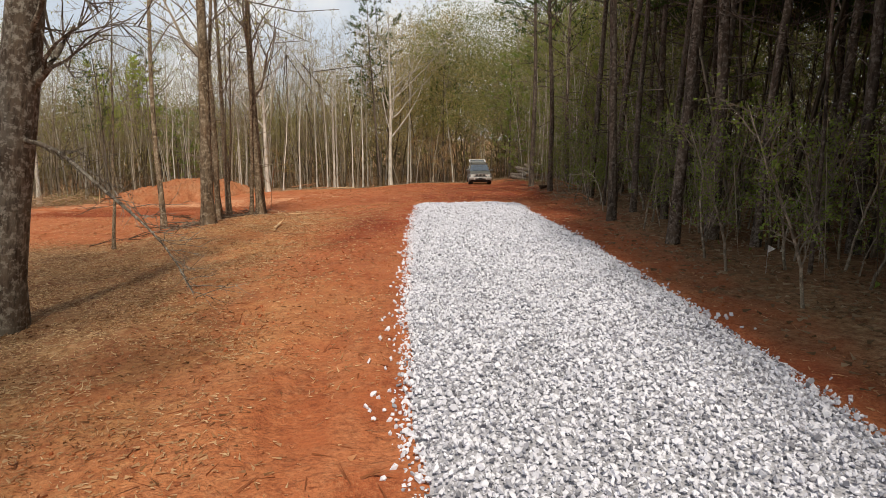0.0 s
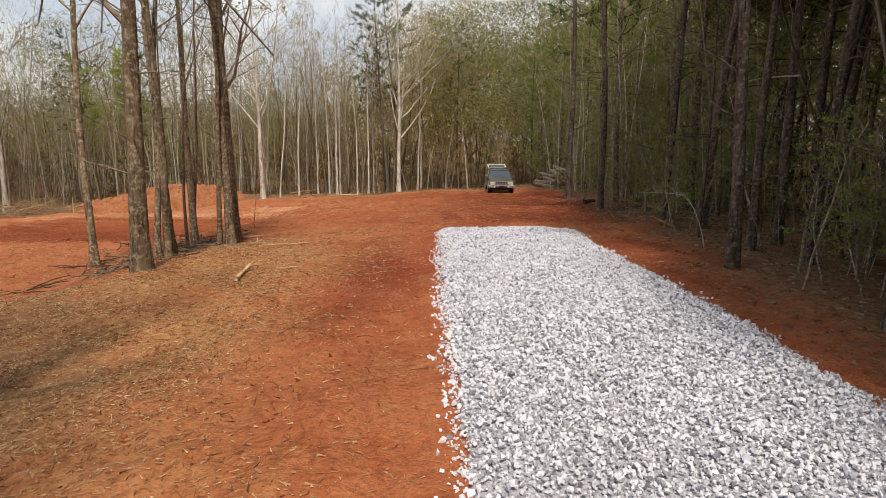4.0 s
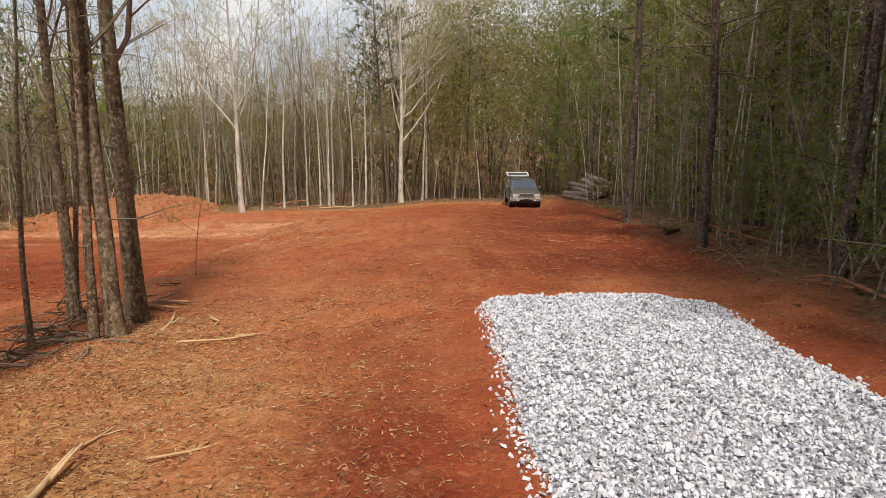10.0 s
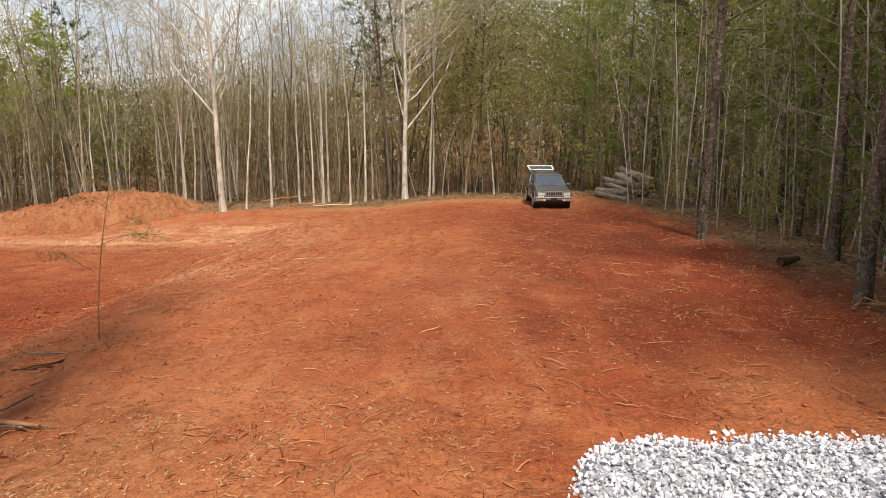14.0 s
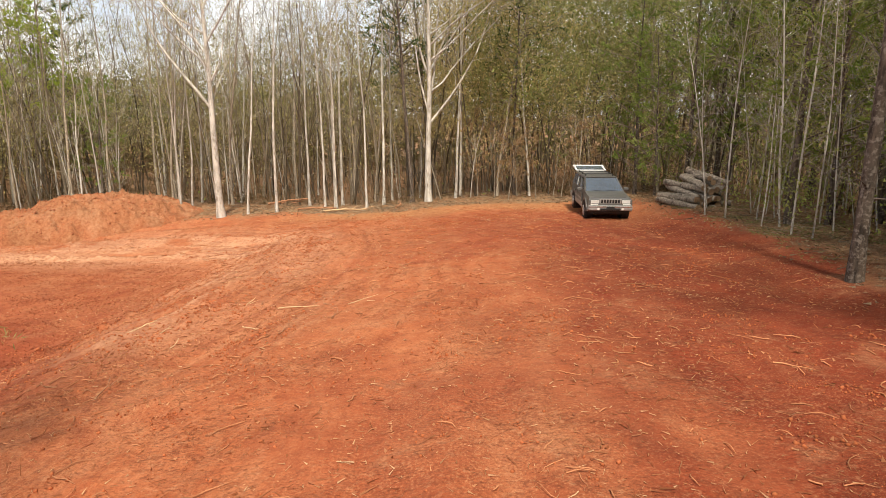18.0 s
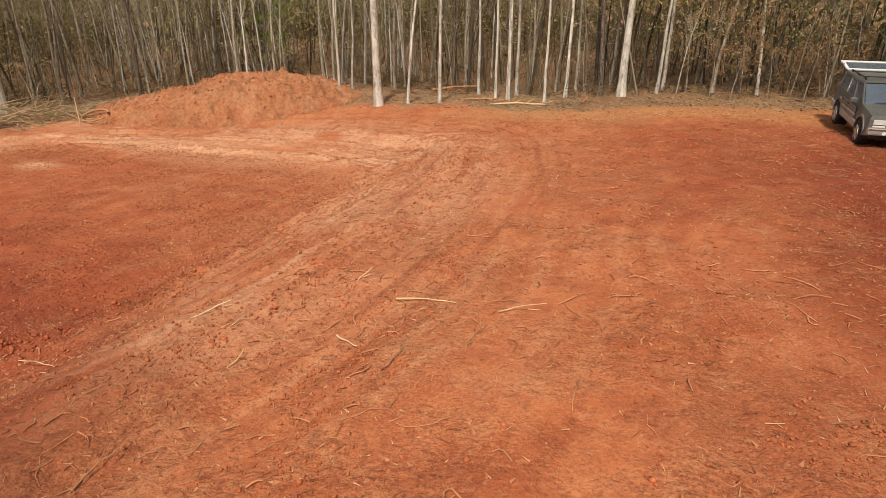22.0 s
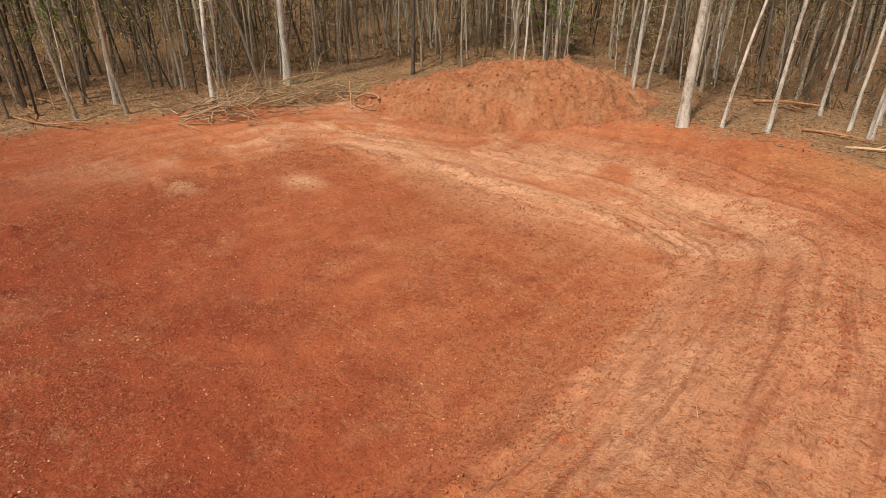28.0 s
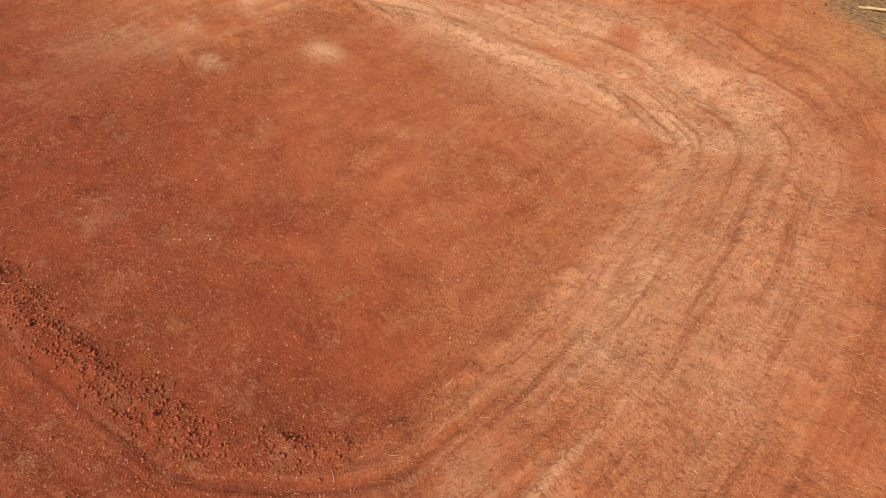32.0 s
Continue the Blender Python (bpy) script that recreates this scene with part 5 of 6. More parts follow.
# ---- parts from boxes and profiles ----
def part(name, bm, mat, parent, label="", smooth=False):
    me = bpy.data.meshes.new(name)
    bmesh.ops.recalc_face_normals(bm, faces=bm.faces)
    for f in bm.faces:
        f.smooth = smooth
    bm.to_mesh(me)
    bm.free()
    me.materials.append(mat)
    ob = new(name, me)
    ob.parent = parent
    return tagged(ob, label)


def box(size, at=(0, 0, 0), turn=(0, 0, 0), bevel=0.0, segments=2, bm=None):
    bm = bm or bmesh.new()
    m = pose(*at, *turn) @ Matrix.Diagonal((*size, 1))
    r = bmesh.ops.create_cube(bm, size=1, matrix=m)
    if bevel:
        es = list({e for v in r["verts"] for e in v.link_edges})
        bmesh.ops.bevel(bm, geom=es, offset=bevel, segments=segments, profile=0.5, affect="EDGES", clamp_overlap=True)
    return bm


def drum(radius, depth, at=(0, 0, 0), turn=(0, 0, 0), sides=24, top=None, bevel=0.0, bm=None):
    bm = bm or bmesh.new()
    r = bmesh.ops.create_cone(bm, cap_ends=True, segments=sides, radius1=radius, radius2=radius if top is None else top, depth=depth, matrix=pose(*at, *turn))
    if bevel:
        es = [e for e in {e for v in r["verts"] for e in v.link_edges} if len(e.link_faces) == 2 and max(len(f.verts) for f in e.link_faces) > 4]
        bmesh.ops.bevel(bm, geom=es, offset=bevel, segments=2, profile=0.5, affect="EDGES", clamp_overlap=True)
    return bm


def slab(corners, thick, bm=None):
    """A flat panel through its corners, thickened along its normal."""
    bm = bm or bmesh.new()
    c = [Vector(p) for p in corners]
    nrm = (c[1] - c[0]).cross(c[2] - c[0]).normalized() * thick / 2
    a = [bm.verts.new(p + nrm) for p in c]
    b = [bm.verts.new(p - nrm) for p in c]
    bm.faces.new(a)
    bm.faces.new(b[::-1])
    for i in range(len(c)):
        j = (i + 1) % len(c)
        bm.faces.new((a[i], b[i], b[j], a[j]))
    return bm


PAINT = plain("charcoal_paint", (0.15, 0.145, 0.135), 0.30, 0.25, 0.12, 3)
CLAD = plain("silver_cladding", (0.36, 0.35, 0.33), 0.45, 0.2, 0.12)
RUBBER = plain("tyre_rubber", (0.03, 0.027, 0.025), 0.85, vary=0.3)
RIM = plain("alloy", (0.50, 0.49, 0.47), 0.35, 0.8, 0.1)
BLACK = plain("black_plastic", (0.018, 0.018, 0.018), 0.5)
CHROME = plain("chrome", (0.75, 0.75, 0.75), 0.15, 1.0, 0.05)
LAMP = plain("lamp_glass", (0.80, 0.80, 0.76), 0.12, 0.0, 0.08)
SEAT = plain("seat_cloth", (0.14, 0.13, 0.12), 0.9)
INNER = plain("hatch_trim", (0.62, 0.62, 0.60), 0.5, 0, 0.08)


def glass_material():
    m, n, b = material("sky_tinted_glass", 0.04)
    # bluish base colour paints the sky's reflection into the glass
    b.inputs["Base Color"].default_value = (0.13, 0.16, 0.20, 1)
    b.inputs["Specular IOR Level"].default_value = 1.6
    t = n.nodes.new("ShaderNodeBsdfTransparent")
    t.inputs[0].default_value = (0.5, 0.53, 0.54, 1)
    x = n.nodes.new("ShaderNodeMixShader")
    x.inputs[0].default_value = 0.35
    n.links.new(b.outputs[0], x.inputs[1])
    n.links.new(t.outputs[0], x.inputs[2])
    n.links.new(x.outputs[0], n.nodes["Material Output"].inputs[0])
    return m


GLASS = glass_material()


def build_car():
    """A boxy four-door sport utility car; its nose points along +y, the ground is z = 0."""
    car = new("sport_utility_car")
    # lower body: side outline with wheel openings, carried across
    fy, ry, wr = 1.37, -1.32, 0.43
    out = [(2.16, 0.46), (2.22, 0.62), (2.18, 0.90), (2.02, 0.985), (1.02, 1.085), (0.86, 1.105), (-2.12, 1.12), (-2.24, 0.98), (-2.22, 0.50)]
    for cy in (ry, fy):
        out += [(cy + wr * math.cos(a), 0.40 + wr * math.sin(a)) for a in [math.pi * (1 - i / 10) for i in range(11)]]
    bm = bmesh.new()
    rings = []
    for s, inset in ((-1, 0), (-1, 1), (1, 1), (1, 0)):
        rings.append([bm.verts.new((s * ((0.80 if z > 0.95 else 0.865) if not inset else 0.70), y, z + (0.012 if inset and z > 0.95 else 0))) for y, z in out])
    for a, b in zip(rings, rings[1:]):
        for i in range(len(out)):
            j = (i + 1) % len(out)
            bm.faces.new((a[i], a[j], b[j], b[i]))
    for r in (rings[0], rings[-1][::-1]):
        bm.faces.new(r)
    bmesh.ops.triangulate(bm, faces=[f for f in bm.faces if len(f.verts) > 4])
    part("body", bm, PAINT, car)
    # cabin: pillars and roof
    part("roof", box((1.34, 2.22, 0.05), (0, -1.0, 1.575), bevel=0.022), PAINT, car)
    for s in (-1, 1):
        P = lambda u, v: tuple(Vector((s * 0.795, 0.94 + u * (-2.18 - 0.94), 1.095)).lerp(Vector((s * 0.66, 0.10 + u * (-2.08 - 0.10), 1.555)), v))
        for name, u0, u1 in (("front_pillar", -0.005, 0.035), ("door_pillar", 0.315, 0.355), ("rear_pillar", 0.62, 0.665), ("tail_pillar", 0.96, 1.0)):
            part(name, slab([P(u0, 0), P(u1, 0), P(u1, 1), P(u0, 1)], 0.045), PAINT, car)
        for name, u0, u1 in (("front_door_window", 0.037, 0.313), ("rear_door_window", 0.357, 0.618), ("cargo_window", 0.667, 0.958)):
            part(name, slab([P(u0, 0.04), P(u1, 0.04), P(u1, 0.94), P(u0 + 0.012, 0.94)], 0.012), GLASS, car, "dark tinted glass")
        part("roof_edge", slab([P(0, 0.94), P(1, 0.94), P(1, 1.03), P(0, 1.03)], 0.05), PAINT, car)
        for name, y0, y1 in (("front_door", 0.62, -0.33), ("rear_door", -0.36, -1.02)):
            d = part(name, slab([(s * 0.872, y0, 0.52), (s * 0.872, y1, 0.52), (s * 0.872, y1, 0.90), (s * 0.812, y1, 1.085), (s * 0.812, y0, 1.085), (s * 0.872, y0, 0.90)][:2] + [(s * 0.868, y1, 0.95), (s * 0.868, y0, 0.95)], 0.02), PAINT, car)
            part("handle", box((0.03, 0.15, 0.035), (s * 0.885, y1 + 0.14, 0.90), bevel=0.01), BLACK, d, "black door handle")
        part("side_cladding", box((0.03, 1.75, 0.17), (s * 0.882, 0.02, 0.53), bevel=0.012), CLAD, car, "silver-grey lower cladding")
        part("side_moulding", box((0.02, 1.6, 0.05), (s * 0.889, -0.1, 0.74), bevel=0.008), CLAD, car)
        part("rear_cladding", box((0.03, 0.42, 0.20), (s * 0.875, -2.0, 0.56), bevel=0.012), CLAD, car)
        for cy in (fy, ry):
            bm = bmesh.new()
            for i in range(10):
                a0, a1 = math.pi * i / 10, math.pi * (i + 1) / 10
                vs = [bm.verts.new((s * x, cy + r * math.cos(a), 0.40 + r * math.sin(a))) for a, r, x in
                      ((a0, 0.42, 0.885), (a1, 0.42, 0.885), (a1, 0.49, 0.885), (a0, 0.49, 0.885), (a0, 0.42, 0.84), (a1, 0.42, 0.84), (a1, 0.49, 0.84), (a0, 0.49, 0.84))]
                for q in ((0, 1, 2, 3), (4, 7, 6, 5), (0, 4, 5, 1), (2, 6, 7, 3)):
                    bm.faces.new([vs[k] for k in q])
            bmesh.ops.remove_doubles(bm, verts=bm.verts, dist=0.001)
            part("wheel_flare", bm, PAINT, car)
            part("wheel_well", drum(0.42, 0.26, (s * 0.70, cy, 0.42), (0, 90, 0), 20), BLACK, car)
            w = new("wheel")
            w.parent, w.matrix_basis = car, pose(s * 0.79, cy, 0.36)
            part("tyre", drum(0.36, 0.225, turn=(0, 90, 0), sides=36, bevel=0.05), RUBBER, w, smooth=True)
            rim = part("rim", drum(0.225, 0.02, (s * 0.108, 0, 0), (0, 90, 0), 28, bevel=0.006), BLACK, w)
            for i in range(5):
                a = 2 * math.pi * i / 5
                part("spoke", box((0.03, 0.085, 0.19), (s * 0.118, 0.115 * math.sin(a), 0.115 * math.cos(a)), (-math.degrees(a), 0, 0), 0.012), RIM, rim)
            part("hub_cap", drum(0.05, 0.03, (s * 0.125, 0, 0), (0, 90, 0), 14, bevel=0.008), RIM, rim)
            ring = bmesh.new()
            bmesh.ops.create_cone(ring, cap_ends=False, segments=28, radius1=0.232, radius2=0.222, depth=0.04, matrix=pose(s * 0.112, 0, 0, 0, 90, 0))
            part("rim_lip", ring, RIM, rim)
        m = part("mirror", box((0.20, 0.10, 0.14), (s * 0.97, 0.60, 1.14), bevel=0.03), PAINT, car)
        part("mirror_glass", box((0.16, 0.006, 0.11), (s * 0.975, 0.547, 1.14), bevel=0.002), CHROME, m)
        part("roof_rail", box((0.035, 1.75, 0.035), (s * 0.58, -1.05, 1.65), bevel=0.012), BLACK, car)
        for y in (-0.25, -1.05, -1.85):
            part("rail_foot", box((0.04, 0.09, 0.05), (s * 0.58, y, 1.615), bevel=0.01), BLACK, car)
        lamp = part("headlight", box((0.34, 0.05, 0.155), (s * 0.615, 2.185, 0.845), (-8, 0, 0), 0.014), CHROME, car)
        part("lens", box((0.32, 0.02, 0.135), (s * 0.615, 2.212, 0.845), (-8, 0, 0), 0.008), LAMP, lamp, "clear lamp glass")
        part("turn_signal", box((0.30, 0.04, 0.045), (s * 0.635, 2.235, 0.735), bevel=0.01), LAMP, car)
        part("fog_light", drum(0.05, 0.03, (s * 0.48, 2.29, 0.565), (90, 0, 0), 14, bevel=0.006), LAMP, car)
        part("tail_light", box((0.10, 0.06, 0.24), (s * 0.72, -2.235, 0.93), bevel=0.012), plain("red_lens", (0.35, 0.01, 0.01), 0.2), car)
        part("wiper", box((0.52, 0.012, 0.015), (s * 0.30 - 0.05, 0.93, 1.135), (0, 0, 6), 0.004), BLACK, car)
        seat = part("front_seat", box((0.5, 0.5, 0.18), (s * 0.36, -0.15, 0.86), bevel=0.05), SEAT, car)
        part("seat_back", box((0.48, 0.14, 0.60), (s * 0.36, -0.42, 1.18), (12, 0, 0), 0.05), SEAT, seat)
        part("headrest", box((0.26, 0.09, 0.17), (s * 0.36, -0.50, 1.43), (8, 0, 0), 0.035), SEAT, seat)
    for y in (-0.55, -1.55):
        part("roof_crossbar", box((1.18, 0.05, 0.03), (0, y, 1.65), bevel=0.01), BLACK, car)
    part("windscreen", slab([(-0.755, 0.955, 1.10), (0.755, 0.955, 1.10), (0.635, 0.135, 1.54), (-0.635, 0.135, 1.54)], 0.012), GLASS, car, "tinted windscreen")
    part("hood", box((1.30, 1.12, 0.03), (0, 1.47, 1.045), (-4.6, 0, 0), 0.014), PAINT, car)
    g = part("grille", box((0.86, 0.05, 0.20), (0, 2.185, 0.86), (-8, 0, 0), 0.014), CLAD, car, "silver grille with upright slots")
    for i in range(7):
        part("grille_slot", box((0.075, 0.02, 0.15), (-0.33 + 0.11 * i, 2.207, 0.862), (-8, 0, 0), 0.008), BLACK, g)
    b = part("front_bumper", box((1.74, 0.20, 0.20), (0, 2.19, 0.60), bevel=0.04), CLAD, car, "silver-grey bumper")
    part("bumper_strip", box((1.70, 0.03, 0.045), (0, 2.285, 0.655), bevel=0.01), CHROME, b)
    part("air_intake", box((0.80, 0.03, 0.09), (0, 2.285, 0.555), bevel=0.01), BLACK, b)
    part("number_plate", box((0.31, 0.015, 0.14), (0, 2.305, 0.60), bevel=0.004), BLACK, b, "dark blank plate")
    part("valance", box((1.55, 0.16, 0.13), (0, 2.12, 0.45), bevel=0.03), BLACK, car)
    part("rear_bumper", box((1.72, 0.20, 0.20), (0, -2.26, 0.58), bevel=0.04), CLAD, car)
    part("cabin_floor", box((1.5, 3.0, 0.04), (0, -0.68, 0.74)), BLACK, car)
    part("underbody", box((1.1, 3.9, 0.22), (0, 0, 0.40), bevel=0.03), BLACK, car)
    part("dashboard", box((1.42, 0.34, 0.22), (0, 0.62, 1.02), bevel=0.05), BLACK, car)
    st = bmesh.new()
    bmesh.ops.create_cone(st, cap_ends=False, segments=20, radius1=0.19, radius2=0.17, depth=0.03, matrix=pose(0.36, 0.36, 1.13, 65, 0, 0))
    part("steering_wheel", st, BLACK, car)
    part("rear_seat", box((1.3, 0.18, 0.55), (0, -1.15, 1.05), (10, 0, 0), 0.05), SEAT, car)
    # tailgate raised on its struts
    h = new("tailgate")
    h.parent, h.matrix_basis = car, pose(0, -2.10, 1.62, -9, 0, 0)
    for name, size, at in (("hinge_edge", (1.34, 0.10, 0.05), (0, -0.05, 0)), ("lower_panel", (1.44, 0.13, 0.06), (0, -0.88, 0)), ("side_frame", (0.09, 0.72, 0.05), (-0.655, -0.46, 0)), ("side_frame", (0.09, 0.72, 0.05), (0.655, -0.46, 0))):
        part(name, box(size, at, bevel=0.015), INNER, h)
    part("inner_trim", box((1.30, 0.08, 0.02), (0, -0.88, -0.042), bevel=0.006), INNER, h, "pale inner trim")
    part("rear_window", box((1.22, 0.71, 0.012), (0, -0.457, 0.005)), GLASS, h)
    for s in (-1, 1):
        part("gas_strut", drum(0.012, 0.72, (s * 0.69, -2.36, 1.50), (48, 0, 0), 8), BLACK, car)
    return tagged(car, "charcoal sport utility car with silver trim and raised tailgate", "car")


car = build_car()
car.matrix_basis = pose(2.95, 50.75, zat(2.95, 49.6) - 0.03, -1.2, 0, 180)


# ---- log pile ----
BARK_LOG = bark_material("log_bark", (0.09, 0.066, 0.05), (0.40, 0.33, 0.255), 8)
CUT = plain("cut_wood", (0.30, 0.20, 0.12), 0.85, vary=0.3, scale=14)


def log(length, r, seed):
    rg = np.random.default_rng(seed)
    m = Mesh()
    pts = np.array([(length * (i / 6 - 0.5), rg.normal() * 0.015, rg.normal() * 0.015) for i in range(7)])
    m.tube(pts, r * (1 + 0.05 * rg.normal(size=7)) * np.linspace(1.06, 0.92, 7), 12)
    root = new("log")
    v, f = m.done()
    mesh_object("bark", v, f, BARK_LOG, root, smooth=True)
    for e, s in ((pts[0], 1.06), (pts[-1], 0.92)):
        part("cut_end", drum(r * s * 0.985, 0.02, tuple(e), (0, 90, 0), 12), CUT, root)
    for _ in range(2):
        a = rg.uniform(0, 6.28)
        part("knot", drum(0.05, 0.07, (rg.uniform(-0.4, 0.4) * length, r * math.cos(a), r * math.sin(a)), (math.degrees(a) - 90, 0, 0), 7, 0.03), BARK_LOG, root)
    return tagged(root, "grey-barked cut log in a stacked heap", "log", "logs in the heap")


pile = random.Random(12)
logs = [log(pile.uniform(1.7, 2.6), pile.uniform(0.09, 0.16), 200 + i) for i in range(8)]
used = set()
ux, uy = 0.85, 0.52
for row, (count, lift) in enumerate(((9, 0.13), (8, 0.35), (7, 0.57), (5, 0.79), (4, 1.0), (2, 1.2))):
    for i in range(count):
        q = (i - (count - 1) / 2) * 0.29 + 0.12 * row + pile.uniform(-0.05, 0.05)
        x, y = 7.1 + q * ux + pile.uniform(-0.22, 0.22), 51.3 + q * uy + pile.uniform(-0.22, 0.22)
        k = pile.randrange(8)
        m = pose(x, y, zat(7.5, 51.3) + lift + 0.02, 0, pile.uniform(-7, 7) + (5 if row > 1 else 0), -72 + pile.uniform(-20, 20)) @ pose(0, 0, 0, pile.uniform(0, 360))
        if k in used:
            copy_thing(logs[k], m)
        else:
            logs[k].matrix_basis = m
            used.add(k)

# ---- spoil heap ----
hx, hy = np.meshgrid(np.linspace(-8, 8, 190), np.linspace(-4.2, 4.2, 110))
rr = np.hypot(hx / 6.2, hy / 3.6) + 0.35 * (fbm(hx * 0.5, hy * 0.5, 41) - 0.5)
hz = 1.36 * np.clip(1 - np.maximum(rr, 0) ** 3.4, 0, 1) ** 0.95 * (1 + 0.12 * np.sin(hx * 0.55 + 1.0)) * np.where(hx > 0, 1 - 0.035 * hx, 1)
body = np.clip(hz * 4, 0, 1)
hz = hz + body * (0.6 * (fbm(hx * 0.9, hy * 0.9, 42) - 0.5) + 0.42 * (fbm(hx * 2.2, hy * 2.2, 43) - 0.5) + 0.5 * np.maximum(fbm(hx * 4, hy * 4, 44, 2) - 0.52, 0))
ca, sa = math.cos(radians(29)), math.sin(radians(29))
wx, wy = -23.3 + hx * ca - hy * sa, 54.9 + hx * sa + hy * ca
wz = np.where(hz > 0.02, base_z(wx, wy) + hz, ground_z(wx, wy) - 0.25)
hi_ = np.arange(hx.size).reshape(hx.shape)
hq = np.stack([hi_[:-1, :-1], hi_[:-1, 1:], hi_[1:, 1:], hi_[1:, :-1]], -1).reshape(-1, 4)
heap = mesh_object("dirt_mound", np.stack([wx, wy, wz], -1).reshape(-1, 3), hq, GROUND, smooth=True)
heap.data.attributes.new("pad", "FLOAT", "POINT").data.foreach_set("value", (0.05 + 0.3 * fbm(hx * 0.7, hy * 0.7, 45)).astype(np.float32).ravel())
heap.data.attributes.new("dust", "FLOAT", "POINT").data.foreach_set("value", np.clip(1.3 * fbm(hx * 1.1, hy * 1.1, 46) - 0.6, 0, 0.25).astype(np.float32).ravel())
for key, share in (("litter", 0.42), ("straw", 0.05)):
    heap.data.attributes.new(key, "FLOAT", "POINT").data.foreach_set("value", (share * (0.4 + 1.2 * fbm(hx * 1.3, hy * 1.3, 47))).astype(np.float32).ravel())
tagged(heap, "heaped mound of loose red clay with clods and roots", "dirt mound")
HX, HY, HZ = wx, wy, wz


# ---- sticks, roots and split wood ----
def stick(seed, length, r, mat, label, forks=2, bend=0.16):
    rg = np.random.default_rng(seed)
    m = Mesh()
    p, _ = wander(rg, (-length / 2, 0, r), (1, 0, 0), length, 6, bend, 0)
    p[:, 2] = r + np.abs(p[:, 2] - r) * 0.5
    m.tube(p, r * np.linspace(1, 0.45, 7), 6, True)
    for _ in range(forks):
        a, ad = along(p, rg.uniform(0.3, 0.8))
        q, _ = wander(rg, a, off_axis(rg, ad, 0.7), length * rg.uniform(0.2, 0.45), 3, 0.15, 0)
        q[:, 2] = r * 0.6 + np.abs(q[:, 2] - r) * 0.4
        m.tube(q, r * np.linspace(0.6, 0.25, 4), 5)
    v, f = m.done()
    return tagged(mesh_object("stick", v, f, mat, smooth=True), label, "stick", "sticks on the clay")


loose = random.Random(21)
kinds = [stick(300 + i, loose.uniform(0.35, 1.3), loose.uniform(0.008, 0.024), STICK if i % 4 else STICK_PALE, "broken brown stick on red clay" if i % 4 else "pale split stick on red clay", loose.randrange(3)) for i in range(12)]
first = set()
n = 0
while n < 240:
    x, y = loose.uniform(-24, 5), loose.uniform(4, 54)
    if gravel_depth(np.array([x]), np.array([y]))[0] > -0.2 or float(clearing_distance(np.array([x]), np.array([y]))[0]) > 3:
        continue
    s = float(pad_distance(np.array([x]), np.array([y]))[0])
    if s < -0.5 and loose.random() < 0.9:
        continue
    if math.hypot(x - 2.85, y - 50.5) < 2.8:
        continue
    k = loose.randrange(12)
    m = pose(x, y, zat(x, y) + 0.004, 0, 0, loose.uniform(0, 360)) @ Matrix.Scale(loose.uniform(0.35, 0.8), 4)
    if k in first:
        copy_thing(kinds[k], m)
    else:
        kinds[k].matrix_basis = m
        first.add(k)
    n += 1

for i, (x, y, L, r, turn) in enumerate([(-4.8, 17.8, 1.3, 0.042, 93), (-3.94, 18.5, 0.7, 0.014, 23), (-3.8, 15.6, 1.05, 0.014, -36), (-5.0, 22.0, 1.1, 0.02, 12), (-6.28, 23.35, 1.35, 0.028, 98), (-7.16, 25.37, 0.9, 0.045, 14), (-7.05, 24.75, 1.0, 0.05, -21), (-5.53, 23.39, 0.42, 0.03, -51), (-4.6, 22.26, 0.4, 0.018, 2), (-4.93, 18.84, 0.46, 0.016, 70)]):
    root_like = i in (2, 5, 6)
    ob = stick(340 + i, L, r, STICK if root_like else STICK_PALE, "reddish-brown broken root on the clay" if root_like else "splintered pale wood lying on straw", 1, 0.12 if root_like else 0.05)
    ob.matrix_basis = pose(x, y, zat(x, y) + 0.01, 0, 0, turn)
    ob.name = "split_wood"
for i, (x, y, L, r, turn) in enumerate([(-6.09, 35.99, 0.87, 0.014, 16), (-4.7, 35.87, 0.72, 0.009, 32), (-5.15, 35.25, 0.76, 0.009, 85), (-6.65, 34.65, 0.42, 0.014, -31), (-7.41, 36.62, 0.53, 0.012, 91), (-4.23, 38.98, 0.71, 0.012, -58), (-5.64, 36.59, 0.77, 0.009, -59),
                                        (-4.58, 36.58, 0.48, 0.008, -57), (-8.96, 34.99, 0.7, 0.016, 77), (-7.75, 34.03, 0.36, 0.01, 77), (-11.08, 34.09, 0.99, 0.008, 14), (-8.31, 34.8, 0.37, 0.01, 81)]):
    ob = stick(410 + i, L, r, STICK if i in (2, 5, 6, 7) else STICK_PALE, "thin dark root lying on the red clay" if i in (2, 5, 6, 7) else "thin pale stick lying on the red clay", i % 3)
    ob.matrix_basis = pose(x, y, zat(x, y) + 0.006, 0, 0, turn)
for i, (x, y, L, r, turn) in enumerate([(-9.6, 57.2, 2.6, 0.055, 35), (-11.2, 57.8, 2.2, 0.06, 10), (-13.6, 60.2, 2.6, 0.08, -10), (-36, 41.0, 4.2, 0.04, 10), (-35, 40.2, 3.8, 0.035, 5), (-33.6, 39.6, 5.0, 0.04, 14), (-6.4, 58.6, 1.6, 0.05, 60), (7.2, 31.5, 1.6, 0.07, 20), (6.1, 29.4, 2.6, 0.05, 150), (5.4, 24.0, 2.4, 0.04, 100)]):
    ob = stick(360 + i, L, r, STICK_PALE if i in (0,) else STICK, "fallen branch at the woods' edge", 3)
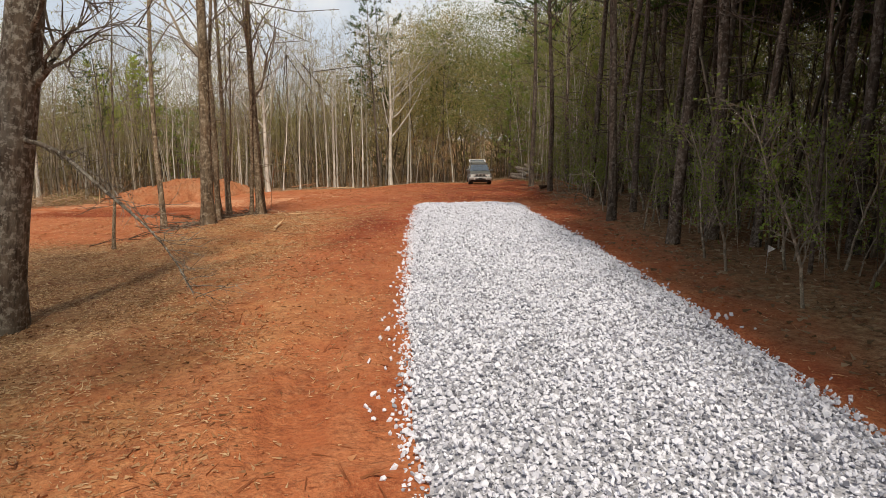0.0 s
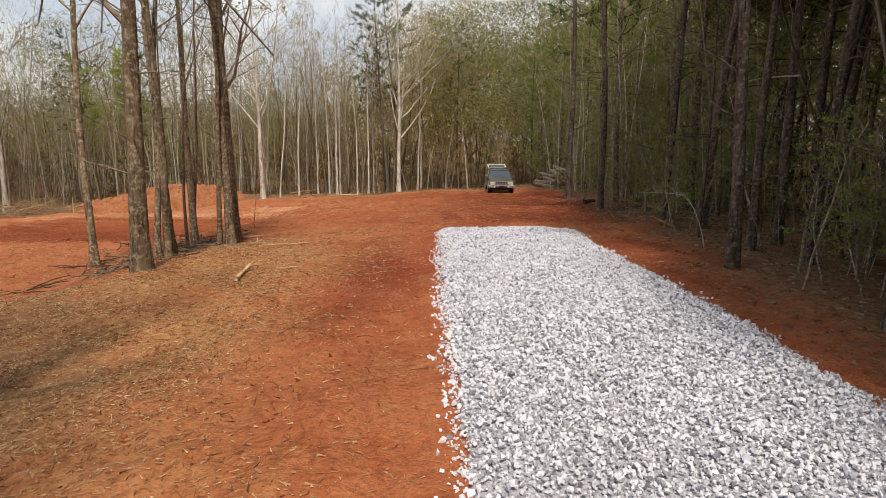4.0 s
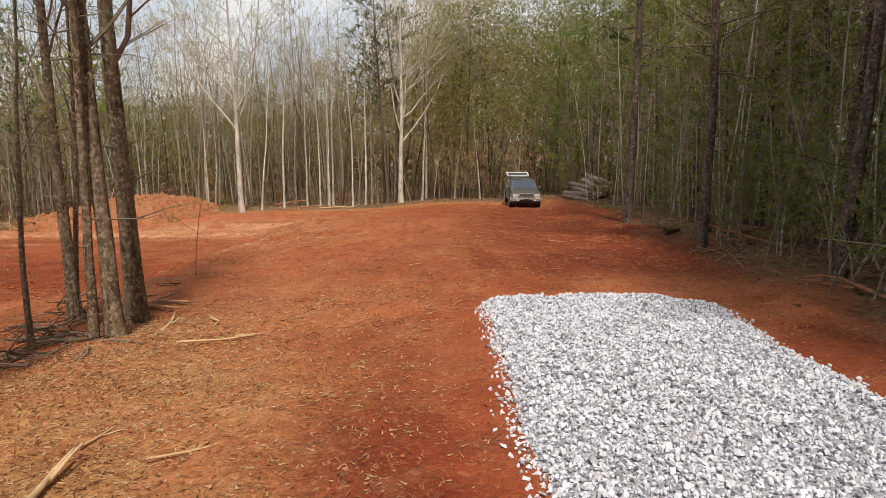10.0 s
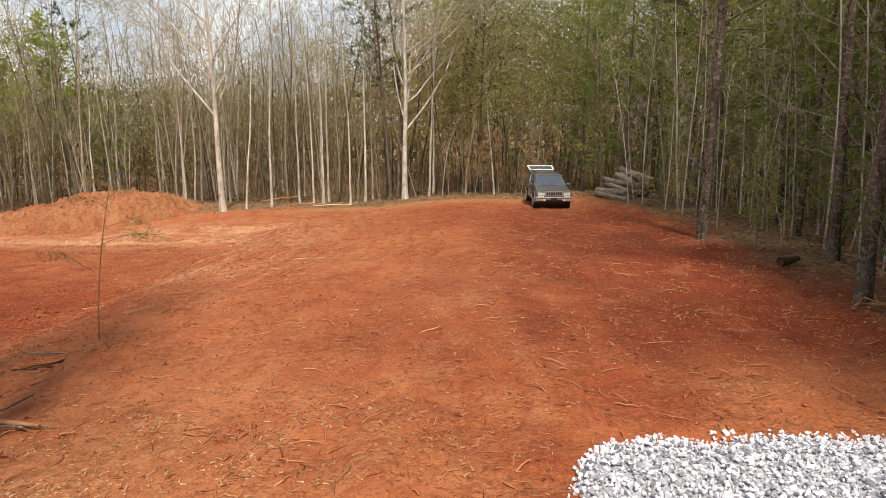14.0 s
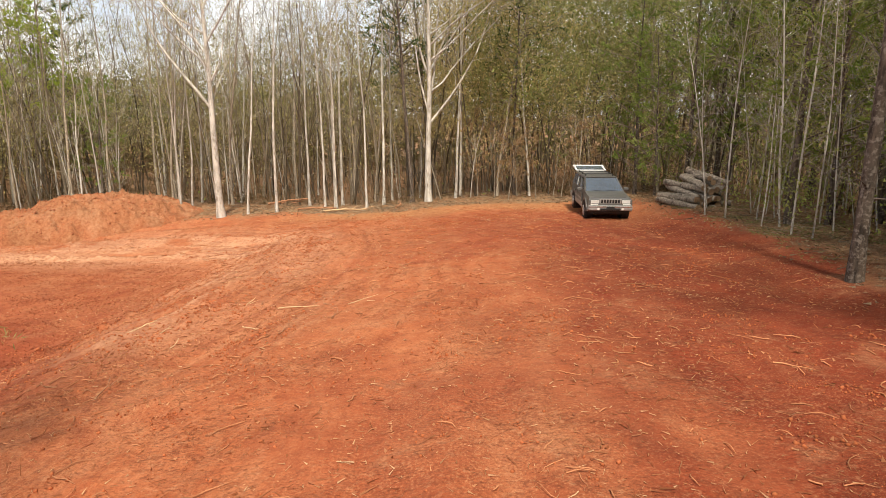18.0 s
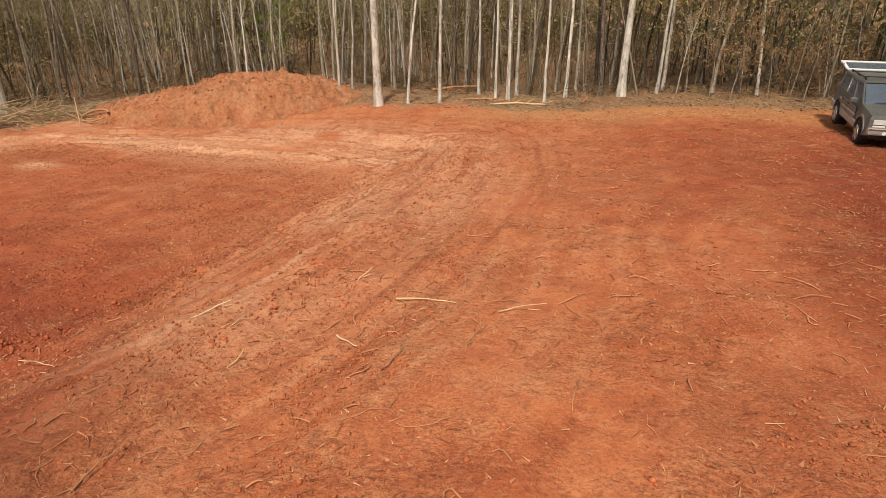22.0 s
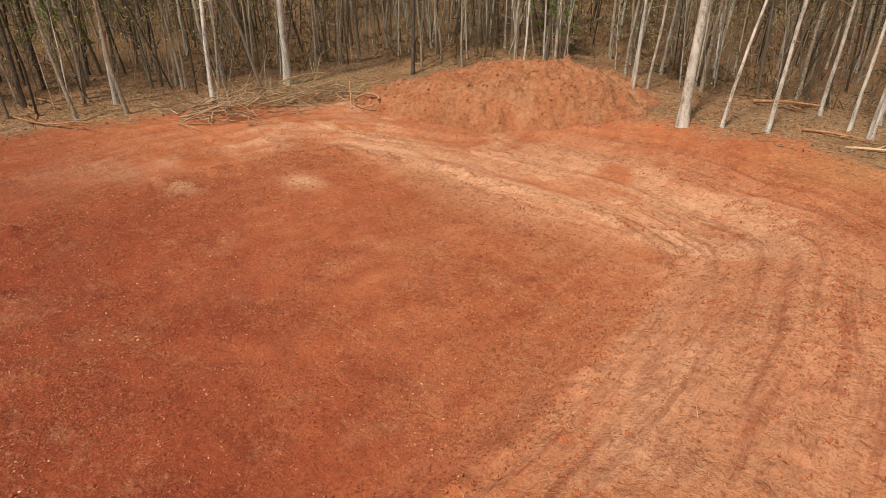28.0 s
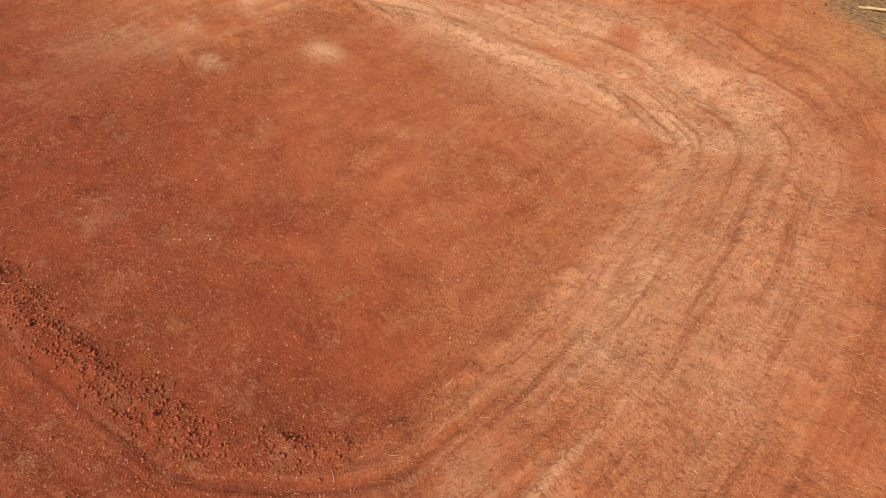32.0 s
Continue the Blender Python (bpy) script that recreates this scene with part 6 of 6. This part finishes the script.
    ob.matrix_basis = pose(x, y, zat(x, y) + 0.02, 0, 0, turn)
    ob.name = "fallen_branch"

# dark fallen twigs at the foot of the clump
DARK = plain("rotten_wood", (0.085, 0.052, 0.034), 0.95, vary=0.4)
debris = [stick(380 + i, loose.uniform(0.4, 1.1), loose.uniform(0.008, 0.02), DARK if i % 2 else TWIG, "dark rotten branch under the clump of trees", 3) for i in range(5)]
for i in range(130):
    x, y = loose.gauss(-8.2, 0.8), loose.gauss(22.2, 2.2)
    m = pose(x, y, zat(x, y) + 0.01 + 0.02 * (i % 4), loose.uniform(-4, 4), loose.uniform(-9, 3), loose.uniform(0, 360))
    if i < 5:
        debris[i].matrix_basis = m
    else:
        copy_thing(debris[i % 5], m)

# stump and chips where the clay meets the pines
for i, (x, y, L, r, turn) in enumerate(((5.3, 31.9, 0.55, 0.11, 15), (4.9, 28.9, 0.9, 0.03, 40), (5.1, 28.6, 0.7, 0.035, 10), (5.2, 29.2, 0.6, 0.03, 75), (5.0, 28.4, 0.8, 0.02, 120))):
    ob = stick(395 + i, L, r, DARK if i == 0 else STICK, "short dark rotten log beside the pines" if i == 0 else "broken stick in a small heap beside the pines", 0 if i == 0 else 1)
    ob.matrix_basis = pose(x, y, zat(x, y) + 0.01 * i, 0, 0, turn)

# brush pile beside the mound
rg = np.random.default_rng(88)
pm, pl = Mesh(), Mesh()
pos, way = [], []
for _ in range(260):
    u = rg.uniform(-1, 1)
    x, y = -30.3 + 0.8 * u + rg.normal() * 0.6, 47.4 + 3.9 * u + rg.normal() * 0.4
    h = max(0, 0.9 * (1 - u * u)) * rg.random()
    t, _ = wander(rg, (x, y, zat(x, y) + 0.05 + h), (rg.normal() * 0.7 + 0.2, rg.normal() + 0.9, rg.normal() * 0.25), rg.uniform(0.8, 2.6), 4, 0.15, -0.03)
    pm.tube(t, np.linspace(rg.uniform(0.012, 0.035), 0.006, 5), 5)
    if u > -0.3:
        for _ in range(16):
            c, cd = along(t, rg.uniform(0.2, 1))
            pos.append(c + rg.normal(size=3) * 0.12)
            way.append(cd + rg.normal(size=3) * 0.5)
v, f = pm.done()
pileob = tagged(mesh_object("brush_pile", v, f, plain("dead_branch", (0.36, 0.25, 0.155), 0.9, vary=0.5, scale=3), smooth=True), "low pile of cut branches with wilting green needles", "brush pile", kind="stuff")
pl.blades(pos, way, rg.uniform(0.08, 0.18, len(pos)), np.full(len(pos), 0.008), rg)
v, f = pl.done()
tagged(mesh_object("foliage", v, f, leaf_material("wilting_needle", (0.15, 0.18, 0.045), (0.36, 0.36, 0.11)), pileob), kind="stuff")

# root loop and stakes at the mound's foot
root = Mesh()
root.tube([(-27.6 + 0.75 * math.cos(a), 50.3 + 0.35 * math.sin(a), zat(-27.6, 50.3) + 0.35 + 0.22 * math.sin(a + 0.4)) for a in np.linspace(0.3, 5.9, 14)], np.linspace(0.06, 0.03, 14), 7)
v, f = root.done()
tagged(mesh_object("root", v, f, STICK, smooth=True), "curled dug-up root beside the mound", "root")
stake = drum(0.025, 1.3, (0, 0, 0.6), sides=7)
me = bpy.data.meshes.new("stake")
stake.to_mesh(me)
me.materials.append(STICK_PALE)
tagged(new("stake", me), "thin upright stake beside the mound", "stake").matrix_basis = pose(-27.9, 49.7, zat(-27.9, 49.7), 4, 5, 0)

# feathery pine seedling beside the drive
rg = np.random.default_rng(401)
right = np.array((0.88, 0.47, 0.0))
foot = np.array((-8.15, 28.9, zat(-8.15, 28.9) - 0.03))
stem = np.array([foot + right * (0.02 + 0.42 * u ** 1.6) + np.array((0, 0, 2.75 * u)) for u in np.linspace(0, 1, 10)])
wisp, tips, ways = Mesh(), [], []
wisp.tube(stem, np.linspace(0.016, 0.005, 10), 6)
for u, reach, rise in ((0.44, -0.95, 0.42), (0.60, 0.75, 0.10), (0.64, 1.15, -0.12), (0.72, 0.85, -0.05), (0.80, -0.45, 0.25), (0.88, 0.35, 0.15), (0.94, -0.25, 0.12)):
    a, _ = along(stem, u)
    limb = np.array([a + right * reach * w + np.array((0.10 * math.sin(5 * w + u * 9), 0, rise * w + 0.14 * math.sin(math.pi * w))) for w in np.linspace(0, 1, 7)])
    wisp.tube(limb, np.linspace(0.007, 0.002, 7), 4)
    for _ in range(90):
        c, cd = along(limb, rg.uniform(0.35, 1.0))
        tips.append(c + rg.normal(size=3) * 0.035)
        ways.append(cd * 0.6 + rg.normal(size=3) * 0.6 + np.array((0, 0, -0.3)))
seedling = tagged(new("pine_seedling"), "thin pine seedling with drooping wispy needles", "seedling")
mesh_object("stem", *wisp.done(), STICK, seedling, smooth=True)
tuft = Mesh()
tuft.blades(tips, ways, rg.uniform(0.05, 0.14, len(tips)), np.full(len(tips), 0.006), rg)
tagged(mesh_object("foliage", *tuft.done(), leaf_material("wispy_needle", (0.26, 0.21, 0.07), (0.50, 0.40, 0.17)), seedling), kind="stuff")

# thin sapling bowed over at the pines' edge
bow = Mesh()
arch = [(5.2, 19.8, zat(5.2, 19.8) - 0.05)] + [(5.2 - 0.35 * u, 19.8 + 4.2 * u ** 1.4, zat(5.2, 19.8) + 1.15 * math.sin(min(1.0, 2.2 * u) * math.pi / 2) - 0.25 * u * u) for u in np.linspace(0.06, 1, 12)]
bow.tube(arch, np.linspace(0.016, 0.005, 13), 6)
tips, ways = [], []
rg = np.random.default_rng(402)
for _ in range(26):
    c, cd = along(np.array(arch), rg.uniform(0.3, 1))
    t, td = wander(rg, c, off_axis(rg, cd, 1.0), rg.uniform(0.2, 0.6), 3, 0.2, 0)
    bow.tube(t, [0.006, 0.004, 0.003, 0.002], 3)
    for _ in range(9):
        a, ad = along(t, rg.uniform(0.2, 1))
        tips.append(a)
        ways.append(ad + rg.normal(size=3) * 0.1)
bowed = tagged(new("bowed_sapling"), "thin grey sapling bowed over with small green leaves", "sapling")
mesh_object("stem", *bow.done(), TWIG_PALE, bowed, smooth=True)
leafy = Mesh()
leafy.blades(tips, ways, rg.uniform(0.04, 0.08, len(tips)), rg.uniform(0.012, 0.022, len(tips)), rg)
tagged(mesh_object("foliage", *leafy.done(), LEAF_GREEN, bowed), kind="stuff")

# survey flag at the woods' edge
flag = new("survey_flag")
part("wire", drum(0.004, 0.5, (0, 0, 0.25), sides=6), RIM, flag)
part("pennant", slab([(0, 0, 0.5), (0.13, 0, 0.43), (0, 0, 0.36)], 0.003), plain("white_vinyl", (0.8, 0.78, 0.74), 0.6), flag, "white triangular pennant")
tagged(flag, "small white triangular survey flag on a wire", "flag").matrix_basis = pose(5.6, 10.4, zat(5.6, 10.4))

# ---- loose straw, leaves and clods ----
rg = np.random.default_rng(90)


def scatter(name, count, area, keep, length, width, mat, label, category):
    x, y = rg.uniform(area[0], area[1], count), rg.uniform(area[2], area[3], count)
    ok = keep(x, y) & (gravel_depth(x, y) < -0.05)
    x, y = x[ok], y[ok]
    k = len(x)
    m = Mesh()
    m.blades(np.stack([x, y, ground_z(x, y) + 0.012], -1), np.stack([rg.normal(size=k), rg.normal(size=k), np.abs(rg.normal(size=k)) * 0.18], -1), rg.uniform(*length, k), rg.uniform(*width, k), rg, True)
    v, f = m.done()
    tagged(mesh_object(name, v, f, mat), label, category, kind="stuff")


scatter("straw", 110000, (-14, 0, 3, 25), lambda x, y: ~((y > 16.8) & (x < -6.8)) & (rg.random(x.shape) < sstep(0.5, -4.5, x + 0.05 * y + 3 * (fbm(x * 0.5, y * 0.5, 21) - 0.5)) * (0.12 + 0.88 * sstep(0.47, 0.6, fbm(x * 1.1, y * 1.6, 28)))), (0.02, 0.09), (0.004, 0.011), STRAW, "scattered straw and wood chips on the clay", "straw")
def strewn_here(x, y, edge, seed):
    return rg.random(x.shape) < sstep(edge, edge - 3.5, x + 0.04 * y + 2.5 * (fbm(x * 0.6, y * 0.6, 21) - 0.5)) * (0.30 + 0.70 * sstep(0.42, 0.60, fbm(x * 1.2, y * 1.8, seed))) * (1 - 0.9 * ((y > 17.2) & (x < -7.3)))


scatter("fallen_leaves", 150000, (-14, -0.5, 2.5, 24), lambda x, y: strewn_here(x, y, -1.6, 61), (0.015, 0.05), (0.004, 0.011), leaf_material("tan_leaf", (0.46, 0.26, 0.115), (0.86, 0.66, 0.42)), "pale fallen leaves and bark on the straw", "leaf litter")
scatter("dark_litter", 55000, (-14, -0.5, 2.5, 24), lambda x, y: strewn_here(x, y, -0.6, 62) & (rg.random(x.shape) < 0.6), (0.03, 0.11), (0.004, 0.010), leaf_material("rotten_leaf", (0.11, 0.052, 0.024), (0.33, 0.165, 0.075)), "dark rotten leaves and twigs on the straw", "leaf litter")
scatter("mulch_chips", 60000, (-12, 0, 3, 26), lambda x, y: ~((y > 17.5) & (x < -6.8)) & (rg.random(x.shape) < sstep(0.3, -3.5, x + 0.05 * y + 2 * (fbm(x * 0.5, y * 0.5, 21) - 0.5)) * (0.05 + 0.95 * sstep(0.52, 0.64, fbm(x * 1.3, y * 1.7, 29)))), (0.03, 0.09), (0.007, 0.017), CHIP, "pale wood chips in drifts on the clay", "chips")
scatter("leaf_litter", 110000, (-45, 16, 2, 68), lambda x, y: (rg.random(x.shape) < sstep(-0.8, 1.2, clearing_distance(x, y))) & ~((x < -2) & (y < 22)), (0.06, 0.15), (0.015, 0.035), leaf_material("dead_leaf", (0.12, 0.07, 0.035), (0.52, 0.40, 0.26)), "dead leaves on the woods' floor", "leaf litter")
scatter("fallen_twigs", 16000, (-44, 10, 24, 66), lambda x, y: (rg.random(x.shape) < sstep(-0.3, 0.8, clearing_distance(x, y)) * sstep(14, 5, clearing_distance(x, y)) * (0.2 + 0.8 * sstep(0.45, 0.6, fbm(x * 0.4, y * 0.4, 68)))), (0.25, 1.3), (0.006, 0.018), leaf_material("fallen_twig", (0.09, 0.06, 0.038), (0.50, 0.40, 0.28)), "fallen grey and tan twigs on the woods' floor", "twigs")
scatter("grass", 16000, (4.2, 9.5, 38, 50.5), lambda x, y: (rg.random(x.shape) < sstep(4.6, 6.2, x + 1.6 * (fbm(x * 0.7, y * 0.7, 64) - 0.5)) * sstep(0.42, 0.58, fbm(x * 0.8, y * 0.8, 65))) & (np.hypot(x - 2.95, y - 50.7) > 3), (0.05, 0.14), (0.004, 0.010), leaf_material("young_grass", (0.14, 0.17, 0.05), (0.38, 0.36, 0.14)), "thin young grass beside the log heap", "grass")
scatter("wood_chips", 45000, (-26, 5, 3, 55), lambda x, y: (pad_distance(x, y) > -0.6) & (clearing_distance(x, y) < 0.5) & (rg.random(x.shape) < 0.25 + 0.75 * sstep(0.45, 0.6, fbm(x * 0.5, y * 0.5, 56))), (0.02, 0.11), (0.003, 0.010), CHIP, "tan wood chips and splinters on the clay", "chips")
scatter("wood_scraps", 30000, (-26, 5, 3, 55), lambda x, y: (pad_distance(x, y) > 0) & (clearing_distance(x, y) < 0.5) & (rg.random(x.shape) < 0.25 + 0.75 * sstep(0.45, 0.6, fbm(x * 0.4, y * 0.4, 55))), (0.04, 0.26), (0.004, 0.012), SCRAP, "small root and twig scraps on the clay", "scraps")
count = 90000
x, y = rg.uniform(-26, 5, count), rg.uniform(3, 54, count)
s = pad_distance(x, y)
ok = (gravel_depth(x, y) < -0.1) & (clearing_distance(x, y) < 0.5) & ((x > -13) | (y < 35) | (np.abs(s) > 1.2)) & (rg.random(count) < 0.06 + 0.6 * (np.exp(-((s - 0.15) / 0.35) ** 2) + np.exp(-((s - 3.6) / 0.4) ** 2)) + 0.5 * sstep(0.55, 0.68, fbm(s * 3.2, np.arctan2(y - 40.0, x + 17.9) * 1.17, 71, 3)) * sstep(7, 4, s) * (s > 0))
x, y = x[ok], y[ok]
rng = rg
# lumps lying on the mound as well
pick = rg.integers(0, HX.size, 4500)
pick = pick[hz.flat[pick] > 0.1]
x, y, gz = np.concatenate([x, HX.flat[pick]]), np.concatenate([y, HY.flat[pick]]), np.concatenate([ground_z(x, y), HZ.flat[pick]])
v, f = stones(x, y, gz + 0.006, rg.uniform(0.010, 0.032, len(x)) * rg.uniform(0.4, 1.4, len(x)) * (1 + 0.25 * np.exp(-(pad_distance(x, y) / 0.5) ** 2)), 0.7, 1.1)
wet_dark = rg.random(1400)
cx = -22 + 9.9 * wet_dark
ring_y = np.linspace(27, 40, 260)
edge = np.array([ring_y[np.argmin(np.abs(pad_distance(np.full(260, q), ring_y) - 0.2))] for q in cx])
cx, cy = cx + rg.normal(size=1400) * 0.2, edge + rg.normal(size=1400) * 0.28
on = np.abs(pad_distance(cx, cy) - 0.2) < 0.7
cx, cy = cx[on], cy[on]
wv, wf = stones(cx, cy, ground_z(cx, cy) + 0.012, rg.uniform(0.012, 0.05, len(cx)) * rg.uniform(0.5, 1.4, len(cx)), 0.7, 1.1)
pick = rg.integers(0, HX.size, 1700)
pick = pick[hz.flat[pick] > 0.15]
mv, mf = stones(HX.flat[pick], HY.flat[pick], HZ.flat[pick] + 0.02, 0.02 + 0.06 * rg.random(len(pick)) ** 3, 0.7, 1.1)
tagged(mesh_object("mound_clods", mv, mf, plain("mound_clay", (0.36, 0.135, 0.068), 0.95, vary=0.4, scale=9, lump=0.02), smooth=True), "lumps of red clay lying on the mound", "clods", kind="stuff")
tagged(mesh_object("damp_clods", wv, wf, plain("damp_clay", (0.30, 0.075, 0.032), 0.9, vary=0.4, scale=14, lump=0.02), smooth=True), "dark damp clods turned up along the pad's edge", "clods", kind="stuff")
tagged(mesh_object("clods", v, f, plain("clay_clod", (0.40, 0.122, 0.048), 0.95, vary=0.35, scale=9, lump=0.01), smooth=True), "loose clods of red clay", "clods", kind="stuff")

# tufts of torn fine roots lying on the tracks
tx, ty = rg.uniform(-14, 4.5, 700), rg.uniform(19, 52, 700)
ts = pad_distance(tx, ty)
on = (ts > 0.3) & (rg.random(700) < 0.08 + 0.4 * sstep(6, 3, ts) + 0.45 * sstep(0.5, 0.62, fbm(tx * 0.45, ty * 0.45, 63))) & (gravel_depth(tx, ty) < -0.3) & (clearing_distance(tx, ty) < 0)
tx, ty = tx[on], ty[on]
each = 9
ax = np.repeat(tx, each) + rg.normal(size=len(tx) * each) * 0.09
ay = np.repeat(ty, each) + rg.normal(size=len(tx) * each) * 0.09
k = len(ax)
m = Mesh()
m.blades(np.stack([ax, ay, ground_z(ax, ay) + 0.008], -1), np.stack([rg.normal(size=k), rg.normal(size=k), 0.15 * np.abs(rg.normal(size=k))], -1), rg.uniform(0.05, 0.20, k), rg.uniform(0.003, 0.008, k), rg, True)
v2, f2 = m.done()
tagged(mesh_object("root_tufts", v2, f2, leaf_material("torn_root", (0.13, 0.045, 0.022), (0.40, 0.17, 0.08))), "tufts of torn red-brown roots on the clay", "roots", kind="stuff")

# thin bent roots and twigs strewn over the clay
m = Mesh()
rx, ry = rg.uniform(-14, 4.4, 3400), rg.uniform(22, 53, 3400)
on = (pad_distance(rx, ry) > 0.2) & (gravel_depth(rx, ry) < -0.3) & (clearing_distance(rx, ry) < 0) & (rg.random(3400) < 0.15 + 0.6 * sstep(0.42, 0.62, fbm(rx * 0.35, ry * 0.35, 69)))
for ax, ay in zip(rx[on], ry[on]):
    turn, L = rg.uniform(0, 6.3), rg.uniform(0.10, 0.55) * rg.uniform(0.5, 1.2)
    p, _ = wander(rg, (ax, ay, 0), (math.cos(turn), math.sin(turn), 0), L, 4, 0.35, 0)
    p[:, 2] = ground_z(p[:, 0], p[:, 1]) + 0.008 + 0.025 * rg.random() * np.array([0, 1, 1.3, 1, 0.3])
    r = rg.uniform(0.004, 0.011)
    m.tube(p, r * np.array([1, 0.95, 0.85, 0.7, 0.4]), 4)
v2, f2 = m.done()
tagged(mesh_object("strewn_twigs", v2, f2, plain("strewn_root", (0.44, 0.19, 0.09), 0.95, vary=0.55, scale=1.5)), "thin bent roots and twigs strewn over the clay", "twigs", kind="stuff")

# heaps of crumbs that the wheels broke out, and clusters of clods
hub_x, hub_y = rg.uniform(-15, 4.6, 4200), rg.uniform(24, 54, 4200)
hs = pad_distance(hub_x, hub_y)
on = (hs > 0.1) & (gravel_depth(hub_x, hub_y) < -0.4) & (clearing_distance(hub_x, hub_y) < 0.4) & (np.hypot(hub_x - 2.95, hub_y - 50.7) > 2.8)
on &= rg.random(4200) < 0.04 + 0.55 * np.exp(-((hs - 0.5) / 0.4) ** 2) + 0.5 * np.exp(-((hs - 3.8) / 0.6) ** 2) + 0.45 * sstep(0.52, 0.66, fbm(hub_x * 0.5, hub_y * 0.35, 66))
hub_x, hub_y = hub_x[on], hub_y[on]
each = 22
way_x, way_y = rg.normal(size=len(hub_x)) * 0.10 + 0.03, rg.uniform(0.06, 0.34, len(hub_x))
px_ = np.repeat(hub_x, each) + rg.normal(size=len(hub_x) * each) * 0.09 + rg.normal(size=len(hub_x) * each) * np.repeat(way_x, each)
py_ = np.repeat(hub_y, each) + rg.normal(size=len(hub_x) * each) * np.repeat(way_y, each)
pv, pf = stones(px_, py_, ground_z(px_, py_) + 0.010, (0.008 + 0.022 * rg.random(len(px_)) ** 2.2) * np.repeat(rg.uniform(0.6, 1.3, len(hub_x)), each), 0.7, 1.1)
tagged(mesh_object("crumb_heaps", pv, pf, plain("broken_clay", (0.39, 0.116, 0.045), 0.95, vary=0.4, scale=7, lump=0.01), smooth=True), "broken clay in small heaps and rows along the tracks", "clods", kind="stuff")

# crumbs in the dug pad
cx, cy = rg.uniform(-26, -10, 90000), rg.uniform(30, 50, 90000)
on = (pad_distance(cx, cy) < 0.5) & (rg.random(90000) < 0.25 + 0.75 * sstep(0.42, 0.62, fbm(cx * 0.7, cy * 0.9, 59)))
cx, cy = cx[on], cy[on]
k = len(cx)
m = Mesh()
m.blades(np.stack([cx, cy, ground_z(cx, cy) + 0.002], -1), np.stack([rg.normal(size=k), rg.normal(size=k), 0.3 + 0.6 * rg.random(k)], -1), rg.uniform(0.015, 0.055, k), rg.uniform(0.006, 0.018, k), rg, True)
v2, f2 = m.done()
tagged(mesh_object("pad_crumbs", v2, f2, leaf_material("pad_crumb", (0.20, 0.048, 0.02), (0.48, 0.16, 0.07))), "fine dark red crumbs in the dug pad", "crumbs", kind="stuff")

# small pale stones in the pad
px_, py_ = rg.uniform(-25, -11, 600), rg.uniform(32, 49, 600)
on = (pad_distance(px_, py_) < 0.3) & (rg.random(600) < 0.25 + 0.75 * sstep(0.5, 0.65, fbm(px_ * 0.6, py_ * 0.6, 58)))
px_, py_ = px_[on], py_[on]
pv, pf = stones(px_, py_, ground_z(px_, py_) + 0.004, rg.uniform(0.008, 0.026, len(px_)))
tagged(mesh_object("pebbles", pv, pf, plain("pale_pebble", (0.62, 0.40, 0.26), 0.9, vary=0.35, scale=20)), "small pale stones in the dug clay", "pebbles", kind="stuff")

# fine crumbs of clay
count = 220000
x, y = rg.uniform(-26, 5, count), rg.uniform(3, 54, count)
s = pad_distance(x, y)
near_path = 0.25 + 0.75 * sstep(9, 2, np.abs(s))
ok = (gravel_depth(x, y) < -0.1) & (clearing_distance(x, y) < 0.3) & (rg.random(count) < near_path * (0.12 + 0.88 * sstep(0.5, 0.64, fbm(x * 0.9, y * 0.9, 67)))) & (s > -1.0 - 4 * rg.random(count))
x, y = x[ok], y[ok]
k = len(x)
m = Mesh()
m.blades(np.stack([x, y, ground_z(x, y) + 0.002], -1), np.stack([rg.normal(size=k), rg.normal(size=k), 0.3 + 0.5 * rg.random(k)], -1), rg.uniform(0.02, 0.07, k), rg.uniform(0.008, 0.025, k), rg, True)
v, f = m.done()
tagged(mesh_object("clay_crumbs", v, f, CRUMB), "fine crumbs of red clay", "crumbs", kind="stuff")
